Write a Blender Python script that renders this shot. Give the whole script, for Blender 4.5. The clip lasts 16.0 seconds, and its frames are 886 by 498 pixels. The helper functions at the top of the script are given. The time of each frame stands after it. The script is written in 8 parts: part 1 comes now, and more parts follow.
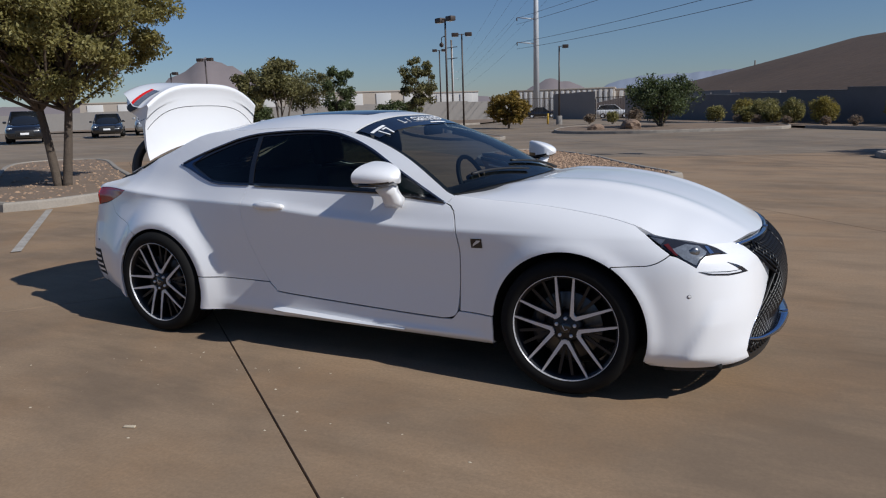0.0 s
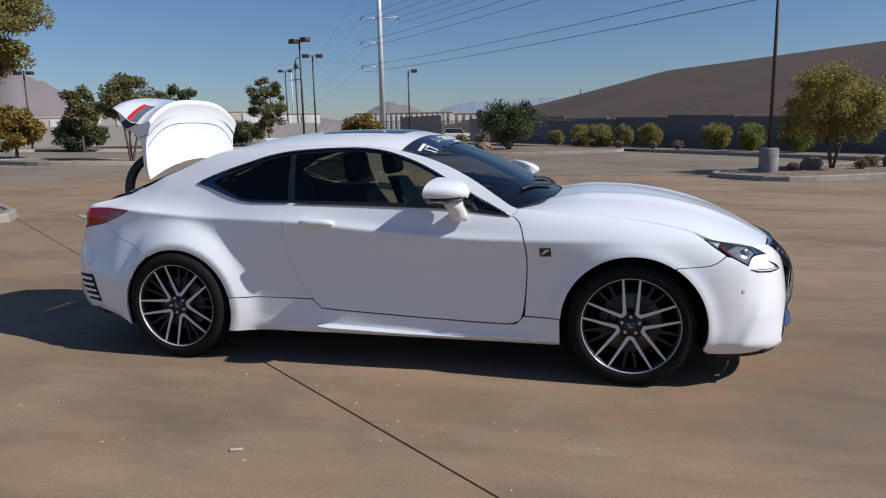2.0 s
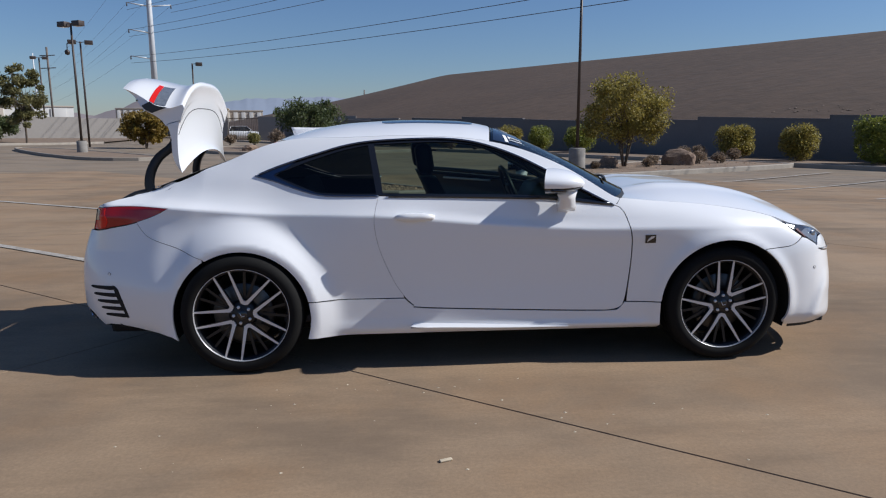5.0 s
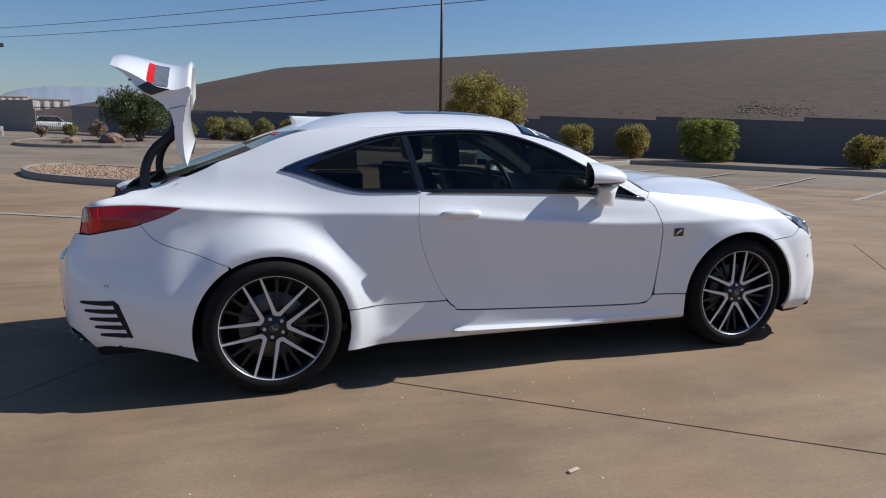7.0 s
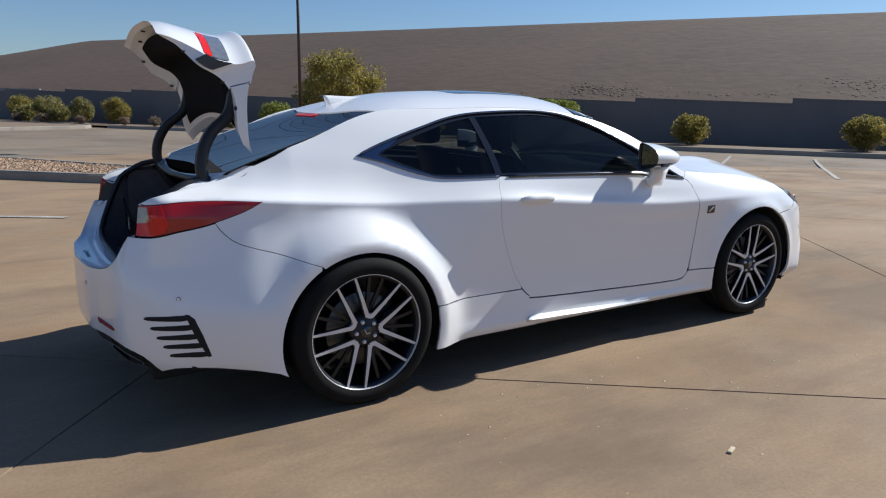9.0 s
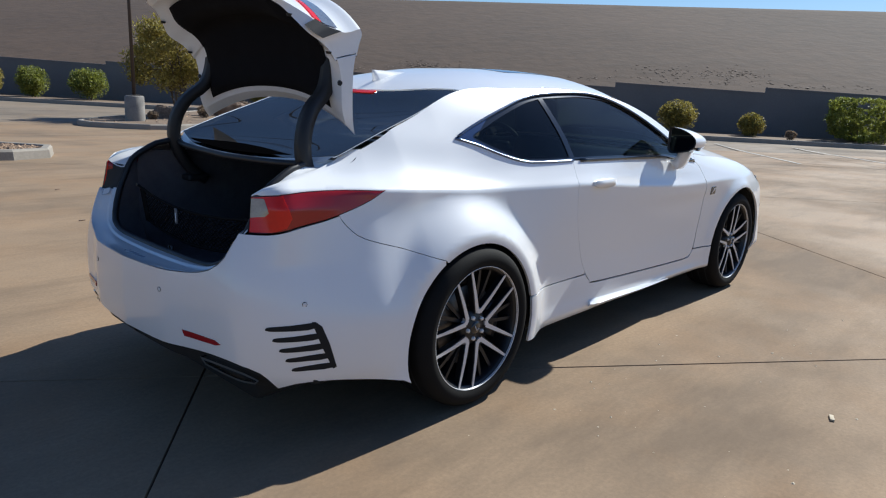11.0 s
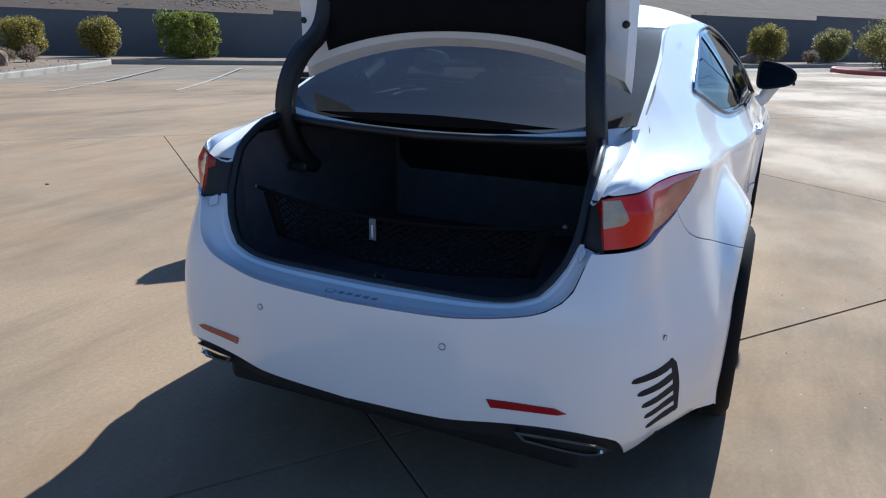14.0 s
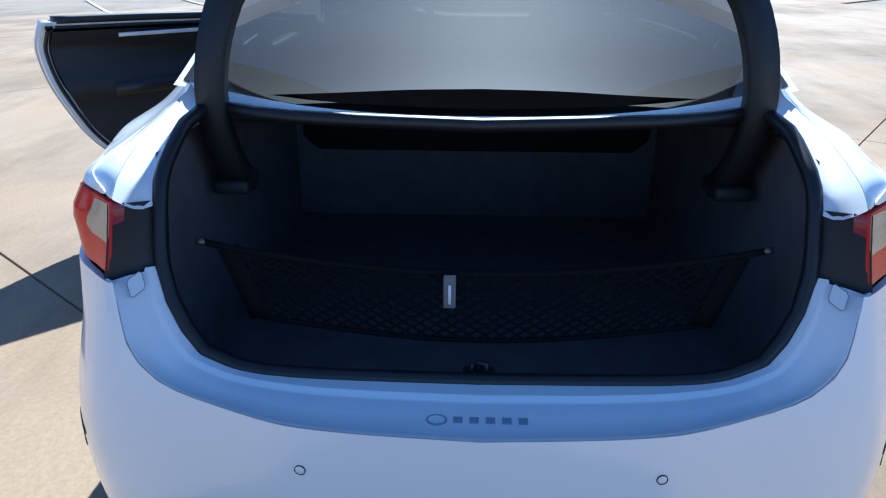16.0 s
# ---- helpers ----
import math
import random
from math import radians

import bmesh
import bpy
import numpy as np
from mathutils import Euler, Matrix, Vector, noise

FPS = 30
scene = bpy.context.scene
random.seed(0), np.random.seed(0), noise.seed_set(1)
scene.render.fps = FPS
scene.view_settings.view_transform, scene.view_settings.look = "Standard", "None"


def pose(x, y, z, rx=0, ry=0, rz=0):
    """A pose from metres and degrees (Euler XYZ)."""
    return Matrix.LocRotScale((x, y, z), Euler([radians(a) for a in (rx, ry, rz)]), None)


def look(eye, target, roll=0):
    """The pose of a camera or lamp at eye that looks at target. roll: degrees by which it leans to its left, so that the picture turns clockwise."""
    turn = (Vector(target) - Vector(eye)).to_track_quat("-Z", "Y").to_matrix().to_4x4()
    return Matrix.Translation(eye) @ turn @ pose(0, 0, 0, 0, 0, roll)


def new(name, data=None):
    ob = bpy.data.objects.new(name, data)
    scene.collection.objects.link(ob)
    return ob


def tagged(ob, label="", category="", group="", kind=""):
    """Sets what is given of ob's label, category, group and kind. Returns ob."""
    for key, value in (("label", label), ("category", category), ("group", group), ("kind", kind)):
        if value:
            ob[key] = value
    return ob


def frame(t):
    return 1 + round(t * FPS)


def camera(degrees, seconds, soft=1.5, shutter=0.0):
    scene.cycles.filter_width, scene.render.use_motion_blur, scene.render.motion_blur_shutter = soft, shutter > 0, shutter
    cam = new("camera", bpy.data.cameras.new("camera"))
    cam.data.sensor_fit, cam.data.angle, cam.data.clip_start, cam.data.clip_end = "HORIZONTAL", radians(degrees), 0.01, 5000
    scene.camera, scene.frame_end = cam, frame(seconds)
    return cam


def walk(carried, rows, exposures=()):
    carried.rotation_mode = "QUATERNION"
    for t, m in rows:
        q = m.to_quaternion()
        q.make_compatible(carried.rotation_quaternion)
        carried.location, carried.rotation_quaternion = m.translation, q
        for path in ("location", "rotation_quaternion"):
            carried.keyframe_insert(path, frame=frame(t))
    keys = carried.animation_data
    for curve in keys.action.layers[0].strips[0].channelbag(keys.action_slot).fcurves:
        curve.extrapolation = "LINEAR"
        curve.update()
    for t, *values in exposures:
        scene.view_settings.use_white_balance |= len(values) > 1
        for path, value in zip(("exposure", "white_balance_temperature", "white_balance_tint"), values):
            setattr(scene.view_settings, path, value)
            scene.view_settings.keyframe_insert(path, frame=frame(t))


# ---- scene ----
cam = camera(65.6, 16.0, soft=1.15)
PATH = [
    (0, (3.664, -3.937, 1.371), (2.767, -2.193, 0.977), -1.9),
    (0.5, (3.438, -4.106, 1.393), (2.635, -2.314, 1.016), -3.1),
    (1, (3.2, -4.317, 1.395), (2.518, -2.47, 1.048), -1.4),
    (1.5, (2.932, -4.482, 1.384), (2.356, -2.599, 1.035), -0.8),
    (2, (2.626, -4.544, 1.386), (2.151, -2.632, 1.042), -1.2),
    (2.5, (2.324, -4.658, 1.382), (1.95, -2.722, 1.049), -1.5),
    (3, (2.024, -4.746, 1.384), (1.795, -2.787, 1.053), -1.0),
    (3.5, (1.706, -4.704, 1.362), (1.571, -2.738, 1.021), -0.6),
    (4, (1.416, -4.67, 1.358), (1.372, -2.702, 1.004), 0.2),
    (4.5, (1.109, -4.681, 1.363), (1.176, -2.716, 0.998), -0.4),
    (5, (0.819, -4.615, 1.353), (0.971, -2.652, 1.001), -0.2),
    (7.5, (-0.517, -4.051, 1.311), (0.231, -2.234, 0.941), 1.2),
    (8, (-0.792, -3.893, 1.302), (0.074, -2.13, 0.924), 1.2),
    (8.5, (-1.009, -3.667, 1.303), (-0.048, -1.956, 0.915), 0.0),
    (9, (-1.257, -3.478, 1.306), (-0.208, -1.825, 0.897), 0.9),
    (11.3, (-2.122, -2.424, 1.28), (-0.656, -1.145, 0.816), 1.8),
    (11.5, (-2.154, -2.324, 1.276), (-0.675, -1.062, 0.806), 1.0),
    (12, (-2.279, -2.056, 1.27), (-0.744, -0.875, 0.77), 0.6),
    (12.5, (-2.412, -1.792, 1.29), (-0.847, -0.664, 0.763), 0.1),
    (13, (-2.472, -1.499, 1.282), (-0.844, -0.484, 0.719), 0.2),
    (13.5, (-2.441, -1.184, 1.289), (-0.753, -0.29, 0.696), 0.0),
    (14, (-2.372, -0.887, 1.272), (-0.643, -0.095, 0.653), 0.9),
    (14.5, (-2.29, -0.589, 1.278), (-0.522, 0.068, 0.613), 0.7),
    (15, (-2.142, -0.312, 1.267), (-0.337, 0.177, 0.559), 0.1),
    (15.5, (-1.992, -0.104, 1.277), (-0.165, 0.195, 0.518), -1.2),
    (16, (-1.826, 0.029, 1.266), (0.003, 0.09, 0.459), 0.2),
]
walk(cam, [(t, look(eye, target, roll)) for t, eye, target, roll in PATH],
     exposures=[(0, -0.18, 6100, 9), (2.8, 0.14, 6060, 9), (4.5, 0.12, 6050, 9), (9, 0.40, 6150, 6), (12.5, 0.63, 5850, 3), (14, 0.84, 5550, 2), (15, 1.06, 5350, 1), (16, 1.50, 5150, 0)])

# world and sun: clear late-morning desert sky, the sun straight ahead of the car's nose
SUN_ELEV, SUN_AZ = radians(39.0), radians(-3.3)
world = bpy.data.worlds.new("desert_sky")
scene.world = world
world.use_nodes = True
_wn = world.node_tree.nodes
_sky = _wn.new("ShaderNodeTexSky")
_sky.sky_type, _sky.sun_disc = "NISHITA", False
_sky.sun_elevation, _sky.sun_rotation = SUN_ELEV, radians(90) - SUN_AZ
_sky.altitude, _sky.air_density, _sky.dust_density, _sky.ozone_density = 600, 1.2, 0.35, 4.0
_hue = _wn.new("ShaderNodeMix")
_hue.data_type, _hue.blend_type = "RGBA", "MULTIPLY"
_hue.inputs[0].default_value, _hue.inputs[7].default_value = 1.0, (0.87, 0.945, 1.14, 1)
world.node_tree.links.new(_sky.outputs[0], _hue.inputs[6])
world.node_tree.links.new(_hue.outputs[2], _wn["Background"].inputs[0])
_wn["Background"].inputs[1].default_value = 0.062
_sun = bpy.data.lights.new("sun", "SUN")
_sun.energy, _sun.angle, _sun.color = 4.7, radians(0.53), (1.0, 0.95, 0.885)
sun = new("sun", _sun)
_to = Vector((math.cos(SUN_ELEV) * math.cos(SUN_AZ), math.cos(SUN_ELEV) * math.sin(SUN_AZ), math.sin(SUN_ELEV)))
sun.matrix_world = look(_to * 50, (0, 0, 0))

# ---- materials ----
def material(name, base, rough=0.6, metal=0.0, vary=0.12, scale=3.0, fine=40.0, bump=0.15, coat=0.0, spec=0.5, tint=None,
             emit=None, transmission=0.0, bump_dist=0.002, per_island=0.0, per_object=0.0, translucent=0.0, space="Object"):
    """A surface whose colour varies at a coarse and at a fine scale, with fine relief."""
    m = bpy.data.materials.new(name)
    m.use_nodes = True
    nt, n = m.node_tree, m.node_tree.nodes
    b = n["Principled BSDF"]
    b.inputs["Roughness"].default_value, b.inputs["Metallic"].default_value = rough, metal
    b.inputs["Coat Weight"].default_value, b.inputs["Coat Roughness"].default_value = coat, 0.03
    b.inputs["Specular IOR Level"].default_value = spec
    b.inputs["Transmission Weight"].default_value = transmission
    tc = n.new("ShaderNodeTexCoord")
    out = tc.outputs[space]
    base = tuple(base) + (1,)
    alt = (tuple(tint) + (1,)) if tint else tuple(c * 0.6 for c in base[:3]) + (1,)
    colour = None
    if vary > 0:
        big, small = n.new("ShaderNodeTexNoise"), n.new("ShaderNodeTexNoise")
        for tex, s, d in ((big, scale, 6), (small, fine, 4)):
            tex.inputs["Scale"].default_value, tex.inputs["Detail"].default_value = s, d
            tex.inputs["Roughness"].default_value = 0.6
            nt.links.new(out, tex.inputs["Vector"])
        add = n.new("ShaderNodeMath"); add.operation = "ADD"
        nt.links.new(big.outputs[0], add.inputs[0]); nt.links.new(small.outputs[0], add.inputs[1])
        ramp = n.new("ShaderNodeMapRange")
        ramp.inputs[1].default_value, ramp.inputs[2].default_value = 0.7, 1.3
        ramp.inputs[3].default_value, ramp.inputs[4].default_value = 0.0, min(1.0, vary * 2.2)
        nt.links.new(add.outputs[0], ramp.inputs[0])
        mix = n.new("ShaderNodeMix"); mix.data_type = "RGBA"
        mix.inputs[6].default_value, mix.inputs[7].default_value = base, alt
        nt.links.new(ramp.outputs[0], mix.inputs[0])
        colour = mix.outputs[2]
        if bump > 0:
            bp = n.new("ShaderNodeBump")
            bp.inputs["Strength"].default_value, bp.inputs["Distance"].default_value = bump, bump_dist
            nt.links.new(small.outputs[0], bp.inputs["Height"])
            nt.links.new(bp.outputs[0], b.inputs["Normal"])
    for amount, node, socket in ((per_island, "ShaderNodeNewGeometry", "Random Per Island"), (per_object, "ShaderNodeObjectInfo", "Random")):
        if amount:
            g = n.new(node)
            mr = n.new("ShaderNodeMapRange")
            mr.inputs[3].default_value, mr.inputs[4].default_value = 1 - amount, 1 + amount
            nt.links.new(g.outputs[socket], mr.inputs[0])
            hsv = n.new("ShaderNodeHueSaturation")
            nt.links.new(mr.outputs[0], hsv.inputs["Value"])
            if colour is None:
                hsv.inputs["Color"].default_value = base
            else:
                nt.links.new(colour, hsv.inputs["Color"])
            colour = hsv.outputs[0]
    if colour is None:
        b.inputs["Base Color"].default_value = base
    else:
        nt.links.new(colour, b.inputs["Base Color"])
    if translucent:
        t = n.new("ShaderNodeBsdfTranslucent")
        mx = n.new("ShaderNodeMixShader")
        mx.inputs[0].default_value = translucent
        if colour is None:
            t.inputs[0].default_value = base
        else:
            nt.links.new(colour, t.inputs[0])
        nt.links.new(b.outputs[0], mx.inputs[1]); nt.links.new(t.outputs[0], mx.inputs[2])
        nt.links.new(mx.outputs[0], n["Material Output"].inputs[0])
    if emit:
        b.inputs["Emission Color"].default_value = (*emit[0], 1)
        b.inputs["Emission Strength"].default_value = emit[1]
    return m


def tinted_glass(name, tint, clear, rough=0.0, dust=0.0, ior=1.5):
    """A thin pane: part of the light goes straight through with a tint, the rest mirrors by Fresnel."""
    m = bpy.data.materials.new(name)
    m.use_nodes = True
    nt, n = m.node_tree, m.node_tree.nodes
    n.remove(n["Principled BSDF"])
    tr, gl, fr, mx = (n.new("ShaderNodeBsdfTransparent"), n.new("ShaderNodeBsdfGlossy"), n.new("ShaderNodeFresnel"), n.new("ShaderNodeMixShader"))
    tr.inputs[0].default_value = tuple(c * clear for c in tint) + (1,)
    gl.inputs["Roughness"].default_value = rough
    fr.inputs[0].default_value = ior
    nt.links.new(fr.outputs[0], mx.inputs[0]); nt.links.new(tr.outputs[0], mx.inputs[1]); nt.links.new(gl.outputs[0], mx.inputs[2])
    last = mx.outputs[0]
    if dust:
        dg, dm = n.new("ShaderNodeBsdfGlossy"), n.new("ShaderNodeMixShader")
        dg.inputs["Roughness"].default_value = 0.56
        dm.inputs[0].default_value = dust
        nt.links.new(last, dm.inputs[1]); nt.links.new(dg.outputs[0], dm.inputs[2])
        last = dm.outputs[0]
    nt.links.new(last, n["Material Output"].inputs[0])
    return m


M = {}
M["paint"] = material("pearl_white_paint", (0.84, 0.84, 0.845), 0.3, vary=0.02, scale=1.5, fine=300, bump=0.0, coat=0.8, tint=(0.80, 0.80, 0.81))
M["paint_in"] = material("white_inner_panel_paint", (0.84, 0.84, 0.845), 0.4, vary=0.05, bump=0.0, coat=0.3)
M["black_gloss"] = material("piano_black_trim", (0.012, 0.012, 0.014), 0.12, vary=0.05, bump=0.0, coat=0.6)
M["black"] = material("black_moulded_plastic", (0.018, 0.018, 0.019), 0.55, vary=0.2, fine=500, bump=0.25, bump_dist=0.0006)
M["under"] = material("underbody_dark", (0.012, 0.012, 0.012), 0.85, vary=0.3, bump=0.1)
M["rubber"] = material("tyre_rubber", (0.009, 0.009, 0.009), 0.8, vary=0.35, scale=8, fine=160, bump=0.3, bump_dist=0.001, tint=(0.015, 0.014, 0.013), spec=0.15)
M["chrome"] = material("chrome", (0.75, 0.76, 0.78), 0.08, 1.0, vary=0.05, bump=0.0)
M["dark_chrome"] = material("smoked_chrome_trim", (0.16, 0.19, 0.26), 0.16, 1.0, vary=0.1, bump=0.0)
M["alloy"] = material("machined_alloy", (0.74, 0.74, 0.75), 0.32, 0.25, vary=0.12, scale=20, fine=400, bump=0.05)
M["alloy_dark"] = material("graphite_painted_alloy", (0.013, 0.013, 0.015), 0.42, 0.0, vary=0.15, scale=12, bump=0.0, coat=0.15, spec=0.35)
M["steel"] = material("brake_steel", (0.14, 0.135, 0.13), 0.42, 0.9, vary=0.3, scale=10)
M["red_lens"] = material("red_lamp_lens", (0.95, 0.030, 0.020), 0.14, vary=0.15, scale=8, fine=60, bump=0.0, coat=0.25, tint=(0.70, 0.015, 0.012), translucent=0.3)
M["red_dark"] = material("smoked_red_lens", (0.34, 0.009, 0.011), 0.12, vary=0.25, scale=8, fine=60, bump=0.0, coat=0.4, tint=(0.30, 0.006, 0.008))
M["amber_lens"] = material("clear_grey_lens", (0.45, 0.36, 0.25), 0.14, vary=0.25, scale=30, fine=120, bump=0.0, coat=1.0)
M["lamp_clear"] = material("headlamp_reflector", (0.34, 0.35, 0.37), 0.28, 0.85, vary=0.25, scale=60, fine=150, bump=0.0, coat=0.6, tint=(0.02, 0.02, 0.025))
M["lamp_smoke"] = material("smoked_grey_lens", (0.20, 0.22, 0.25), 0.12, vary=0.35, scale=40, fine=120, bump=0.0, coat=0.8, tint=(0.08, 0.09, 0.11))
M["lamp_dark"] = material("headlamp_bezel", (0.03, 0.03, 0.035), 0.1, 0.2, vary=0.2, bump=0.0, coat=1.0)
M["lamp_white"] = material("daylight_lamp_lens", (0.75, 0.77, 0.8), 0.15, vary=0.1, bump=0.0, coat=1.0)
M["carpet"] = material("black_boot_carpet", (0.15, 0.14, 0.15), 0.95, vary=0.4, scale=15, fine=600, bump=0.5, bump_dist=0.002, spec=0.1)
M["seal"] = material("rubber_seal", (0.012, 0.012, 0.014), 0.45, vary=0.2, bump=0.1)
M["leather"] = material("black_leather", (0.016, 0.016, 0.017), 0.45, vary=0.25, scale=12, fine=220, bump=0.3, bump_dist=0.001)
M["net"] = material("black_net_cord", (0.009, 0.009, 0.010), 0.95, vary=0.2, bump=0.1, spec=0.1)
M["glass_side"] = tinted_glass("privacy_glass", (0.66, 0.84, 0.70), 0.42, ior=1.42)
M["glass_quarter"] = tinted_glass("dark_privacy_glass", (0.75, 0.85, 0.82), 0.16, ior=1.42)
M["glass_front"] = tinted_glass("windscreen_glass", (0.80, 0.93, 0.95), 0.36, ior=1.6)
M["glass_rear"] = tinted_glass("heated_rear_glass", (0.7, 0.82, 0.86), 0.05, dust=0.022, ior=1.3)
M["marker"] = material("dark_side_marker", (0.10, 0.012, 0.010), 0.15, vary=0.2, scale=20, bump=0.0, coat=0.5)
M["grille_black"] = material("gloss_black_mesh", (0.005, 0.005, 0.006), 0.38, vary=0.05, bump=0.0, spec=0.25)
M["felt"] = material("black_lid_felt", (0.011, 0.011, 0.013), 0.95, vary=0.3, scale=15, fine=500, bump=0.3, spec=0.1)
M["scuff"] = material("dark_blue_scuff_plastic", (0.028, 0.032, 0.045), 0.4, vary=0.2, fine=400, bump=0.2, bump_dist=0.0006)
M["heater"] = material("heating_wire", (0.09, 0.08, 0.07), 0.6, vary=0.0, bump=0.0)
# the blue here is mirrored sky put into the chrome's base colour
M["sky_tinted_chrome"] = material("chrome_with_painted_sky", (0.42, 0.50, 0.66), 0.14, 1.0, vary=0.1, bump=0.0)
M["mirror"] = material("mirror_glass", (0.22, 0.225, 0.235), 0.02, 1.0, vary=0.0, bump=0.0)
M["ink_white"] = material("white_window_lettering", (0.8, 0.8, 0.8), 0.6, vary=0.05, bump=0.0)
M["emboss"] = material("grey_embossed_plastic", (0.30, 0.33, 0.40), 0.4, vary=0.1, bump=0.0)
# near-black, sheenless: the lid lining's reflection in the rear glass, as colour
M["lid_reflection"] = material("painted_lid_reflection", (0.0025, 0.0025, 0.003), 0.9, vary=0.1, bump=0.0, spec=0.0)
M["ink_band"] = material("dark_sunband_film", (0.012, 0.018, 0.035), 0.15, vary=0.05, bump=0.0, coat=0.5)
M["white_tag"] = material("grey_woven_tag", (0.16, 0.16, 0.165), 0.8, vary=0.1, fine=400)

# ---- mesh helpers ----
from mathutils.geometry import delaunay_2d_cdt


def pchip(xs, ys, q):
    """Monotone cubic through knots; ys may have several columns."""
    xs, ys, q = np.asarray(xs, float), np.asarray(ys, float), np.asarray(q, float)
    flat = ys.ndim == 1
    if flat:
        ys = ys[:, None]
    h = np.diff(xs)[:, None]
    dl = np.diff(ys, axis=0) / h
    m = np.zeros_like(ys)
    w1, w2 = 2 * h[1:] + h[:-1], h[1:] + 2 * h[:-1]
    with np.errstate(divide="ignore", invalid="ignore"):
        mid = (w1 + w2) / (w1 / dl[:-1] + w2 / dl[1:])
    m[1:-1] = np.where(dl[:-1] * dl[1:] > 0, mid, 0)
    m[0], m[-1] = dl[0], dl[-1]
    qc = np.clip(q, xs[0], xs[-1])
    i = np.clip(np.searchsorted(xs, qc, side="right") - 1, 0, len(xs) - 2)
    t = ((qc - xs[i]) / h[i, 0])[..., None]
    r = ((2 * t**3 - 3 * t**2 + 1) * ys[i] + (t**3 - 2 * t**2 + t) * h[i] * m[i]
         + (-2 * t**3 + 3 * t**2) * ys[i + 1] + (t**3 - t**2) * h[i] * m[i + 1])
    return r[..., 0] if flat else r


def curve(pairs):
    """A smooth function of one variable through (x, y) knots."""
    xs, ys = zip(*pairs)
    return lambda q: pchip(xs, ys, q)


def spline(pts, step=0.03, closed=False):
    """Catmull-Rom line through points, evenly dense."""
    p = np.asarray(pts, float)
    n = len(p)
    out = []
    for i in range(n if closed else n - 1):
        a, b, c, d = (p[(i + k) % n] if closed else p[min(max(i + k, 0), n - 1)] for k in (-1, 0, 1, 2))
        m = max(1, int(np.linalg.norm(c - b) / step))
        for t in np.arange(m) / m:
            out.append(0.5 * (2 * b + (c - a) * t + (2 * a - 5 * b + 4 * c - d) * t * t + (3 * b - a - 3 * c + d) * t**3))
    if not closed:
        out.append(p[-1])
    return np.array(out)


def arc(cx, cy, r, a0, a1, n=24, ry=None):
    a = np.radians(np.linspace(a0, a1, n))
    return np.stack([cx + r * np.cos(a), cy + (ry or r) * np.sin(a)], 1)


def chain(*runs):
    return np.concatenate([np.atleast_2d(np.asarray(r, float)) for r in runs])


def inside(poly, pts):
    x, y = pts[:, 0][:, None], pts[:, 1][:, None]
    x0, y0 = poly[:, 0][None], poly[:, 1][None]
    x1, y1 = np.roll(x0, -1, 1), np.roll(y0, -1, 1)
    with np.errstate(divide="ignore", invalid="ignore"):
        hit = ((y0 > y) != (y1 > y)) & (x < (x1 - x0) * (y - y0) / (y1 - y0) + x0)
    return hit.sum(1) % 2 == 1


def densify(poly, step, closed=True):
    poly = np.asarray(poly, float)
    out = []
    for i in range(len(poly) if closed else len(poly) - 1):
        a, b = poly[i], poly[(i + 1) % len(poly)]
        m = max(1, int(math.ceil(np.linalg.norm(b - a) / step)))
        out += [a + (b - a) * k / m for k in range(m)]
    out = np.array(out)
    keep = np.linalg.norm(out - np.roll(out, 1, 0), axis=1) > 1e-4
    return out[keep]


def link(name, V, F, mat, parent=None, label="", smooth=True, normals=None, kind="", category="", group=""):
    me = bpy.data.meshes.new(name)
    me.from_pydata([tuple(v) for v in np.asarray(V, float)], [], [tuple(int(k) for k in f) for f in F])
    if mat:
        me.materials.append(mat)
    if smooth:
        me.polygons.foreach_set("use_smooth", [True] * len(me.polygons))
    me.update()
    if normals is not None:
        me.normals_split_custom_set_from_vertices([tuple(v) for v in normals])
    ob = new(name, me)
    if parent is not None:
        ob.parent = parent
    return tagged(ob, label, category, group, kind)


def part(name, geo, mat, parent, label="", smooth=True):
    """One mesh object, from (vertices, faces), under a thing or a part."""
    return link(name, geo[0], geo[1], mat, parent, label, smooth, geo[2] if len(geo) > 2 else None)


def thing(name, label, category, group="", at=(0, 0, 0), kind=""):
    ob = new(name)
    ob.location = at
    ob.empty_display_size = 0.1
    return tagged(ob, label, category, group, kind)


def join(*geos):
    V, F, k = [], [], 0
    for g in geos:
        v = np.asarray(g[0], float)
        V.append(v)
        F += [tuple(i + k for i in f) for f in g[1]]
        k += len(v)
    return np.concatenate(V), F


def moved(geo, m):
    v = np.asarray(geo[0], float)
    a = np.array(m)
    return (v @ a[:3, :3].T + a[:3, 3], geo[1])


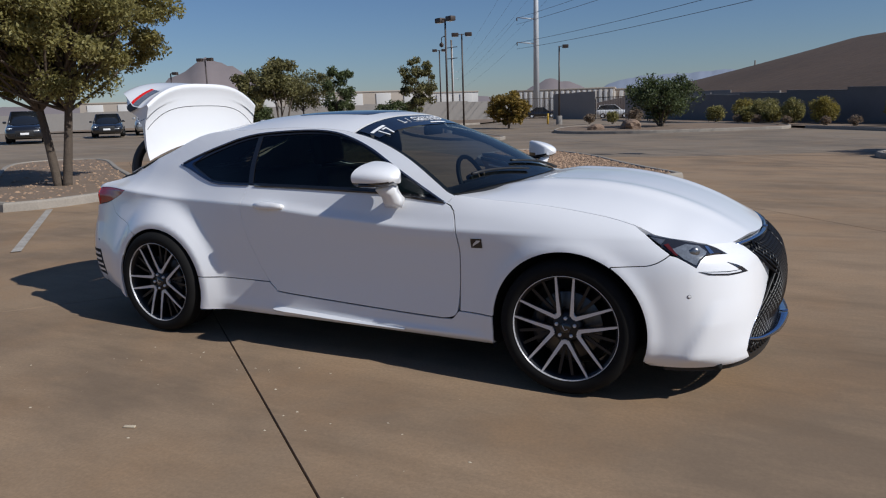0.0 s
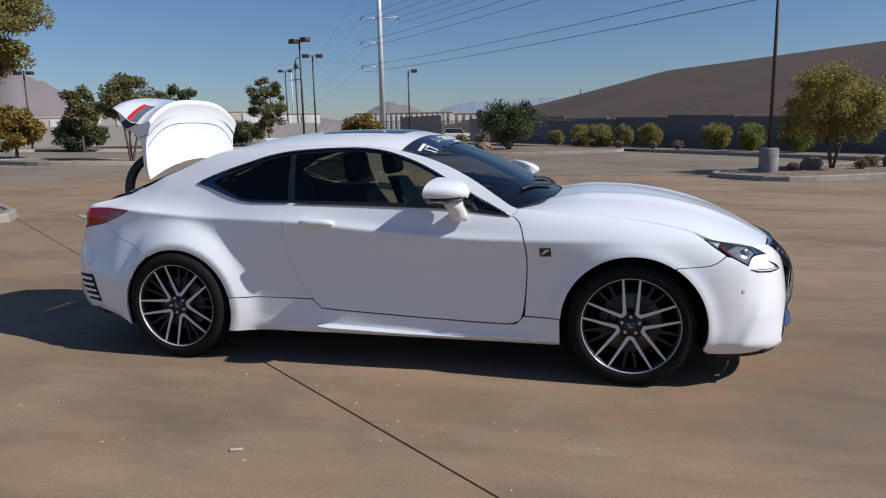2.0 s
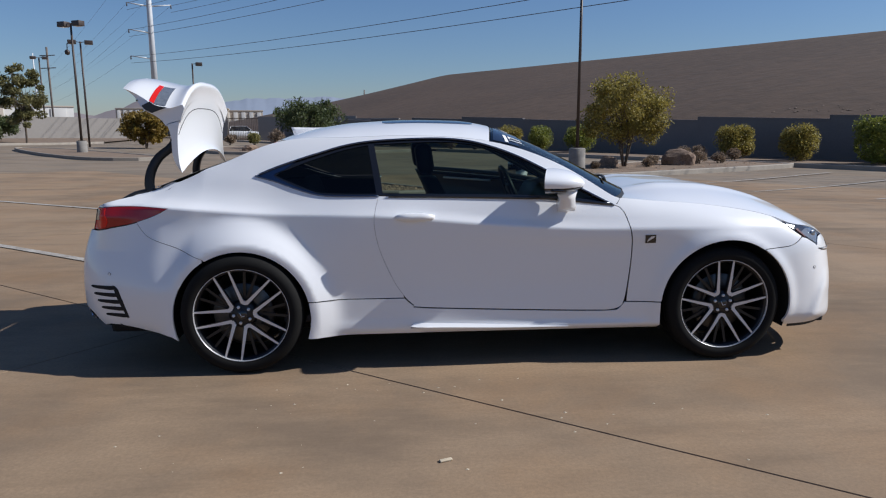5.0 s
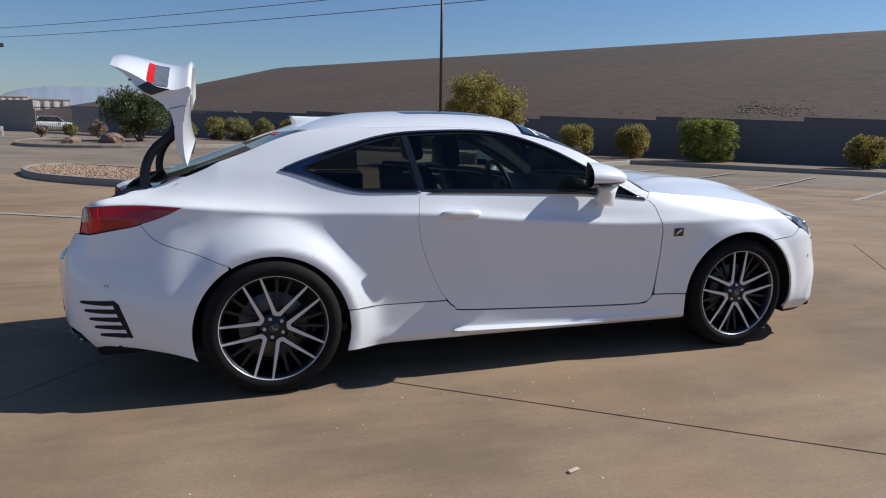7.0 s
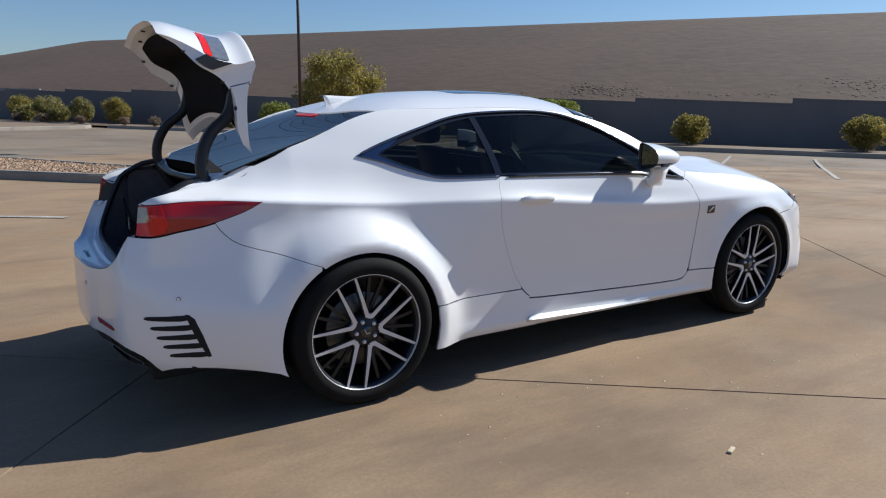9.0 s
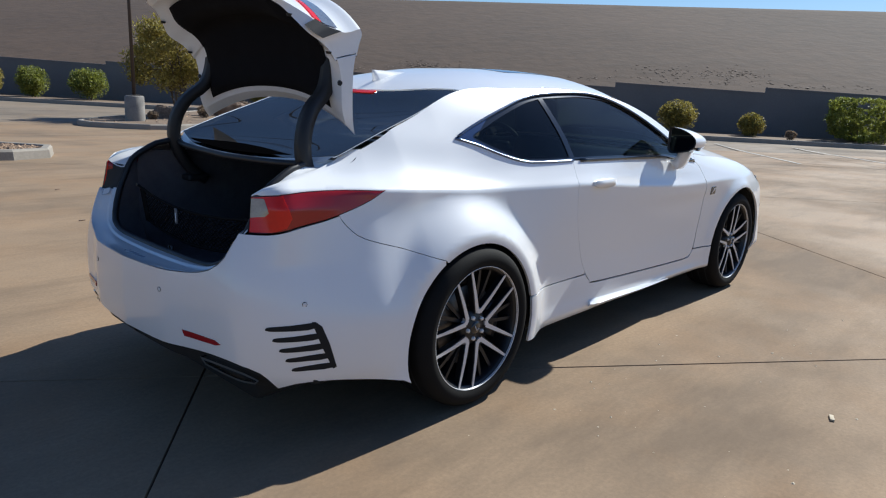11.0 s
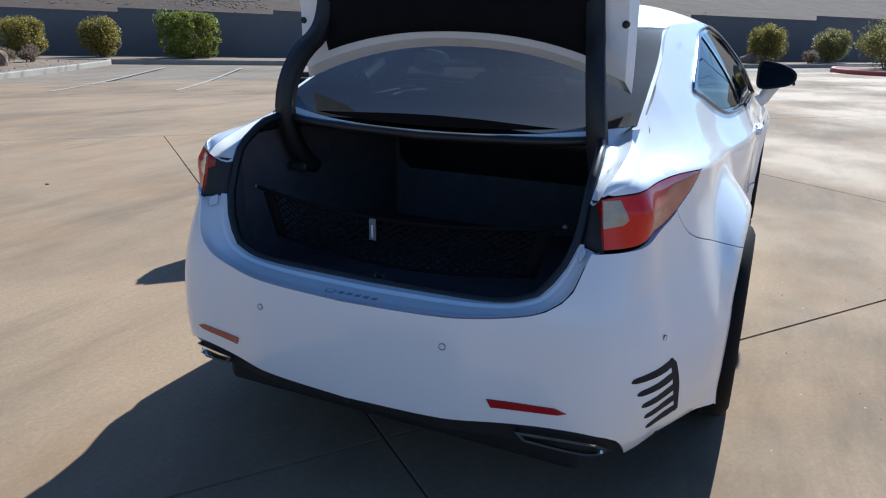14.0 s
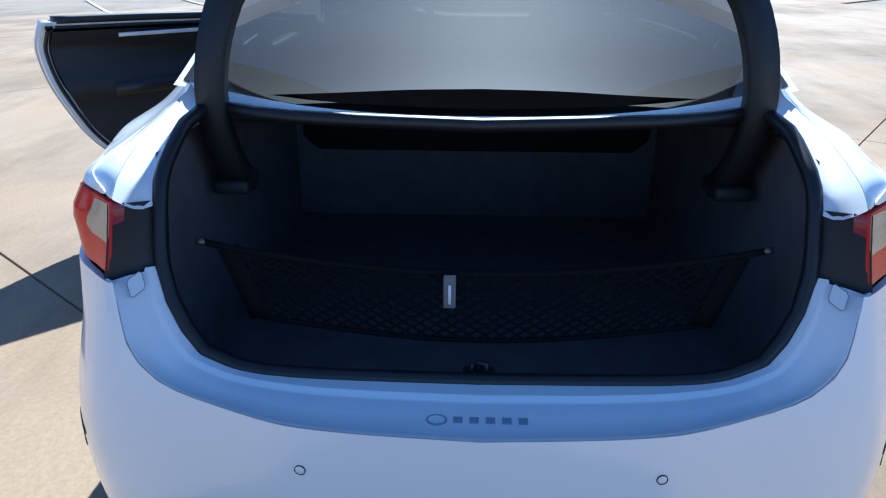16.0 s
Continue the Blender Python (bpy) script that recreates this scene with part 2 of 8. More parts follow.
def panel(outline, fn, step=0.05, thick=0.012, side=1, holes=(), dens=None, eps=0.012, rows=()):
    """A sheet with a folded rim over a 2D outline, laid on the surface fn(u, v). Returns vertices, faces, normals."""
    out = densify(outline, dens or step)
    rings = [out] + [densify(h, dens or step) for h in holes]
    lo, hi = out.min(0), out.max(0)
    gx, gy = np.meshgrid(np.arange(lo[0] + step / 2, hi[0], step), np.arange(lo[1] + step / 2, hi[1], step))
    g = np.stack([gx.ravel(), gy.ravel()], 1)
    if len(g):
        g = g[inside(out, g)]
    ring_all = np.concatenate(rings)
    if len(rows):
        r = np.asarray(rows)
        r = r[inside(out, r)]
        if len(g):
            g = g[np.sqrt(((g[:, None] - r[None]) ** 2).sum(-1)).min(1) > step * 0.5]
        g = np.concatenate([g, r])
    for h in rings[1:]:
        g = g[~inside(h, g)]
    if len(g):
        d = np.sqrt(((g[:, None] - ring_all[None]) ** 2).sum(-1)).min(1)
        g = g[d > min(step, 0.02) * 0.45]
    pts = [Vector(p) for p in np.concatenate([ring_all, g])] if len(g) else [Vector(p) for p in ring_all]
    edges, k = [], 0
    for r in rings:
        edges += [(k + i, k + (i + 1) % len(r)) for i in range(len(r))]
        k += len(r)
    v2, _, tris, _, _, _ = delaunay_2d_cdt(pts, edges, [], 0, 1e-6)
    v2 = np.array([tuple(v) for v in v2])
    tris = np.array([t for t in tris if len(t) == 3])
    mid = v2[tris].mean(1)
    ok = inside(out, mid)
    for h in rings[1:]:
        ok &= ~inside(h, mid)
    tris = tris[ok]

    def place(p):
        q = np.asarray(fn(p[:, 0], p[:, 1]), float)
        return q * np.array([1, side, 1])

    def normal(p):
        e = eps
        du = place(p + [e, 0]) - place(p - [e, 0])
        dv = place(p + [0, e]) - place(p - [0, e])
        n = np.cross(du, dv)
        return n / np.maximum(np.linalg.norm(n, axis=1, keepdims=True), 1e-9)

    P, N = place(v2), normal(v2)
    t3 = P[tris]
    fn_ = np.cross(t3[:, 1] - t3[:, 0], t3[:, 2] - t3[:, 0])
    # the outer face looks away from the car's middle line, or up
    ref = N[tris].mean(1)
    centre = np.array([1.3, 0, 0.55])
    if (((P.mean(0) - centre) * N.mean(0)).sum()) < 0:
        N, ref = -N, -ref
    flip = (fn_ * ref).sum(1) < 0
    tris[flip] = tris[flip][:, ::-1]
    V, F, NN = [P], [tuple(t) for t in tris], [N]
    if thick:
        k = len(P)
        for r in rings:
            rp, rn = place(r), normal(r)
            if (rn * normal(v2[:1])).sum() * (N[:1] * normal(v2[:1])).sum() < 0 or (rn.mean(0) * N.mean(0)).sum() < 0:
                rn = -rn
            tang = np.roll(rp, -1, 0) - np.roll(rp, 1, 0)
            outw = np.cross(tang, rn)
            outw /= np.maximum(np.linalg.norm(outw, axis=1, keepdims=True), 1e-9)
            low = rp - rn * thick
            V += [rp, low]
            NN += [outw, outw]
            n = len(r)
            for i in range(n):
                j = (i + 1) % n
                F.append((k + i, k + n + i, k + n + j, k + j))
            k += 2 * n
    return np.concatenate(V), F, np.concatenate(NN)


def tube(path, radius, sides=8, caps=True):
    """A round bar along points; radius one number or one for each point."""
    p = np.asarray(path, float)
    r = np.broadcast_to(np.asarray(radius, float), (len(p),))
    t = np.gradient(p, axis=0)
    t /= np.maximum(np.linalg.norm(t, axis=1, keepdims=True), 1e-9)
    up = np.array([0, 0, 1.0]) if abs(t[0][2]) < 0.9 else np.array([1.0, 0, 0])
    V, F = [], []
    a = np.cross(t[0], up); a /= np.linalg.norm(a)
    for i in range(len(p)):
        a = a - t[i] * (a @ t[i]); a /= max(np.linalg.norm(a), 1e-9)
        b = np.cross(t[i], a)
        for k in range(sides):
            w = 2 * math.pi * k / sides
            V.append(p[i] + r[i] * (math.cos(w) * a + math.sin(w) * b))
    for i in range(len(p) - 1):
        for k in range(sides):
            q = (k + 1) % sides
            F.append((i * sides + k, i * sides + q, (i + 1) * sides + q, (i + 1) * sides + k))
    if caps:
        F.append(tuple(range(sides))[::-1])
        F.append(tuple((len(p) - 1) * sides + k for k in range(sides)))
    return np.array(V), F


def strip(path, half_w, half_h, up=(0, 0, 1)):
    """A bar of rectangular section along points."""
    p = np.asarray(path, float)
    t = np.gradient(p, axis=0)
    t /= np.maximum(np.linalg.norm(t, axis=1, keepdims=True), 1e-9)
    u = np.asarray(up, float)
    w = np.broadcast_to(np.asarray(half_w, float), (len(p),))
    h = np.broadcast_to(np.asarray(half_h, float), (len(p),))
    V, F = [], []
    for i in range(len(p)):
        a = np.cross(t[i], u); a /= max(np.linalg.norm(a), 1e-9)
        b = np.cross(a, t[i])
        V += [p[i] + a * w[i] - b * h[i], p[i] + a * w[i] + b * h[i], p[i] - a * w[i] + b * h[i], p[i] - a * w[i] - b * h[i]]
    for i in range(len(p) - 1):
        for k in range(4):
            q = (k + 1) % 4
            F.append((4 * i + k, 4 * i + q, 4 * i + 4 + q, 4 * i + 4 + k))
    F += [(3, 2, 1, 0), tuple(4 * (len(p) - 1) + k for k in range(4))]
    return np.array(V), F


def lathe(profile, n=48, axis="y"):
    """Turns (radius, along) pairs about an axis."""
    V, F = [], []
    pr = np.asarray(profile, float)
    for k in range(n):
        w = 2 * math.pi * k / n
        c, s = math.cos(w), math.sin(w)
        for r, h in pr:
            V.append({"y": (r * c, h, r * s), "z": (r * c, r * s, h), "x": (h, r * c, r * s)}[axis])
    m = len(pr)
    for k in range(n):
        q = (k + 1) % n
        for i in range(m - 1):
            F.append((k * m + i, k * m + i + 1, q * m + i + 1, q * m + i))
    return np.array(V), F


def block(sx, sy, sz, bevel=0.01, at=(0, 0, 0), seg=2):
    """A box with rounded edges, standing on its base."""
    bm = bmesh.new()
    bmesh.ops.create_cube(bm, size=1.0, matrix=Matrix.Translation((0, 0, sz / 2)) @ Matrix.Diagonal((sx, sy, sz, 1)))
    if bevel > 0:
        bmesh.ops.bevel(bm, geom=bm.edges[:], offset=min(bevel, sx * 0.45, sy * 0.45, sz * 0.45), segments=seg, profile=0.6, affect="EDGES")
    bm.verts.index_update()
    V = np.array([tuple(v.co) for v in bm.verts]) + np.array(at)
    F = [tuple(v.index for v in f.verts) for f in bm.faces]
    bm.free()
    return V, F


def sheet(fn, us, vs):
    """A grid of quads over fn(u, v)."""
    U, W = np.meshgrid(us, vs, indexing="ij")
    P = np.asarray(fn(U.ravel(), W.ravel()), float)
    n, m = len(us), len(vs)
    F = [(i * m + j, (i + 1) * m + j, (i + 1) * m + j + 1, i * m + j + 1) for i in range(n - 1) for j in range(m - 1)]
    return P, F


def lettering(text, size, mat, parent, m, name="lettering", depth=0.001, label="", align="CENTER"):
    """Raised letters in the built-in font, as a mesh."""
    cu = bpy.data.curves.new(name, "FONT")
    cu.body, cu.size, cu.extrude, cu.align_x, cu.align_y, cu.resolution_u = text, size, depth, align, "CENTER", 3
    tmp = bpy.data.objects.new(name + "_tmp", cu)
    scene.collection.objects.link(tmp)
    me = bpy.data.meshes.new_from_object(tmp.evaluated_get(bpy.context.evaluated_depsgraph_get()))
    bpy.data.objects.remove(tmp)
    bpy.data.curves.remove(cu)
    me.name = name
    me.materials.clear()
    me.materials.append(mat)
    ob = new(name, me)
    if parent is not None:
        ob.parent = parent
    ob.matrix_basis = m
    return tagged(ob, label) if label else ob

# ---- the car: surface fields ----
# Car's own frame: x forward from the rear axle, half width outward, z up.
_plan = curve([(-1.63, 0.0), (-1.36, 0.27), (-1.23, 0.40), (-1.04, 0.612), (-0.925, 0.695), (-0.80, 0.746), (-0.70, 0.775), (-0.605, 0.812), (-0.45, 0.866), (-0.25, 0.902),
               (0.0, 0.916), (0.45, 0.905), (1.4, 0.905), (2.3, 0.905), (2.73, 0.915), (3.0, 0.908), (3.15, 0.895), (3.29, 0.864),
               (3.42, 0.80), (3.56, 0.70), (3.70, 0.575), (3.9, 0.38), (4.1, 0.19), (4.29, 0.0)])
_plan_x = curve([(-1.63, -1.04), (-1.36, -1.022), (-1.23, -0.99), (-1.04, -0.940), (-0.925, -0.866), (-0.80, -0.785), (-0.70, -0.702), (-0.605, -0.608), (-0.45, -0.45), (-0.25, -0.25),
                 (3.0, 3.0), (3.15, 3.15), (3.29, 3.284), (3.42, 3.40), (3.56, 3.50), (3.70, 3.565), (3.9, 3.62), (4.1, 3.645), (4.29, 3.655)])
_crease = curve([(-1.63, 0.93), (-0.9, 0.935), (-0.6, 0.932), (-0.38, 0.922), (0.2, 0.884), (0.75, 0.876), (0.95, 0.862), (1.38, 0.825), (2.05, 0.79), (2.4, 0.79), (2.73, 0.80), (3.05, 0.80), (3.3, 0.785), (4.29, 0.785)])
_ribs = []


def rib(s, *inset):
    """How far the skin lies inside the plan curve at each level: sill to waist, the crease, then up to the roof."""
    _ribs.append((s, inset))


rib(-1.63, .10, .06, .03, .007, -.001, .0, .02, .09, .12, .14, .20, .28, .36, .45, .55)
rib(-1.30, .10, .06, .03, .007, -.001, .0, .02, .08, .10, .12, .20, .28, .36, .45, .55)
rib(-1.03, .10, .06, .028, .007, -.001, .003, .035, .10, .11, .16, .24, .30, .36, .45, .55)
rib(-0.78, .085, .05, .03, .015, .0, .024, .058, .10, .11, .165, .25, .30, .37, .45, .55)
rib(-0.60, .07, .04, .02, .008, .0, .032, .070, .108, .118, .20, .275, .315, .39, .47, .55)
rib(-0.45, .06, .035, .018, .006, .0, .034, .074, .116, .120, .195, .262, .300, .38, .46, .55)
rib(-0.30, .06, .035, .018, .010, .012, .042, .084, .122, .126, .185, .244, .282, .365, .45, .54)
rib(-0.15, .07, .045, .030, .030, .040, .078, .112, .127, .130, .176, .225, .264, .35, .44, .53)
rib(0.15, .09, .06, .060, .060, .060, .082, .108, .116, .120, .155, .196, .234, .298, .385, .48)
rib(0.45, .09, .046, .060, .061, .060, .060, .062, .069, .074, .102, .142, .180, .25, .335, .43)
rib(0.64, .09, .046, .060, .062, .063, .056, .047, .046, .049, .076, .112, .156, .23, .32, .415)
rib(0.90, .09, .046, .060, .062, .063, .055, .045, .038, .034, .060, .090, .135, .21, .30, .40)
rib(1.50, .09, .046, .060, .061, .062, .053, .042, .034, .029, .055, .076, .135, .215, .305, .41)
rib(2.05, .09, .046, .060, .055, .055, .045, .033, .023, .018, .038, .064, .17, .25, .34, .44)
rib(2.40, .09, .03, .03, .024, .020, .018, .015, .012, .011, .034, .075, .28, .36, .45, .55)
rib(2.73, .08, .035, .015, .0, .0, .0, .003, .008, .028, .06, .13, .42, .5, .6, .7)
rib(3.05, .07, .03, .012, .0, .0, .003, .02, .03, .062, .11, .20, .5, .6, .7, .8)
rib(3.30, .05, .015, .0, .0, .0, .008, .03, .045, .10, .18, .30, .5, .6, .7, .8)
rib(3.56, .03, .0, .0, .005, .012, .03, .07, .09, .15, .22, .33, .5, .6, .7, .8)
rib(3.90, .02, .0, .0, .012, .025, .045, .09, .11, .18, .25, .35, .5, .6, .7, .8)
rib(4.29, .02, .0, .0, .012, .03, .05, .10, .12, .19, .26, .36, .5, .6, .7, .8)

_fs, _fz = np.arange(-1.64, 4.3001, 0.01), np.arange(0.16, 1.3801, 0.005)
_knots = pchip([r[0] for r in _ribs], np.array([r[1] for r in _ribs]), _fs)
_zc = _crease(_fs)


def _column(c, k):
    """Insets over the height: one smooth run below the crease and one above it, with a fold between."""
    zs = np.array([0.18, 0.225, 0.26, 0.33, 0.45, 0.58, 0.70, c - 0.07, c - 0.008, c + 0.03, c + 0.09, 1.06, 1.17, 1.28, 1.37])
    zs[10] = min(zs[10], 1.04)
    return np.where(_fz < zs[8], pchip(zs[:9], k[:9], _fz), pchip(zs[8:], k[8:], _fz))


_tab = np.array([_column(c, k) for c, k in zip(_zc, _knots)])


def _blur(a, sigma, axis):
    r = int(3 * sigma) + 1
    k = np.exp(-0.5 * (np.arange(-r, r + 1) / sigma) ** 2)
    k /= k.sum()
    pad = np.pad(a, [(r, r) if ax == axis else (0, 0) for ax in (0, 1)], mode="edge")
    return np.apply_along_axis(lambda c: np.convolve(c, k, "valid"), axis, pad)



def _step_at(d, w):
    return 0.5 * (1 + np.tanh(d / w))


_soft = np.where(_fz[None] > _zc[:, None], _blur(_blur(_tab, 9.0, 0), 5.0, 1), _blur(_blur(_tab, 6.0, 0), 4.0, 1))
_k = np.clip((np.abs(_fz[None] - _zc[:, None]) - 0.035) / 0.06, 0, 1) * np.clip((_fz[None] - 0.40) / 0.1, 0, 1)
_tab = _blur(_blur(_tab, 4.4, 0), 0.6, 1) * (1 - _k) + _soft * _k
_wide = _blur(_blur(_tab, 13.0, 0), 8.0, 1)
_k = np.clip((-0.46 - _fs) / 0.16, 0, 1)[:, None] * np.clip((0.86 - _fz) / 0.08, 0, 1)[None] * np.clip((_fz - 0.36) / 0.1, 0, 1)[None]
_tab = _tab * (1 - _k) + _wide * _k
WHEELS = ((0.0, 0.335), (2.735, 0.335))
for _wx, _wz in WHEELS:
    if _wx > 1:
        _r = np.hypot(_fs[:, None] - _wx, _fz[None] - 0.33)
        _tab -= 0.014 * np.exp(-(((_r - 0.385) / 0.042) ** 2)) * (_fz[None] > 0.2)
# flared rear arch: an upright lip, then a slope running into the flank
_r = np.hypot(_fs[:, None], _fz[None] - 0.312)
_sin = (_fz[None] - 0.312) / _r
_slope = 0.50 + 0.35 * np.clip(_sin, 0, 1) ** 2
_flare = 0.004 + 0.014 * np.clip(_sin, 0, 1) ** 2 + 0.12 * np.clip(0.412 - _r, 0, 0.1) + _slope * 0.012 * np.logaddexp(0, (_r - 0.414) / 0.012)
_flare = _flare + 9.0 * ((_fs < -0.62) | (_fs > 0.80))[:, None]
_k = np.clip(0.5 + 0.5 * (_tab - _flare) / 0.018, 0, 1)
_tab = _tab * (1 - _k) + _flare * _k - 0.018 * _k * (1 - _k)
_k = np.clip((_zc[:, None] - 0.03 - _fz[None]) / 0.04, 0, 1) * np.clip((_r - 0.415) / 0.03, 0, 1) * (_r < 1.0)
_tab = _tab * (1 - _k) + _blur(_blur(_tab, 2.5, 0), 4.0, 1) * _k

# scoop behind the bumper's lower corner
_line = 3.293 + (_fz - 0.265) * 0.47
_tab -= 0.024 * _step_at(_fs[:, None] - _line[None], 0.034) * np.exp(-np.maximum(_fs[:, None] - _line[None], 0) / 0.10) * np.clip((0.52 - _fz) / 0.12, 0, 1)[None] * np.clip((_fz - 0.20) / 0.04, 0, 1)[None]


def inset_at(s, z):
    i = np.clip((s + 1.64) / 0.01, 0, len(_fs) - 1.001)
    j = np.clip((z - 0.16) / 0.005, 0, len(_fz) - 1.001)
    a, b = i.astype(int), j.astype(int)
    fi, fj = i - a, j - b
    return (_tab[a, b] * (1 - fi) * (1 - fj) + _tab[a + 1, b] * fi * (1 - fj) + _tab[a, b + 1] * (1 - fi) * fj + _tab[a + 1, b + 1] * fi * fj)


def swell(s):
    """The bulge of the rear corner round the tail lamp."""
    return 0.040 * np.exp(-(((s + 0.845) / np.where(s < -0.845, 0.085, 0.19)) ** 2))


def skin(s, z, lift=0.0):
    """The side and end skin: s runs along the flank (equal to x between the axles) and round the ends, z up."""
    s, z = np.asarray(s, float), np.asarray(z, float)
    e = 0.01
    x, y = _plan_x(s), _plan(s)
    tx, ty = _plan_x(s + e) - _plan_x(s - e), _plan(s + e) - _plan(s - e)
    ln = np.maximum(np.hypot(tx, ty), 1e-9)
    nx, ny = -ty / ln, tx / ln
    d = inset_at(s, z) - lift - swell(s) * np.interp(z, [0.68, 0.785, 0.87, 0.905, 0.95], [0.0, 0.5, 0.9, 0.55, 0.25])
    return np.stack([x - nx * d, y - ny * d, z], -1)


def lifted(lift):
    return lambda s, z: skin(s, z, lift)


def side_z(x, y):
    """The height at which the flank has half width y, at x."""
    zz = np.linspace(0.7, 1.375, 136)
    x, y = np.atleast_1d(np.asarray(x, float)), np.atleast_1d(np.asarray(y, float))
    out = []
    for a, b in zip(x, np.broadcast_to(y, x.shape)):
        w = np.minimum.accumulate(skin(np.full_like(zz, a), zz)[:, 1])
        out.append(np.interp(b, w[::-1], zz[::-1]))
    return np.array(out)


# roof, windscreen and rear glass: one crowned sheet over (x, y)
_crown = curve([(-0.60, 0.984), (-0.47, 1.022), (-0.30, 1.083), (-0.05, 1.185), (0.11, 1.258), (0.23, 1.306), (0.42, 1.350), (0.61, 1.376), (0.99, 1.392),
                (1.25, 1.386), (1.42, 1.362), (1.58, 1.308), (1.94, 1.152), (2.13, 1.055), (2.32, 0.962)])
_rail_y = curve([(-0.60, 0.60), (-0.40, 0.592), (-0.1, 0.575), (0.05, 0.56), (0.226, 0.54), (0.6, 0.572), (1.0, 0.585), (1.3, 0.60), (1.6, 0.65), (1.9, 0.735), (2.1, 0.80), (2.32, 0.86)])
_rx = np.linspace(-0.6, 2.32, 80)
_rz = side_z(_rx, _rail_y(_rx))
_rz = np.convolve(np.pad(_rz, 3, mode="edge"), np.ones(7) / 7, "valid")


def rail_z(x):
    return np.interp(x, _rx, _rz)


def roof(x, y, lift=0.0):
    x, y = np.asarray(x, float), np.asarray(y, float)
    w = np.abs(y) / _rail_y(x)
    c = _crown(x)
    return np.stack([x, y, rail_z(x) + (c - rail_z(x)) * (1 - w ** np.interp(x, [0.05, 0.45], [2.0, 2.7])) + lift], -1)


# bonnet
_hood_c = curve([(2.20, 0.955), (2.36, 0.985), (2.5, 1.000), (2.7, 0.996), (2.9, 0.972), (3.1, 0.924), (3.3, 0.850), (3.40, 0.800), (3.48, 0.755), (3.535, 0.722), (3.60, 0.68), (3.68, 0.63)])
_hood_y = curve([(2.05, 0.80), (2.3, 0.79), (2.6, 0.780), (2.9, 0.785), (3.1, 0.80), (3.3, 0.80), (3.7, 0.80)])
_hx = np.linspace(2.05, 3.06, 36)
_hz = np.concatenate([side_z(_hx, _hood_y(_hx)), [0.781, 0.7556, 0.722, 0.675, 0.64, 0.58]])
_hxx = np.concatenate([_hx, [3.18, 3.27, 3.34, 3.44, 3.5, 3.7]])
_hood_e = lambda q: pchip(_hxx, _hz, q)


def hood(x, y, lift=0.0):
    x, y = np.asarray(x, float), np.asarray(y, float)
    w = np.abs(y) / _hood_y(x)
    c, e = _hood_c(x), _hood_e(x)
    ridge = 0.014 * np.exp(-(((np.abs(y) - 0.30 - 0.09 * (3.6 - x)) / 0.07) ** 2)) * np.clip((3.55 - x) / 0.4, 0, 1) * np.clip((x - 2.15) / 0.3, 0, 1)
    return np.stack([x, y, e + (c - e) * (1 - np.minimum(w, 1.1) ** 2.5) + ridge + lift], -1)


# rear deck shoulder, beside the boot opening
_deck_edge = curve([(-1.0, 0.900), (-0.975, 0.909), (-0.955, 0.916), (-0.85, 0.936), (-0.70, 0.957), (-0.60, 0.975), (-0.50, 1.008), (-0.42, 1.05)])

# ---- outlines, in (along, up) ----
_win_low = [(0.757, 0.973), (0.60, 0.972), (0.46, 0.975), (0.385, 0.988), (0.30, 1.013), (0.18, 1.054), (0.072, 1.080)]
_win_top = [(0.072, 1.080), (0.20, 1.130), (0.407, 1.199), (0.571, 1.246), (0.753, 1.272), (1.056, 1.284), (1.249, 1.273), (1.40, 1.239), (1.56, 1.180), (1.72, 1.100), (1.88, 1.014), (2.085, 0.908)]
_door_rear = [(0.757, 0.973), (0.738, 0.90), (0.731, 0.816), (0.760, 0.672), (0.837, 0.493), (0.895, 0.405)]
_door_edge = chain(spline(_door_rear, 0.02), spline([(0.895, 0.405), (0.945, 0.357), (1.02, 0.342), (1.707, 0.313), (2.06, 0.304)], 0.03)[1:],
                   spline([(2.06, 0.304), (2.125, 0.318), (2.158, 0.37), (2.178, 0.554), (2.178, 0.715), (2.136, 0.874), (2.075, 0.914)], 0.02)[1:])
_door_top = np.array([(2.075, 0.914), (1.70, 0.953), (1.2, 0.966), (0.757, 0.973)])
DOOR = chain(_door_edge, densify(_door_top, 0.05, False)[1:])
_G = 0.0018


def grown(poly, by):
    """The outline moved outwards (inwards: minus)."""
    p = np.asarray(poly, float)
    t = np.roll(p, -1, 0) - np.roll(p, 1, 0)
    n = np.stack([t[:, 1], -t[:, 0]], 1)
    n /= np.maximum(np.linalg.norm(n, axis=1, keepdims=True), 1e-9)
    area = (p[:, 0] * np.roll(p[:, 1], -1) - np.roll(p[:, 0], -1) * p[:, 1]).sum()
    return p + n * by * (1 if area > 0 else -1)


_rail_run = np.array([(x, rail_z(x)) for x in np.linspace(2.12, 0.232, 50)])
_pillar_run = np.array([(x, rail_z(x)) for x in np.linspace(0.232, -0.46, 22)])
_deck_run = np.array([(x, _deck_edge(x)) for x in np.linspace(-0.50, -0.955, 12)])
_tail_top = spline([(-0.975, 0.905), (-0.80, 0.916), (-0.62, 0.922), (-0.422, 0.912)], 0.03)
_tail_low = spline([(-0.422, 0.912), (-0.47, 0.888), (-0.56, 0.852), (-0.66, 0.820), (-0.80, 0.795), (-0.92, 0.783), (-0.985, 0.783)], 0.03)
TAIL = chain(_tail_top, _tail_low[1:], [(-1.0, 0.79), (-1.0, 0.896)])
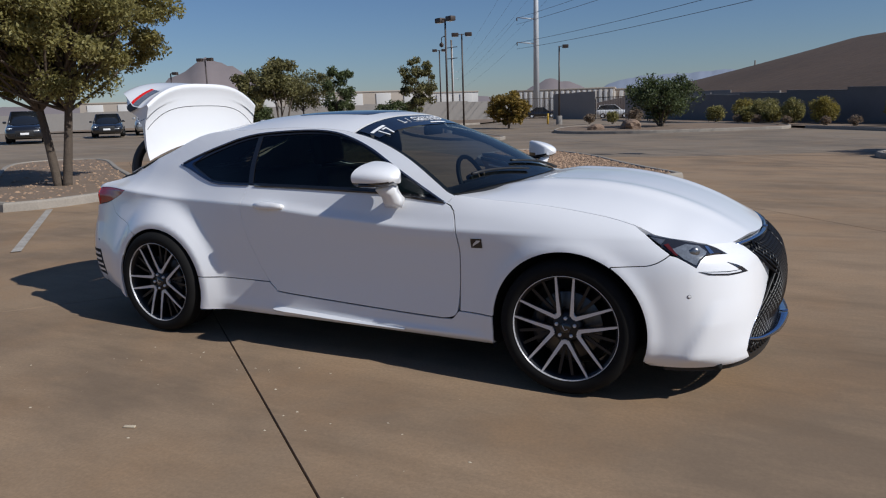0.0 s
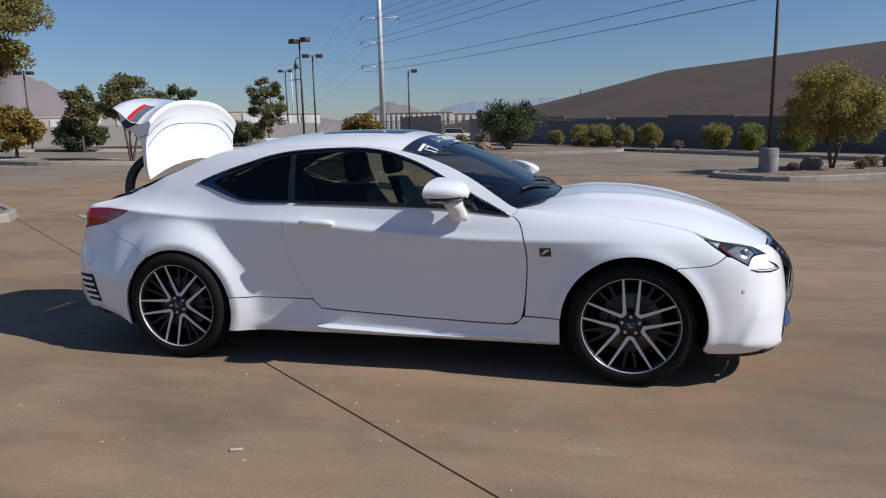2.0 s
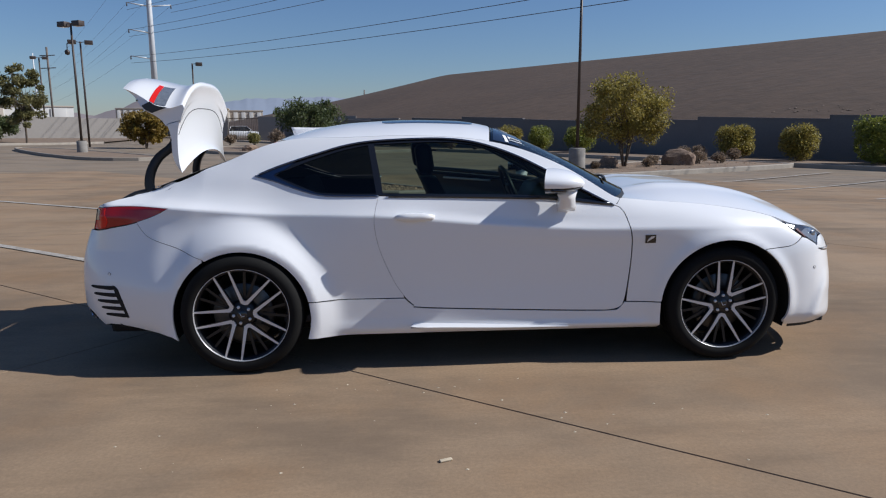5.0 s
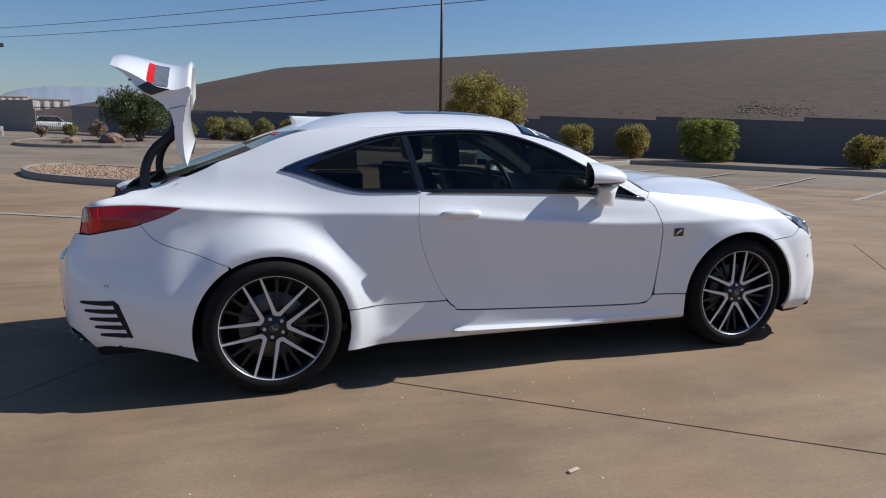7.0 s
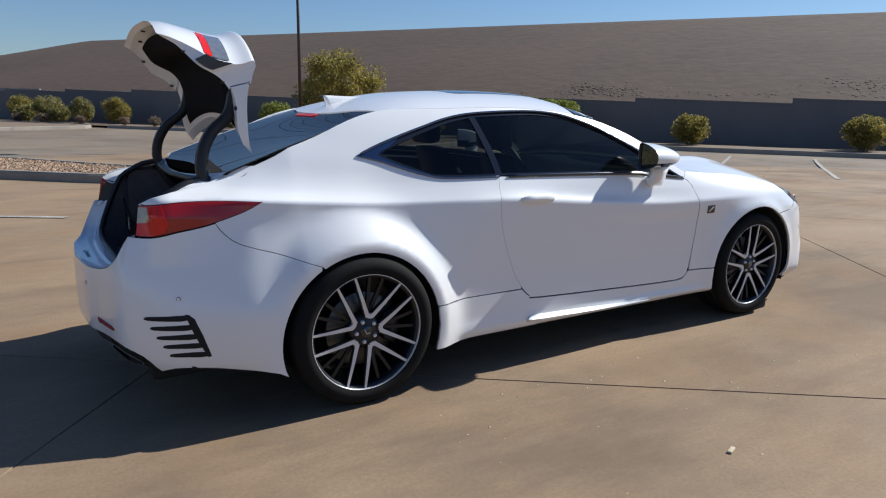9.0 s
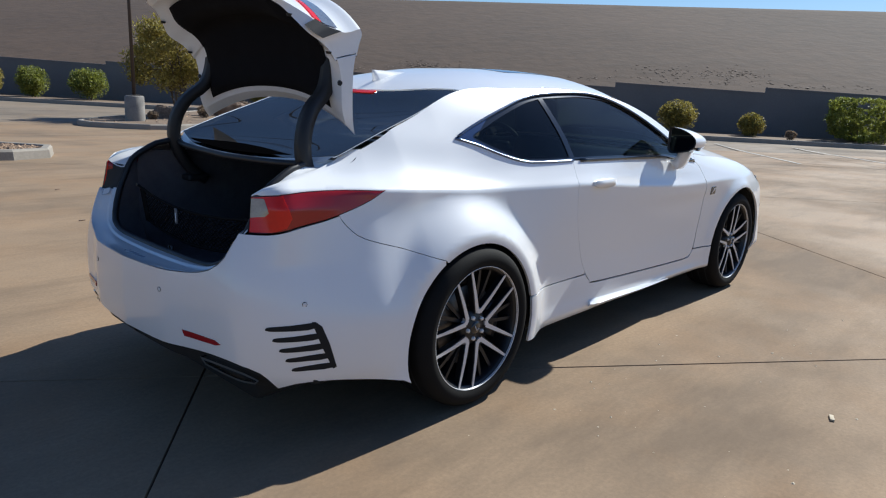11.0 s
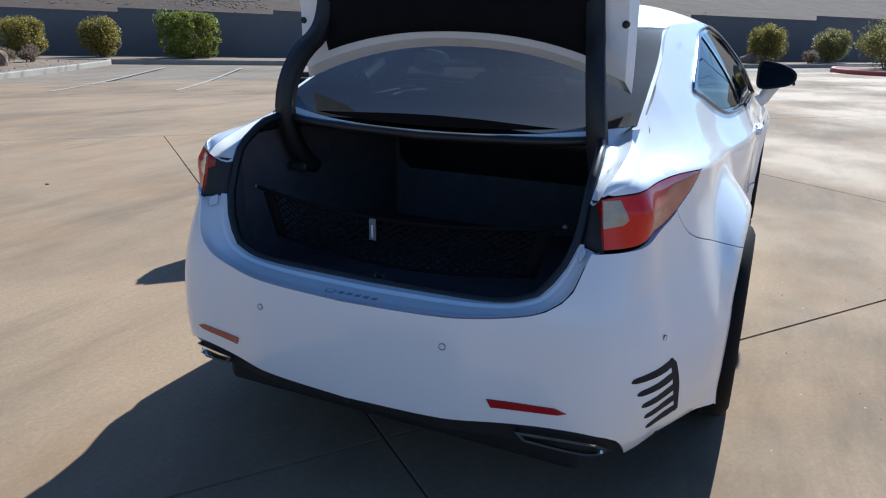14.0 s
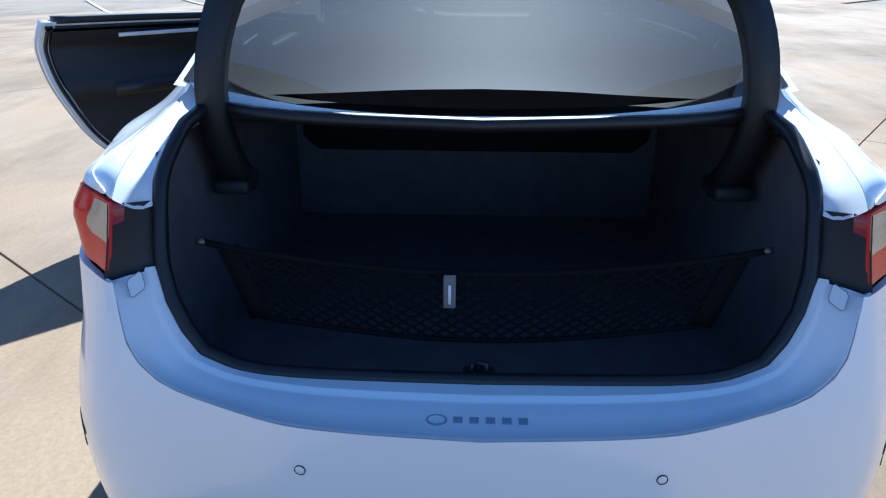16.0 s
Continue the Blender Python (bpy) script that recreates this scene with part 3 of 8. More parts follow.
_bump_seam = spline([(-0.61, 0.834), (-0.583, 0.795), (-0.525, 0.750), (-0.375, 0.705), (-0.200, 0.648)], 0.02)
BODY_SIDE = chain(
    spline(_win_low, 0.02), spline(_win_top, 0.02)[1:],
    [(2.105, 0.920), (2.125, 0.945)], _rail_run[1:], _pillar_run[1:], _deck_run,
    [(-0.975, 0.910)], _tail_top[1:], _tail_low[1:][_tail_low[1:, 0] > -0.595], _bump_seam,
    arc(0.0, 0.312, 0.374, 120, 14, 26), [(0.372, 0.402), (0.890, 0.402)], spline(_door_rear, 0.02)[::-1][1:-1])
SKIRT = chain([(0.356, 0.190), (0.368, 0.25), (0.374, 0.312), (0.366, 0.398), (0.893, 0.398)],
              spline([(0.897, 0.396), (0.946, 0.3535), (1.02, 0.3385), (1.707, 0.3095), (2.06, 0.3005), (2.128, 0.3135), (2.160, 0.352)], 0.03),
              [(2.361, 0.352), (2.362, 0.19), (1.4, 0.192), (0.6, 0.190)])
FENDER = lambda: chain(
    [(2.075, 0.919), (2.105, 0.914)], np.array([(x, _hood_e(x)) for x in np.linspace(2.13, 3.04, 30)]), [(3.094, 0.797)], grown_line(_lamp_back[::-1], 0.004)[1:-4],
    SEAM_F, arc(2.742, 0.335, 0.378, 57, 176, 30), [(2.361, 0.357), (2.170, 0.357)],
    spline([(2.184, 0.554), (2.184, 0.715), (2.142, 0.874), (2.100, 0.907)], 0.02))
REAR_BUMPER = chain(
    _bump_seam[::-1], _tail_low[_tail_low[:, 0] < -0.625], [(-1.04, 0.784), (-1.055, 0.785)],
    spline([(-1.072, 0.755), (-1.095, 0.700), (-1.145, 0.652), (-1.235, 0.628), (-1.40, 0.619), (-1.63, 0.617)], 0.03),
    spline([(-1.63, 0.342), (-1.40, 0.343), (-1.25, 0.349), (-1.12, 0.356), (-1.03, 0.345), (-0.95, 0.312), (-0.895, 0.262), (-0.872, 0.242), (-0.79, 0.256), (-0.634, 0.250), (-0.534, 0.234), (-0.39, 0.210)], 0.03),
    arc(0.0, 0.312, 0.374, 199, 122, 18))
_lamp_top = spline([(3.101, 0.795), (3.193, 0.783), (3.309, 0.765), (3.412, 0.749)], 0.03)
_lamp_front = spline([(3.412, 0.749), (3.47, 0.730), (3.519, 0.703)], 0.02)
_lamp_low = spline([(3.519, 0.703), (3.432, 0.707), (3.375, 0.703), (3.350, 0.689), (3.328, 0.659)], 0.02)
_lamp_back = spline([(3.328, 0.659), (3.270, 0.690), (3.207, 0.722), (3.14, 0.766), (3.101, 0.795)], 0.03)
HEADLAMP = chain(_lamp_top, _lamp_front[1:], _lamp_low[1:], _lamp_back[1:-1])


def grown_line(p, by):
    """An open line moved to its left."""
    t = np.gradient(p, axis=0)
    n = np.stack([-t[:, 1], t[:, 0]], 1) / np.linalg.norm(t, axis=1, keepdims=True)
    return p - n * by


SEAM_F = spline([(3.205, 0.716), (3.169, 0.692), (3.121, 0.671), (3.06, 0.664), (2.955, 0.658)], 0.02)
GRILLE_EDGE = [(3.711, 0.712), (3.789, 0.656), (3.88, 0.610), (3.955, 0.575), (3.925, 0.540), (3.875, 0.512), (3.762, 0.434), (3.671, 0.370), (3.615, 0.294), (3.602, 0.257), (3.625, 0.222)]
FRONT_BUMPER = chain(
    SEAM_F[::-1] + [0.003, -0.004], _lamp_back[::-1][(_lamp_back[::-1][:, 0] > 3.22)], _lamp_low[::-1][1:], _lamp_front[::-1][1:],
    spline([(3.412, 0.749), (3.55, 0.742), (3.652, 0.735), (3.711, 0.714)], 0.03)[1:], spline(GRILLE_EDGE, 0.03)[1:], spline([(3.52, 0.205), (3.38, 0.196), (3.25, 0.192), (3.135, 0.190)], 0.03),
    arc(2.742, 0.335, 0.380, -18, 56, 22))
FENDER = FENDER()


def lamp_face(lift):
    """The tail lamp lies in the skin, its lower edge drawn in a little."""
    def at(q, z):
        q, z = np.asarray(q, float), np.asarray(z, float)
        return skin(q, z, lift + 0.002 - 0.010 * np.clip((0.86 - z) / 0.075, 0, 1) * np.clip((-0.55 - q) / 0.2, 0, 1))
    return at


CREASE_ROWS = np.array([(x, float(_crease(x)) + d) for x in np.arange(-0.9, 3.05, 0.02) for d in (-0.022, -0.010, -0.003, 0.006, 0.018)])

# ---- the car: assembly ----
CAR = thing("coupe_car", "white two-door coupe with open boot lid and driver's door", "car")


def both(name, outline, fn, mat, label="", step=0.05, thick=0.012, sides=(-1, 1), parent=None, dens=None, rows=(), eps=0.012):
    return [part(name, panel(outline, fn, step, thick, sd, dens=dens, rows=rows, eps=eps), mat, parent or CAR, label) for sd in sides]


both("body_side_panel", BODY_SIDE, skin, M["paint"], step=0.020, rows=CREASE_ROWS, eps=0.005)
# upward-facing ledge low on the skirt, tapering forwards
_ledge_top = curve([(0.90, 0.250), (0.944, 0.256), (1.16, 0.250), (1.50, 0.236), (1.84, 0.221)])
_ledge = chain(spline([(0.925, 0.240), (0.948, 0.2555), (1.16, 0.249), (1.50, 0.235), (1.83, 0.2205)], 0.03), spline([(1.83, 0.216), (1.50, 0.222), (1.16, 0.232), (0.96, 0.236)], 0.03))
for sd in (-1, 1):
    part("skirt_ledge", panel(_ledge, lambda s, z: skin(s, z, 0.003 + 1.1 * np.clip(_ledge_top(s) - z, 0, 1)), 0.03, 0.02, sd), M["paint"], CAR)
both("side_skirt", grown(SKIRT, -0.002), lifted(0.002), M["paint"], step=0.03)
both("front_wing", FENDER, skin, M["paint"], step=0.025, eps=0.006)


def whole_tail(q, z):
    """The skin carried across the middle line to the other flank."""
    q, z = np.asarray(q, float), np.asarray(z, float)
    far = q < -1.63
    p = skin(np.where(far, -3.26 - q, q), z)
    return p * np.stack([np.ones_like(q), np.where(far, -1.0, 1.0), np.ones_like(q)], -1)


_rb = grown(REAR_BUMPER, -0.0028)
_rb = _rb[(_rb[:, 0] > -1.6)]
_lo = [i for i in range(len(_rb) - 1) if _rb[i, 1] > 0.5 and _rb[i + 1, 1] < 0.45 and _rb[i, 0] < -1.4][0]
_rb = np.concatenate([_rb[_lo + 1:], _rb[:_lo + 1]])
part("rear_bumper", panel(chain(_rb, (_rb * [-1, 1] + [-3.26, 0])[::-1]), whole_tail, 0.03, 0.012, -1, eps=0.008), M["paint"], CAR)
both("front_bumper", FRONT_BUMPER, skin, M["paint"], step=0.018, eps=0.006)
door_right = part("door", panel(grown(DOOR, -_G), skin, 0.024, 0.03, -1, rows=CREASE_ROWS, eps=0.005), M["paint"], CAR, "closed white passenger door")
door_left = thing("door", "", "")
door_left.parent = CAR

# bonnet, roof and the crowned glass
_hood_side = np.array([(x, _hood_y(x) - 0.004) for x in np.linspace(2.14, 3.03, 24)])
_hood_nose = spline([(3.085, 0.822), (3.168, 0.800), (3.262, 0.768), (3.334, 0.722), (3.39, 0.655), (3.436, 0.565), (3.485, 0.35), (3.52, 0.16), (3.532, 0.0)], 0.03)
_cowl = spline([(2.30, 0.0), (2.285, 0.3), (2.23, 0.55), (2.14, 0.785)], 0.04)
_half = chain(_cowl, _hood_side[1:], _hood_nose[1:])
part("bonnet", panel(chain(_half, (_half * [1, -1])[::-1][1:-1]), hood, 0.035, 0.02), M["paint"], CAR)


def crown_part(name, front, back, mat, inset, lift=0.0, step=0.05, thick=0.006):
    """A piece of the roof sheet between two bowed cross lines, each a list of (x, y) from the middle out."""
    f, b = spline(front, 0.04), spline(back, 0.04)
    xs = np.linspace(f[-1, 0], b[-1, 0], 24)[1:-1]
    run = np.stack([xs, _rail_y(xs) - inset], 1)
    h = chain(f, run, b[::-1])
    return part(name, panel(chain(h, (h * [1, -1])[::-1][1:-1]), lambda x, y: roof(x, y, lift), step, thick), mat, CAR)


crown_part("roof", [(1.45, 0), (1.44, 0.3), (1.40, _rail_y(1.40) - 0.006)], [(0.105, 0), (0.13, 0.25), (0.232, _rail_y(0.232) - 0.006)], M["paint"], 0.006, step=0.04, thick=0.012)
windscreen = crown_part("windscreen", [(2.285, 0), (2.27, 0.3), (2.20, 0.6), (2.10, _rail_y(2.10) - 0.008)], [(1.458, 0), (1.448, 0.3), (1.408, _rail_y(1.408) - 0.008)], M["glass_front"], 0.008, -0.004)
for sd in (-1, 1):
    _cx = np.linspace(0.232, -0.50, 30)
    _ca, _cb = np.stack([_cx, _rail_y(_cx), rail_z(_cx) - 0.004], 1), roof(_cx, _rail_y(_cx) - 0.022, -0.007)
    _cv = np.concatenate([_ca, _cb]) * [1, sd, 1]
    part("glass_channel", (_cv, [(i, i + 1, 31 + i, 30 + i) for i in range(29)]), M["paint"], CAR)
rear_glass = crown_part("rear_glass", [(0.098, 0), (0.123, 0.25), (0.224, _rail_y(0.224) - 0.012)], [(-0.588, 0), (-0.568, 0.3), (-0.480, _rail_y(-0.480) - 0.012)], M["glass_rear"], 0.012, -0.004)
# dark arc painted where the rear glass mirrors the lid's black lining
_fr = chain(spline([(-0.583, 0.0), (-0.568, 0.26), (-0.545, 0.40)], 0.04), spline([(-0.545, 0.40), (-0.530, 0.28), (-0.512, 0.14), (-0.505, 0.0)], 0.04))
part("reflection_arc", panel(chain(_fr, (_fr * [1, -1])[::-1][1:-1]), lambda x, y: roof(x, y, 0.006), 0.03, 0.0), M["lid_reflection"], rear_glass, "dark painted reflection of the lid lining")
for k in range(10):
    _hx0 = -0.46 + 0.052 * k
    _hy = np.linspace(-0.50, 0.50, 21)
    part("heating_wire", tube(roof(_hx0 + 0.05 * (_hy / 0.5) ** 2, _hy, -0.0075), 0.0004, 4, False), M["heater"], rear_glass)
_sr = chain(spline([(0.78, 0.0), (0.78, 0.29)], 0.05), spline([(0.78, 0.29), (0.80, 0.32), (0.84, 0.33)], 0.02)[1:], spline([(0.84, 0.33), (1.28, 0.33)], 0.05)[1:], spline([(1.28, 0.33), (1.32, 0.315), (1.34, 0.28)], 0.02)[1:], spline([(1.34, 0.28), (1.36, 0.0)], 0.05)[1:])
part("sunroof_glass", panel(chain(_sr, (_sr * [1, -1])[::-1][1:-1]), lambda x, y: roof(x, y, 0.0015), 0.05, 0.004), M["black_gloss"], CAR, "dark glass sunroof panel")

# side windows
_q = chain(spline([(0.745, 0.985), (0.60, 0.985), (0.46, 0.988), (0.40, 0.997), (0.32, 1.028), (0.245, 1.058), (0.190, 1.082)], 0.02),
           spline([(0.215, 1.098), (0.407, 1.172), (0.571, 1.222), (0.70, 1.247)], 0.02))
_dw = chain(spline([(0.782, 0.986), (1.2, 0.980), (1.70, 0.966), (1.96, 0.938), (2.035, 0.922)], 0.03), spline([(2.035, 0.928), (1.86, 1.008), (1.70, 1.092), (1.545, 1.170), (1.39, 1.226), (1.25, 1.255), (1.056, 1.264), (0.735, 1.251)], 0.03))
_frame_out = chain(spline(_win_low, 0.02), spline(_win_top, 0.02)[1:], densify(_door_top, 0.05, False)[1:])
GLASS_IN = lambda s, z: skin(s, z, -0.012)
both("quarter_window", _q, GLASS_IN, M["glass_quarter"], thick=0.004)


def ring_panel(name, outer, holes, fn, mat, sd, parent, label="", thick=0.008, step=0.03):
    return part(name, panel(outer, fn, step, thick, sd, holes=holes), mat, parent, label)


for sd in (-1, 1):
    if sd < 0:
        ring_panel("window_frame", grown(_frame_out, -0.003), [_q, _dw], lambda s, z: skin(s, z, -0.007), M["black_gloss"], sd, CAR, "gloss black window surround")
        part("door_window", panel(_dw, GLASS_IN, 0.05, 0.004, sd), M["glass_side"], door_right, "tinted door glass")
# bright moulding along the top of the windows and the blue-grey tip behind the quarter glass
for sd in (-1, 1):
    run = skin(*spline(_win_top, 0.03)[1:].T, 0.002) * [1, sd, 1]
    part("window_moulding", tube(run, 0.006, 6), M["dark_chrome"], CAR, "dark chrome moulding")
    run = skin(*spline(_win_low, 0.03).T, 0.002) * [1, sd, 1]
    part("window_moulding", tube(run, 0.006, 6), M["dark_chrome"], CAR, "dark chrome moulding")
    tip = chain(spline([(0.40, 0.990), (0.30, 1.018), (0.18, 1.058), (0.082, 1.081)], 0.02), spline([(0.20, 1.124), (0.30, 1.158)], 0.02), spline([(0.235, 1.112), (0.178, 1.084), (0.235, 1.052), (0.315, 1.018), (0.40, 0.994)], 0.02))
    part("quarter_trim", panel(tip, lambda s, z: skin(s, z, -0.002), 0.03, 0.006, sd), M["dark_chrome"], CAR, "smoked chrome window corner")
part("belt_moulding", strip(skin(*densify(_door_top, 0.06, False).T, 0.003) * [1, -1, 1], 0.006, 0.008), M["black_gloss"], door_right, "black belt moulding")

# tail lamps: a clear inner cell, the red L round it and the smoked red wing
for sd in (-1, 1):
    lamp = part("tail_lamp", panel(grown(TAIL, -0.003), lamp_face(-0.002), 0.025, 0.022, sd), M["red_dark"], CAR, "red tail lamp wrapping the corner")
    part("lamp_ring", panel(chain([(-0.9985, 0.787), (-0.9985, 0.899), (-0.90, 0.906), (-0.832, 0.909), (-0.785, 0.835), (-0.815, 0.803), (-0.897, 0.789)]), lamp_face(0.0005), 0.02, 0.005, sd), M["red_lens"], lamp, "bright red lamp ring")
    part("lamp_cell", panel(chain([(-0.9975, 0.897), (-0.935, 0.898), (-0.912, 0.852), (-0.930, 0.840), (-0.9975, 0.834)]), lamp_face(0.002), 0.02, 0.005, sd), M["amber_lens"], lamp, "clear beige lamp cell")

# bumper details: vents, reflectors, sensors, tips
for sd in (-1, 1):
    for k in range(5):
        z = 0.474 - 0.039 * k
        s0, s1 = -0.890 + 0.029 * k, -0.712 + 0.0155 * k
        s0 -= 0.036
        o = chain(spline([(s0, z), (s0 + 0.006, z + 0.006), (s0 + 0.03, z + 0.0085), ((s0 + s1) / 2, z + 0.010), (s1 - 0.02, z + 0.011), (s1, z + 0.010)], 0.012),
                  spline([(s1 + 0.012, z - 0.007), (s1 - 0.03, z - 0.012), (s1 - 0.07, z - 0.0105), (s0 + 0.02, z - 0.0065), (s0 + 0.002, z - 0.003)], 0.012))
        part("vent_slot", panel(o, lifted(0.0015), 0.02, 0.004, sd), M["under"], CAR, "black vent slot")
    spine = chain([(-0.728, 0.488), (-0.712, 0.486), (-0.690, 0.468), (-0.664, 0.402), (-0.638, 0.310), (-0.650, 0.304), (-0.690, 0.392)])
    part("vent_spine", panel(spine, lifted(0.0012), 0.02, 0.004, sd), M["under"], CAR, "black vent side strip")
    part("reflector", panel(chain([(-1.252, 0.418), (-1.112, 0.416), (-1.088, 0.405), (-1.106, 0.399), (-1.242, 0.396)]), lifted(0.003), 0.03, 0.006, sd), M["red_dark"], CAR, "red rear reflector")
    for s, z in ((-1.360, 0.544), (-0.752, 0.549), (3.295, 0.535)):
        q = skin(np.array([s]), np.array([z]), 0.0006)[0] * [1, sd, 1]
        n = skin(np.array([s]), np.array([z]), 0.03)[0] * [1, sd, 1] - q
        m = Matrix.Translation(q) @ Vector(n).to_track_quat("Z", "Y").to_matrix().to_4x4()
        part("parking_sensor", moved(lathe([(0, 0.0012), (0.0062, 0.0012), (0.0075, 0.0)], 16, "z"), m), M["paint_in"], CAR)
        part("sensor_ring", moved(lathe([(0.0075, 0.0005), (0.0088, 0.001), (0.0088, -0.002)], 16, "z"), m), M["black"], CAR)

# front lamps
for sd in (-1, 1):
    lamp = part("headlamp", panel(grown(HEADLAMP, -0.003), lifted(-0.006), 0.03, 0.03, sd), M["lamp_dark"], CAR, "clear headlamp with a dark bezel")
    part("headlamp_reflector", panel(chain([(3.215, 0.738), (3.285, 0.757), (3.36, 0.748), (3.395, 0.722), (3.385, 0.712), (3.352, 0.700), (3.328, 0.672), (3.27, 0.700)]), lifted(-0.002), 0.02, 0.01, sd), M["lamp_smoke"], lamp, "smoky projector reflector")
    _pc = skin(np.array([3.330]), np.array([0.722]), 0.0)[0] * [1, sd, 1]
    _pn = skin(np.array([3.330]), np.array([0.722]), 0.03)[0] * [1, sd, 1] - _pc
    part("projector_lens", moved(lathe([(0, 0.006), (0.012, 0.005), (0.020, 0.002), (0.024, -0.004)], 20, "z"), Matrix.Translation(_pc) @ Vector(_pn).to_track_quat("Z", "Y").to_matrix().to_4x4()), M["lamp_clear"], lamp, "round clear projector lens")
    part("lamp_edge", panel(chain([(3.395, 0.745), (3.415, 0.742), (3.435, 0.714), (3.41, 0.713)]), lifted(-0.001), 0.02, 0.004, sd), M["chrome"], lamp, "bright inner divider")
    part("side_marker", panel(chain([(3.180, 0.757), (3.200, 0.762), (3.245, 0.714), (3.235, 0.714)]), lifted(0.001), 0.02, 0.006, sd), M["marker"], lamp, "reddish side marker")
    part("lamp_fin", panel(chain([(3.115, 0.788), (3.185, 0.777), (3.165, 0.757)]), lifted(-0.001), 0.02, 0.006, sd), M["lamp_clear"], lamp)
    drl = part("daylight_lamp", panel(chain([(3.338, 0.644), (3.385, 0.627), (3.494, 0.616), (3.642, 0.615), (3.600, 0.640), (3.560, 0.655), (3.496, 0.673), (3.548, 0.648), (3.575, 0.632), (3.495, 0.634), (3.414, 0.640)]), lifted(0.003), 0.02, 0.006, sd), M["lamp_dark"], CAR, "arrow-shaped daylight running lamp")
    part("light_bar", panel(chain([(3.352, 0.642), (3.40, 0.632), (3.494, 0.624), (3.585, 0.623), (3.575, 0.631), (3.494, 0.631), (3.414, 0.637)]), lifted(0.005), 0.02, 0.003, sd), M["lamp_white"], drl, "white light bar")

# inner shells: closes the view into the arches and under the floor
for wx, wz in WHEELS:
    for sd in (-1, 1):
        a = np.radians(np.linspace(-22, 202, 30))
        V, F = [], []
        for yy in (0.862 if wx < 1 else 0.885, 0.60):
            for t in a:
                V.append((wx + 0.395 * math.cos(t), sd * yy, max(0.16, wz + 0.385 * math.sin(t))))
        n = len(a)
        F = [(i, i + 1, n + i + 1, n + i) for i in range(n - 1)] + [tuple(range(n, 2 * n))]
        part("wheel_arch_liner", (V, F), M["under"], CAR)
part("underbody", join(block(4.3, 1.16, 0.12, 0.03, (1.32, 0, 0.16)), block(1.95, 1.60, 0.06, 0.02, (1.37, 0, 0.19)), block(0.30, 1.55, 0.10, 0.02, (3.28, 0, 0.18)), block(0.30, 1.5, 0.08, 0.02, (-0.56, 0, 0.24))), M["under"], CAR)

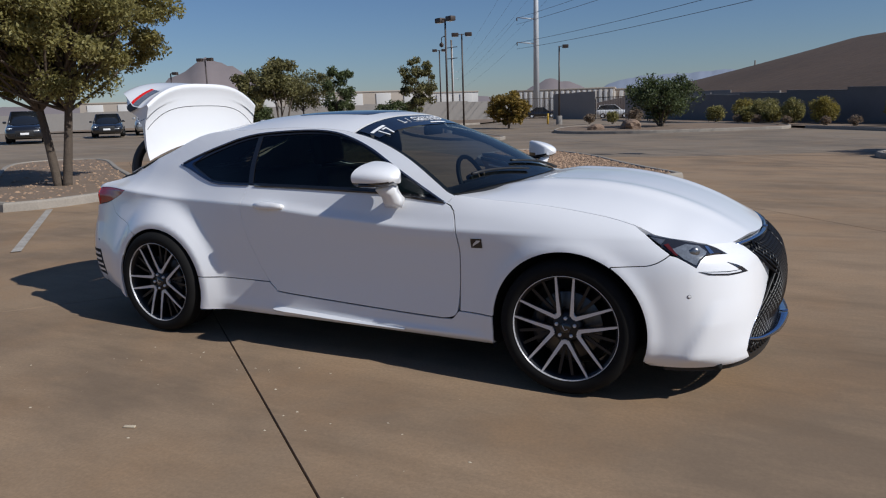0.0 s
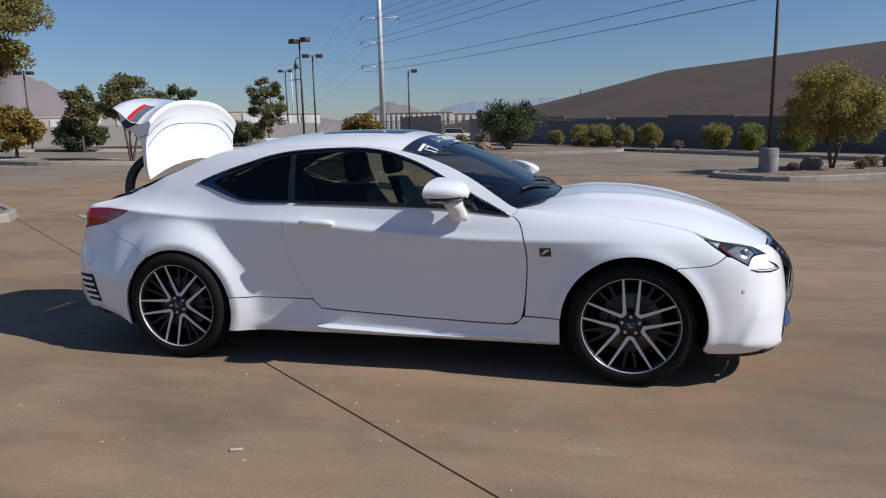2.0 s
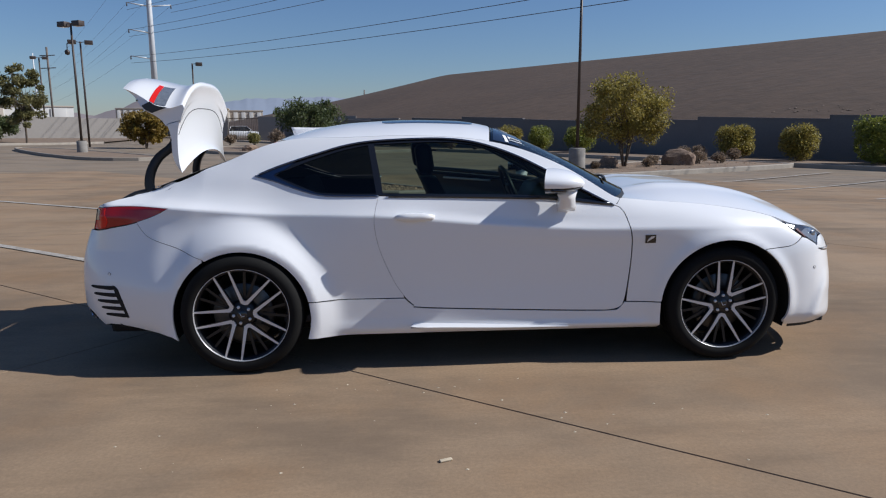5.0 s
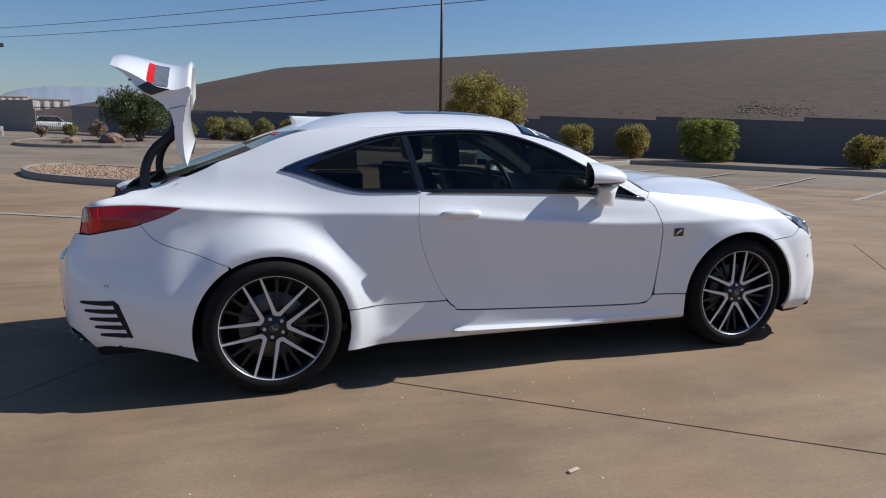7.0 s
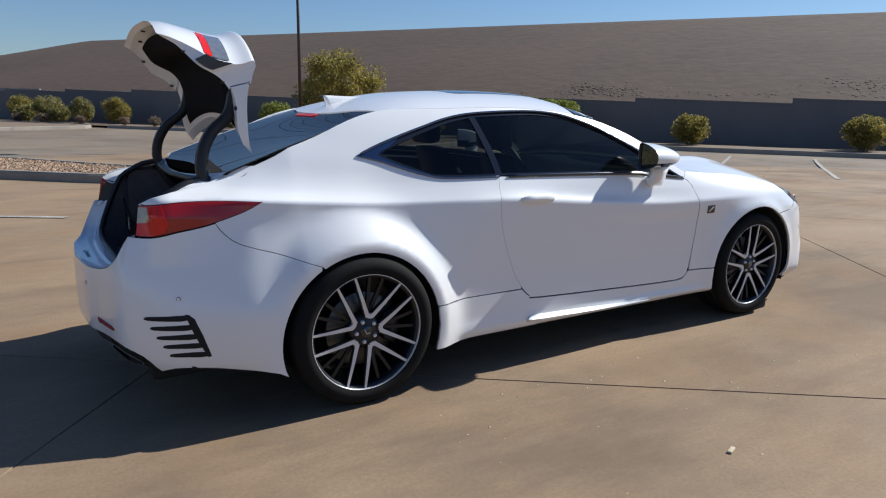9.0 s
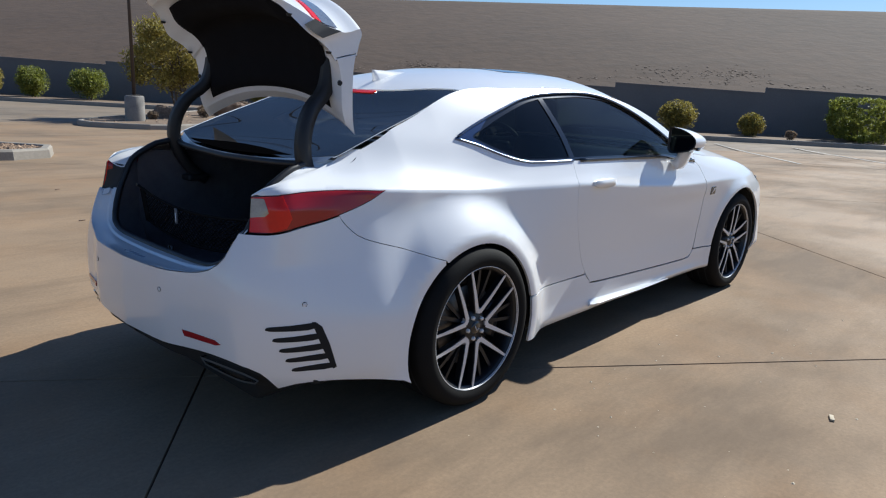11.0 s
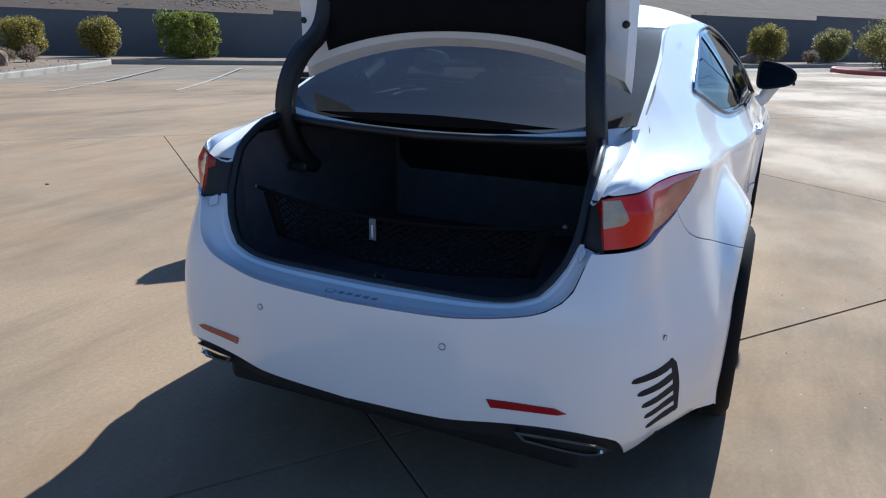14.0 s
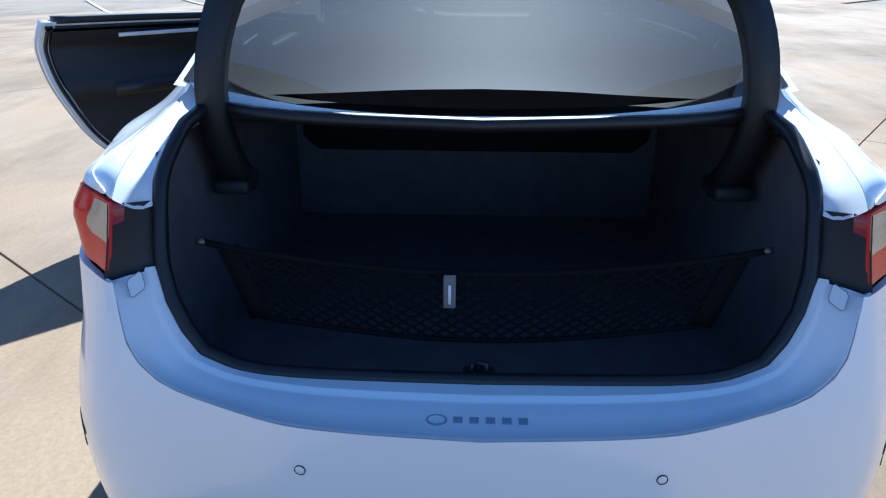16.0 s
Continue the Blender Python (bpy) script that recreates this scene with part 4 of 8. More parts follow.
# wheels: tyre, rim with five machined V spokes over darker ones, disc, caliper
def wheel(x, y, sd, width, name="wheel"):
    w = thing(name, "nineteen inch alloy wheel with low-profile tyre", "")
    w.parent = CAR
    h = width / 2
    tyre = [(0.255, -h + 0.012), (0.270, -h + 0.002), (0.295, -h - 0.002), (0.315, -h + 0.008), (0.328, -h + 0.022), (0.334, -h + 0.045), (0.3355, 0), (0.334, h - 0.045),
            (0.328, h - 0.022), (0.315, h - 0.008), (0.295, h + 0.002), (0.270, h - 0.002), (0.255, h - 0.012)]
    tp = part("tyre", lathe(tyre, 72), M["rubber"], w, "black low-profile tyre")
    for g in (-0.05, 0.0, 0.05):
        part("tread_groove", lathe([(0.3365, g - 0.005), (0.3372, g), (0.3365, g + 0.005)], 72), M["under"], tp)
    f = -h + 0.012
    rim = part("rim", lathe([(0.2575, f + 0.006), (0.2605, f - 0.002), (0.2590, f - 0.004), (0.2568, f - 0.003), (0.2550, f + 0.004), (0.238, f + 0.05), (0.234, h - 0.02), (0.250, h - 0.012)], 72), M["alloy"], w, "machined rim lip")
    part("rim_barrel", lathe([(0.2546, f + 0.004), (0.246, f + 0.010), (0.2435, f + 0.014), (0.2375, f + 0.05), (0.2335, h - 0.025)], 72), M["alloy_dark"], rim)

    def arm(a0, r0, a1, r1, w0, w1, front, deep):
        V = []
        for t, dy in ((0.0, 0.014), (0.45, 0.005), (1.0, 0.0)):
            ww = w0 + (w1 - w0) * t
            qx, qz = r0 * math.cos(a0) * (1 - t) + r1 * math.cos(a1) * t, r0 * math.sin(a0) * (1 - t) + r1 * math.sin(a1) * t
            a = math.atan2(r1 * math.sin(a1) - r0 * math.sin(a0), r1 * math.cos(a1) - r0 * math.cos(a0))
            c, s = math.cos(a), math.sin(a)
            for k in (-1, 1):
                px, pz = qx - k * ww * s, qz + k * ww * c
                V += [(px, front + dy, pz), (px + k * 0.004 * s, front + dy + deep, pz - k * 0.004 * c)]
        F = []
        for q in (0, 4):
            F += [(q, q + 2, q + 6, q + 4), (q, q + 4, q + 5, q + 1), (q + 2, q + 3, q + 7, q + 6), (q + 1, q + 5, q + 7, q + 3)]
        return np.array(V), F

    b0 = radians(54 if x > 1 else 5)
    for k in range(5):
        b = b0 + k * 2 * math.pi / 5
        for e in (-1, 1):
            part("spoke", arm(b + e * 0.135, 0.066, b + e * 0.455, 0.2555, 0.0098, 0.0050, f + 0.004, 0.028), M["alloy"], w, "bright machined spoke", smooth=False)
            part("spoke_side", arm(b + e * 0.135, 0.060, b + e * 0.455, 0.249, 0.0125, 0.0070, f + 0.008, 0.03), M["alloy_dark"], w, smooth=False)
            part("inner_spoke", arm(b + e * 0.05, 0.07, b + e * 0.14, 0.244, 0.0085, 0.007, f + 0.028, 0.022), M["alloy_dark"], w, "dark recessed spoke", smooth=False)
        c, q = math.cos(b), math.sin(b)
        root = [(r * c - w * q, f + y, r * q + w * c) for y in (0.0175, 0.034) for r, w in ((0.059, -0.010), (0.059, 0.010), (0.084, 0.012), (0.078, 0.0), (0.084, -0.012))]
        part("spoke_root", (root, [(0, 1, 2, 3, 4), (9, 8, 7, 6, 5)] + [(i, 5 + i, 5 + (i + 1) % 5, (i + 1) % 5) for i in range(5)]), M["alloy"], w, "bright machined spoke root", smooth=False)
    part("hub", lathe([(0.0, f + 0.018), (0.03, f + 0.018), (0.034, f + 0.021), (0.058, f + 0.024), (0.075, f + 0.034), (0.08, f + 0.06)], 40), M["alloy_dark"], w)
    cap = part("centre_cap", lathe([(0.0, f + 0.012), (0.022, f + 0.013), (0.028, f + 0.017), (0.029, f + 0.022)], 32), M["black_gloss"], w)
    part("cap_emblem", join(strip([(-0.012, f + 0.011, 0.012), (-0.002, f + 0.011, -0.010)], 0.0016, 0.001, (0, 1, 0)), strip([(-0.002, f + 0.011, -0.010), (0.013, f + 0.011, -0.004)], 0.0016, 0.001, (0, 1, 0))), M["alloy"], cap, "plain emblem strokes")
    for k in range(5):
        b = b0 + math.pi / 5 + k * 2 * math.pi / 5
        part("wheel_nut", moved(lathe([(0, f + 0.012), (0.007, f + 0.012), (0.009, f + 0.016), (0.009, f + 0.035)], 8), Matrix.Translation((0.047 * math.cos(b), 0, 0.047 * math.sin(b)))), M["alloy"], w)
    part("brake_disc", lathe([(0.07, f + 0.075), (0.165, f + 0.075), (0.168, f + 0.078), (0.168, f + 0.10), (0.07, f + 0.10)], 48), M["steel"], w)
    cal = arc(0, 0, 0.145, 150, 215, 12) if x > 1 else arc(0, 0, 0.14, -30, 30, 12)
    part("brake_caliper", strip([(p[0], f + 0.07, p[1]) for p in cal], 0.03, 0.03, (0, 1, 0)), M["alloy_dark"], w)
    part("wheel_well_back", lathe([(0.0, h - 0.02), (0.222, h - 0.02)], 40), M["under"], w)
    w.matrix_basis = Matrix.Translation((x, y, 0.335)) @ (Matrix.Identity(4) if sd < 0 else Matrix.Rotation(math.pi, 4, "Z"))
    return w


for sd in (-1, 1):
    wheel(0.0, sd * 0.785, sd, 0.262)
    wheel(2.735, sd * 0.792, sd, 0.238)

# mirrors
def mirror(sd, holder=None):
    root = holder
    v = np.linspace(0, 1, 14)
    # outline of the glass side: tall by the door, tapering outwards
    face = spline([(0.822, 1.07), (0.824, 1.112), (0.842, 1.131), (0.925, 1.119), (0.985, 1.094), (1.010, 1.064), (1.004, 1.030), (0.970, 1.007), (0.885, 0.988), (0.842, 0.989), (0.824, 1.012), (0.822, 1.07)], 0.012)[:-1]
    core = np.array([0.922, 1.056])
    u = range(len(face))
    V, F = [], []
    for t in v:
        # rings from the flat glass side (rear) to the rounded nose
        k = math.sqrt(max(0.0, 1 - t**2.4))
        for p in face:
            y, z = core + (p - core) * k + np.array([0.012, -0.004]) * t
            V.append((1.668 + 0.215 * t - 0.30 * (1 - t) * (p[0] - core[0]), sd * y, z - 0.008))
    n = len(u)
    for i in range(len(v) - 1):
        for j in range(n):
            F.append((i * n + j, i * n + (j + 1) % n, (i + 1) * n + (j + 1) % n, (i + 1) * n + j))
    F = [f[::-1] if sd < 0 else f for f in F]
    low_f = [f for f in F if np.mean([V[q][2] for q in f]) < 1.026]
    part("mirror_housing", (V, [f for f in F if f not in low_f]), M["paint"], root)
    part("mirror_undershell", (V, low_f), M["black_gloss"], root, "gloss black lower shell")
    ring = np.array(V[:n])
    mid = ring.mean(0)
    part("mirror_glass", (np.concatenate([mid + (ring - mid) * 0.90 + [0.012, 0, 0]]), [tuple(range(n))]), M["mirror"], root, "mirror glass", smooth=False)
    part("mirror_bezel", (np.concatenate([ring + [0.001, 0, 0], mid + (ring - mid) * 0.88 + [0.011, 0, 0]]), [(j, (j + 1) % n, n + (j + 1) % n, n + j) for j in range(n)]), M["black"], root)
    low = [(1.68 + 0.12 * t, sd * (0.922 + 0.080 * math.sqrt(max(0, 1 - t**2.2))), 1.010) for t in np.linspace(0, 1, 10)]
    part("indicator_strip", strip(low, 0.006, 0.007), M["black_gloss"], root, "dark indicator strip")
    stem = [(1.80, sd * 0.845, 0.905), (1.80, sd * 0.868, 0.925), (1.795, sd * 0.885, 0.96), (1.785, sd * 0.905, 1.005)]
    part("mirror_stem", strip(stem, [0.05, 0.045, 0.04, 0.055], [0.03, 0.028, 0.028, 0.03], (0, sd, 0.3)), M["paint"], root)


_mr = thing("wing_mirror", "white wing mirror with dark base strip", "")
_mr.parent = CAR
mirror(-1, _mr)
mirror(1, door_left)

# door handle with its cup, badge, aerial, brake light, cowl, wipers
def handle(sd, parent):
    cup = arc(0.955, 0.858, 0.10, 0, 360, 40, 0.030)[:-1]
    part("handle_cup", panel(cup, lambda s, z: skin(s, z, 0.001 - 0.016 * np.clip(1 - ((s - 0.955) / 0.10) ** 2 - ((z - 0.858) / 0.03) ** 2, 0, 1)), 0.012, 0.0, sd), M["paint"], parent)
    xs = np.linspace(0.850, 1.060, 14)
    path = [skin(np.array([x]), np.array([0.862]), 0.003 + 0.012 * (1 - ((x - 0.955) / 0.108) ** 4))[0] * [1, sd, 1] for x in xs]
    wd = 0.017 * (1 - np.abs((xs - 0.955) / 0.115) ** 4) + 0.004
    part("door_handle", strip(path, 0.009, wd), M["paint"], parent)


handle(-1, door_right)
for sd in (-1, 1):
    b = chain([(2.252, 0.745), (2.312, 0.747), (2.314, 0.700), (2.254, 0.698)])
    bd = part("wing_badge", panel(b, lifted(0.004), 0.02, 0.004, sd), M["black_gloss"], CAR, "small dark square badge")
    part("badge_stroke", panel(chain([(2.262, 0.705), (2.298, 0.728), (2.306, 0.738), (2.285, 0.737), (2.268, 0.72)]), lifted(0.0055), 0.02, 0.001, sd), M["alloy"], bd, "plain silver stroke")
_fin = []
for t in np.linspace(0, 1, 12):
    x = 0.43 - 0.225 * t
    zt = 0.052 * t**1.5
    wd = 0.026 * (1 - 0.35 * t)
    z0 = float(roof(np.array([x]), np.array([0.0]))[0, 2]) - 0.003
    _fin.append([(x, -wd, z0), (x - 0.01 * t, -wd * 0.45, z0 + zt * 0.65), (x - 0.02 * t, 0, z0 + zt + 0.002), (x - 0.01 * t, wd * 0.45, z0 + zt * 0.65), (x, wd, z0)])
_fv = [p for r in _fin for p in r]
part("aerial_fin", (_fv, [(i * 5 + j, i * 5 + j + 1, (i + 1) * 5 + j + 1, (i + 1) * 5 + j) for i in range(11) for j in range(4)] + [(55, 56, 57, 58, 59)]), M["paint"], CAR, "white shark-fin aerial")
part("high_brake_light", panel(np.array([(0.078, -0.13), (0.100, -0.13), (0.098, 0.13), (0.076, 0.13)]), lambda x, y: roof(x, y, 0.001), 0.04, 0.004), M["red_lens"], CAR, "red high brake light")
_cw = chain(spline([(2.325, 0.0), (2.31, 0.3), (2.26, 0.55), (2.165, 0.78)], 0.05), spline([(2.105, 0.78), (2.17, 0.6), (2.24, 0.3), (2.255, 0)], 0.05))
part("cowl_panel", panel(chain(_cw, (_cw * [1, -1])[::-1][1:-1]), lambda x, y: roof(x, y, -0.012), 0.05, 0.01), M["black"], CAR)
for y0, y1 in ((0.62, -0.02), (0.0, -0.55)):
    pts = [roof(np.array([2.235 - 0.10 * t - 0.04 * abs(y0 + (y1 - y0) * t)]), np.array([y0 + (y1 - y0) * t]), 0.012)[0] for t in np.linspace(0, 1, 9)]
    part("wiper", strip(pts, 0.008, 0.006), M["black"], CAR)

# windscreen sun band with its lettering
_bt = [(1.475, 0.0), (1.465, 0.3), (1.425, _rail_y(1.425) - 0.03)]
_bb = [(1.62, 0.0), (1.612, 0.3), (1.575, _rail_y(1.575) - 0.035)]
_bh = chain(spline(_bb, 0.05), spline(_bt, 0.05)[::-1])
part("sun_band", panel(chain(_bh, (_bh * [1, -1])[::-1][1:-1]), lambda x, y: roof(x, y, -0.0005), 0.05, 0.0), M["ink_band"], windscreen, "dark film band along the top of the windscreen")


def on_screen(x, y, roll=0.0):
    """A placement on the windscreen, text reading from outside in front."""
    p = roof(np.array([x]), np.array([y]), 0.002)[0]
    du = roof(np.array([x]), np.array([y + 0.02]), 0.002)[0] - p
    dv = roof(np.array([x - 0.02]), np.array([y]), 0.002)[0] - p
    a = Vector(du).normalized()
    nrm = a.cross(Vector(dv)).normalized()
    b = nrm.cross(a)
    return Matrix(((a.x, b.x, nrm.x, p[0]), (a.y, b.y, nrm.y, p[1]), (a.z, b.z, nrm.z, p[2]), (0, 0, 0, 1)))


part("band_bar", panel(np.array([(1.500, -0.585), (1.500, -0.45), (1.520, -0.45), (1.520, -0.585)]), lambda x, y: roof(x, y, 0.002), 0.05, 0.0), M["ink_white"], windscreen, "plain white bar")
lettering("17", 0.115, M["ink_white"], windscreen, on_screen(1.572, -0.515), "number_sticker")
lettering("L", 0.082, M["ink_white"], windscreen, on_screen(1.535, -0.275), "band_lettering")
lettering("/", 0.082, M["ink_white"], windscreen, on_screen(1.535, -0.205), "band_lettering")
lettering("CERTIFIED", 0.082, M["ink_white"], windscreen, on_screen(1.535, 0.035), "band_lettering")
part("band_bar", panel(np.array([(1.585, -0.02), (1.585, 0.18), (1.600, 0.18), (1.600, -0.02)]), lambda x, y: roof(x, y, 0.002), 0.05, 0.0), M["ink_white"], windscreen, "plain white bar")

# front: grille, chrome frame, splitter
_bulge = curve([(0.20, -0.03), (0.235, -0.03), (0.318, -0.015), (0.40, 0.027), (0.52, 0.045), (0.61, 0.04), (0.667, 0.02), (0.74, -0.005)])


def grille_at(s, z, lift=0.0):
    """The mesh face: recessed at its edges, full in the middle."""
    k = np.clip((np.asarray(s, float) - 3.66) / 0.30, 0, 1)
    return skin(s, z, -0.022 * (1 - k) + _bulge(z) * k + lift)


for sd in (-1, 1):
    g = chain(spline(GRILLE_EDGE, 0.03), [(3.7, 0.222), (4.29, 0.222), (4.29, 0.722), (3.95, 0.722)])
    grille = part("grille", panel(grown(g, 0.012), lambda s, z: grille_at(s, z, -0.022), 0.04, 0.0, sd), M["under"], CAR, "black mesh grille")
    for k in range(46):
        for dirn in (-1, 1):
            s0 = 3.0 + 0.036 * k
            line = np.array([(s0 + 0.62 * t * 1.0 if dirn > 0 else s0 + 0.62 * (1 - t), 0.225 + 0.495 * t) for t in np.linspace(0, 1, 20)])
            line = line[inside(grown(g, 0.002), line)]
            if len(line) > 1:
                part("grille_bar", strip(grille_at(line[:, 0], line[:, 1]) * [1, sd, 1], 0.006, 0.0045, (1, 0, 0.1)), M["grille_black"], grille)
    part("grille_frame", tube(skin(*spline(GRILLE_EDGE[5:], 0.03).T, -0.004) * [1, sd, 1], 0.006, 8), M["dark_chrome"], CAR, "thin dark grille surround")
    hx = np.array([(3.536 - 0.10 * t**2.2, 0.57 * t) for t in np.linspace(0, 1, 12)])
    top = hood(hx[:, 0], hx[:, 1], -0.016) * [1, sd, 1]
    part("grille_top_trim", strip(top + [0.004, 0, 0], np.linspace(0.018, 0.006, 12), np.linspace(0.018, 0.010, 12)), M["sky_tinted_chrome"], CAR, "chrome trim over the grille")
    lip = spline([(3.530, 0.640, 0.290), (3.585, 0.52, 0.262), (3.640, 0.32, 0.247), (3.662, 0.12, 0.243), (3.665, 0.0, 0.243)], 0.04) * [1, sd, 1]
    part("front_lip", strip(lip - [0.022, 0, -0.012], np.linspace(0.012, 0.042, len(lip)), np.linspace(0.006, 0.012, len(lip)), (-0.25, 0, 1)), M["sky_tinted_chrome"], CAR, "bright chrome lower lip")
    part("front_valance", panel(np.array([(3.2, 0.165), (4.29, 0.165), (4.29, 0.225), (3.5, 0.215), (3.2, 0.195)]), lifted(-0.02), 0.05, 0.01, sd), M["black"], CAR)

# rear valance and exhausts
for sd in (-1, 1):
    v = chain([(-1.63, 0.350), (-1.40, 0.350)], spline([(-1.25, 0.355), (-1.12, 0.361), (-1.03, 0.350), (-0.95, 0.316), (-0.885, 0.249)], 0.03), [(-0.885, 0.228), (-1.1, 0.288), (-1.63, 0.310)])
    part("rear_valance", panel(v, lifted(-0.025), 0.04, 0.01, sd), M["under"], CAR, "black rear diffuser")
    ex = chain(spline([(-1.190, 0.329), (-1.085, 0.326), (-1.005, 0.311), (-0.955, 0.280)], 0.02), spline([(-0.970, 0.263), (-1.06, 0.280), (-1.172, 0.301)], 0.02))
    tip = part("exhaust_tip", panel(ex, lifted(-0.006), 0.02, 0.06, sd, holes=[grown(ex, -0.008)]), M["chrome"], CAR, "chrome trapezoid exhaust tip")
    part("exhaust_dark", panel(grown(ex, -0.005), lifted(-0.045), 0.03, 0.0, sd), M["under"], tip)

# ---- boot opening, boot interior and lid ----
_in_half = spline([(-0.888, 0.0, 0.619), (-0.886, 0.30, 0.623), (-0.880, 0.40, 0.634), (-0.872, 0.452, 0.654), (-0.858, 0.482, 0.688), (-0.838, 0.509, 0.73), (-0.815, 0.526, 0.782), (-0.785, 0.532, 0.845),
                   (-0.752, 0.534, 0.908), (-0.70, 0.532, 0.945), (-0.64, 0.526, 0.977), (-0.585, 0.515, 0.989), (-0.545, 0.500, 0.988)], 0.03)
_out_low = np.array([(-1.63, 0.617), (-1.5, 0.617), (-1.40, 0.619), (-1.235, 0.628), (-1.145, 0.652), (-1.095, 0.700), (-1.072, 0.755), (-1.045, 0.783), (-0.99, 0.785)])
_out_low = densify(spline(_out_low, 0.03), 0.03, False)


def ruled(a, b, n, crown=0.0, rows=5, lip=0.0):
    """A band between two lines, bowed upwards by crown."""
    def even(p):
        d = np.concatenate([[0], np.cumsum(np.linalg.norm(np.diff(p, axis=0), axis=1))])
        return np.stack([np.interp(np.linspace(0, d[-1], n), d, p[:, k]) for k in range(3)], 1)
    a, b = even(np.asarray(a, float)), even(np.asarray(b, float))
    ts = np.linspace(0, 1, rows) if not lip else np.array([0, 0.03, 0.10, 0.35, 0.60, 0.66, 0.69, 0.72, 0.85, 1.0])
    rows = len(ts)
    V = np.concatenate([a + (b - a) * t + [0, 0, crown * math.sin(math.pi * t) - (lip if 0.05 < t < 0.68 else 0.0)] for t in ts])
    return V, [(r * n + i, r * n + i + 1, (r + 1) * n + i + 1, (r + 1) * n + i) for r in range(rows - 1) for i in range(n - 1)]


for sd in (-1, 1):
    mir = np.array([1, sd, 1])
    low_in = _in_half[_in_half[:, 2] < 0.80]
    part("boot_sill", ruled(skin(*_out_low.T) * mir, low_in * mir, 40, 0.004, lip=0.007), M["paint"], CAR, "white boot sill shelf")
    hi_in = np.concatenate([_in_half[(_in_half[:, 2] > 0.85)], roof(np.array([-0.50]), np.array([0.535]), -0.014)])
    _ox = np.linspace(-0.995, -0.43, 28)
    _oz = np.where(_ox < -0.485, _deck_edge(_ox), rail_z(_ox))
    _oz = np.convolve(np.pad(_oz, 2, mode="edge"), np.ones(5) / 5, "valid") - 0.0015
    outer = skin(_ox, _oz)
    _fold = np.concatenate([spline([(-0.836, 0.577, 0.905), (-0.80, 0.583, 0.925), (-0.74, 0.589, 0.942), (-0.68, 0.591, 0.957), (-0.62, 0.591, 0.970), (-0.56, 0.587, 0.985), (-0.49, 0.575, 1.006)], 0.02), roof(np.array([-0.43]), np.array([0.568]), -0.006)])
    _dv, _df = ruled(outer, _fold, 32, 0.002, rows=5)
    _dn = np.zeros_like(_dv)
    for f in _df:
        n = np.cross(_dv[f[1]] - _dv[f[0]], _dv[f[3]] - _dv[f[0]])
        for q in f:
            _dn[q] += n * np.sign(n[2])
    _dn /= np.maximum(np.linalg.norm(_dn, axis=1, keepdims=True), 1e-9)
    _al = np.concatenate([[0], np.cumsum(np.linalg.norm(np.diff(outer, axis=0), axis=1))])
    _fx = np.interp(np.linspace(0, _al[-1], 32), _al, _ox)
    _fo = np.interp(_fx, _ox, _oz)
    _sn = np.cross(skin(_fx + 0.02, _fo) - skin(_fx - 0.02, _fo), skin(_fx, _fo + 0.01) - skin(_fx, _fo - 0.02))
    _sn *= np.where(_sn[:, 1:2] < 0, -1, 1)
    _sn /= np.linalg.norm(_sn, axis=1, keepdims=True)
    _rowk = np.repeat(np.array([1.0, 0.8, 0.6, 0.45, 0.35]), 32)[:, None]
    _dn = (_dn * (1 - _rowk) + np.tile(_sn, (5, 1)) * _rowk) * mir
    _dv = _dv * mir
    part("deck_shoulder", (_dv, [f if np.cross(_dv[f[1]] - _dv[f[0]], _dv[f[3]] - _dv[f[0]])[2] > 0 else f[::-1] for f in _df], _dn / np.linalg.norm(_dn, axis=1, keepdims=True)), M["paint"], CAR)
    part("boot_gutter", ruled((_fold + [0, 0, -0.001]) * mir, hi_in * mir, 32, -0.016, rows=6), M["paint"], CAR, "white rain gutter beside the boot opening")
    mid_in = _in_half[(_in_half[:, 2] >= 0.765) & (_in_half[:, 2] <= 0.886)]
    edge = lamp_face(0.004)(np.full(8, -0.9975), np.linspace(0.772, 0.897, 8)) * mir
    plate = part("lamp_backing", ruled(edge, mid_in * mir + [0.008, 0, 0], 8, 0.0, 4), M["black"], CAR, "black plate beside the tail lamp")
    # square cap in the sill's corner, its gap showing dark
    _a, _b = skin(np.array([-1.068, -1.060, -1.078]), np.array([0.762, 0.774, 0.745])) * mir, _in_half[np.abs(_in_half[:, 2] - 0.765).argmin()] * mir
    _u, _v = (_b - _a[0]) / np.linalg.norm(_b - _a[0]), (_a[1] - _a[2]) / np.linalg.norm(_a[1] - _a[2])
    _c = _a[0] + (_b - _a[0]) * 0.40
    _w = np.cross(_u, _v) * np.sign(np.cross(_u, _v)[0]) * -1.0
    _sq = [_c + _u * p * 0.015 + _v * q * 0.015 + _w * 0.002 for p, q in ((-1, -0.7), (-0.7, -1), (0.7, -1), (1, -0.7), (1, 0.7), (0.7, 1), (-0.7, 1), (-1, 0.7))]
    cap = part("sill_cap", (_sq, [tuple(range(8))]), M["paint_in"], CAR, "small square painted cap")
    part("cap_gap", tube(_sq + _sq[:2], 0.0008, 5, False), M["emboss"], cap)
_top_edge = spline([(-0.545, 0.500, 0.988), (-0.582, 0.35, 0.978), (-0.600, 0.0, 0.970)], 0.04)
_loop = np.concatenate([_in_half, _top_edge[1:]])
_loop = np.concatenate([_loop, (_loop * [1, -1, 1])[::-1][1:-1]])
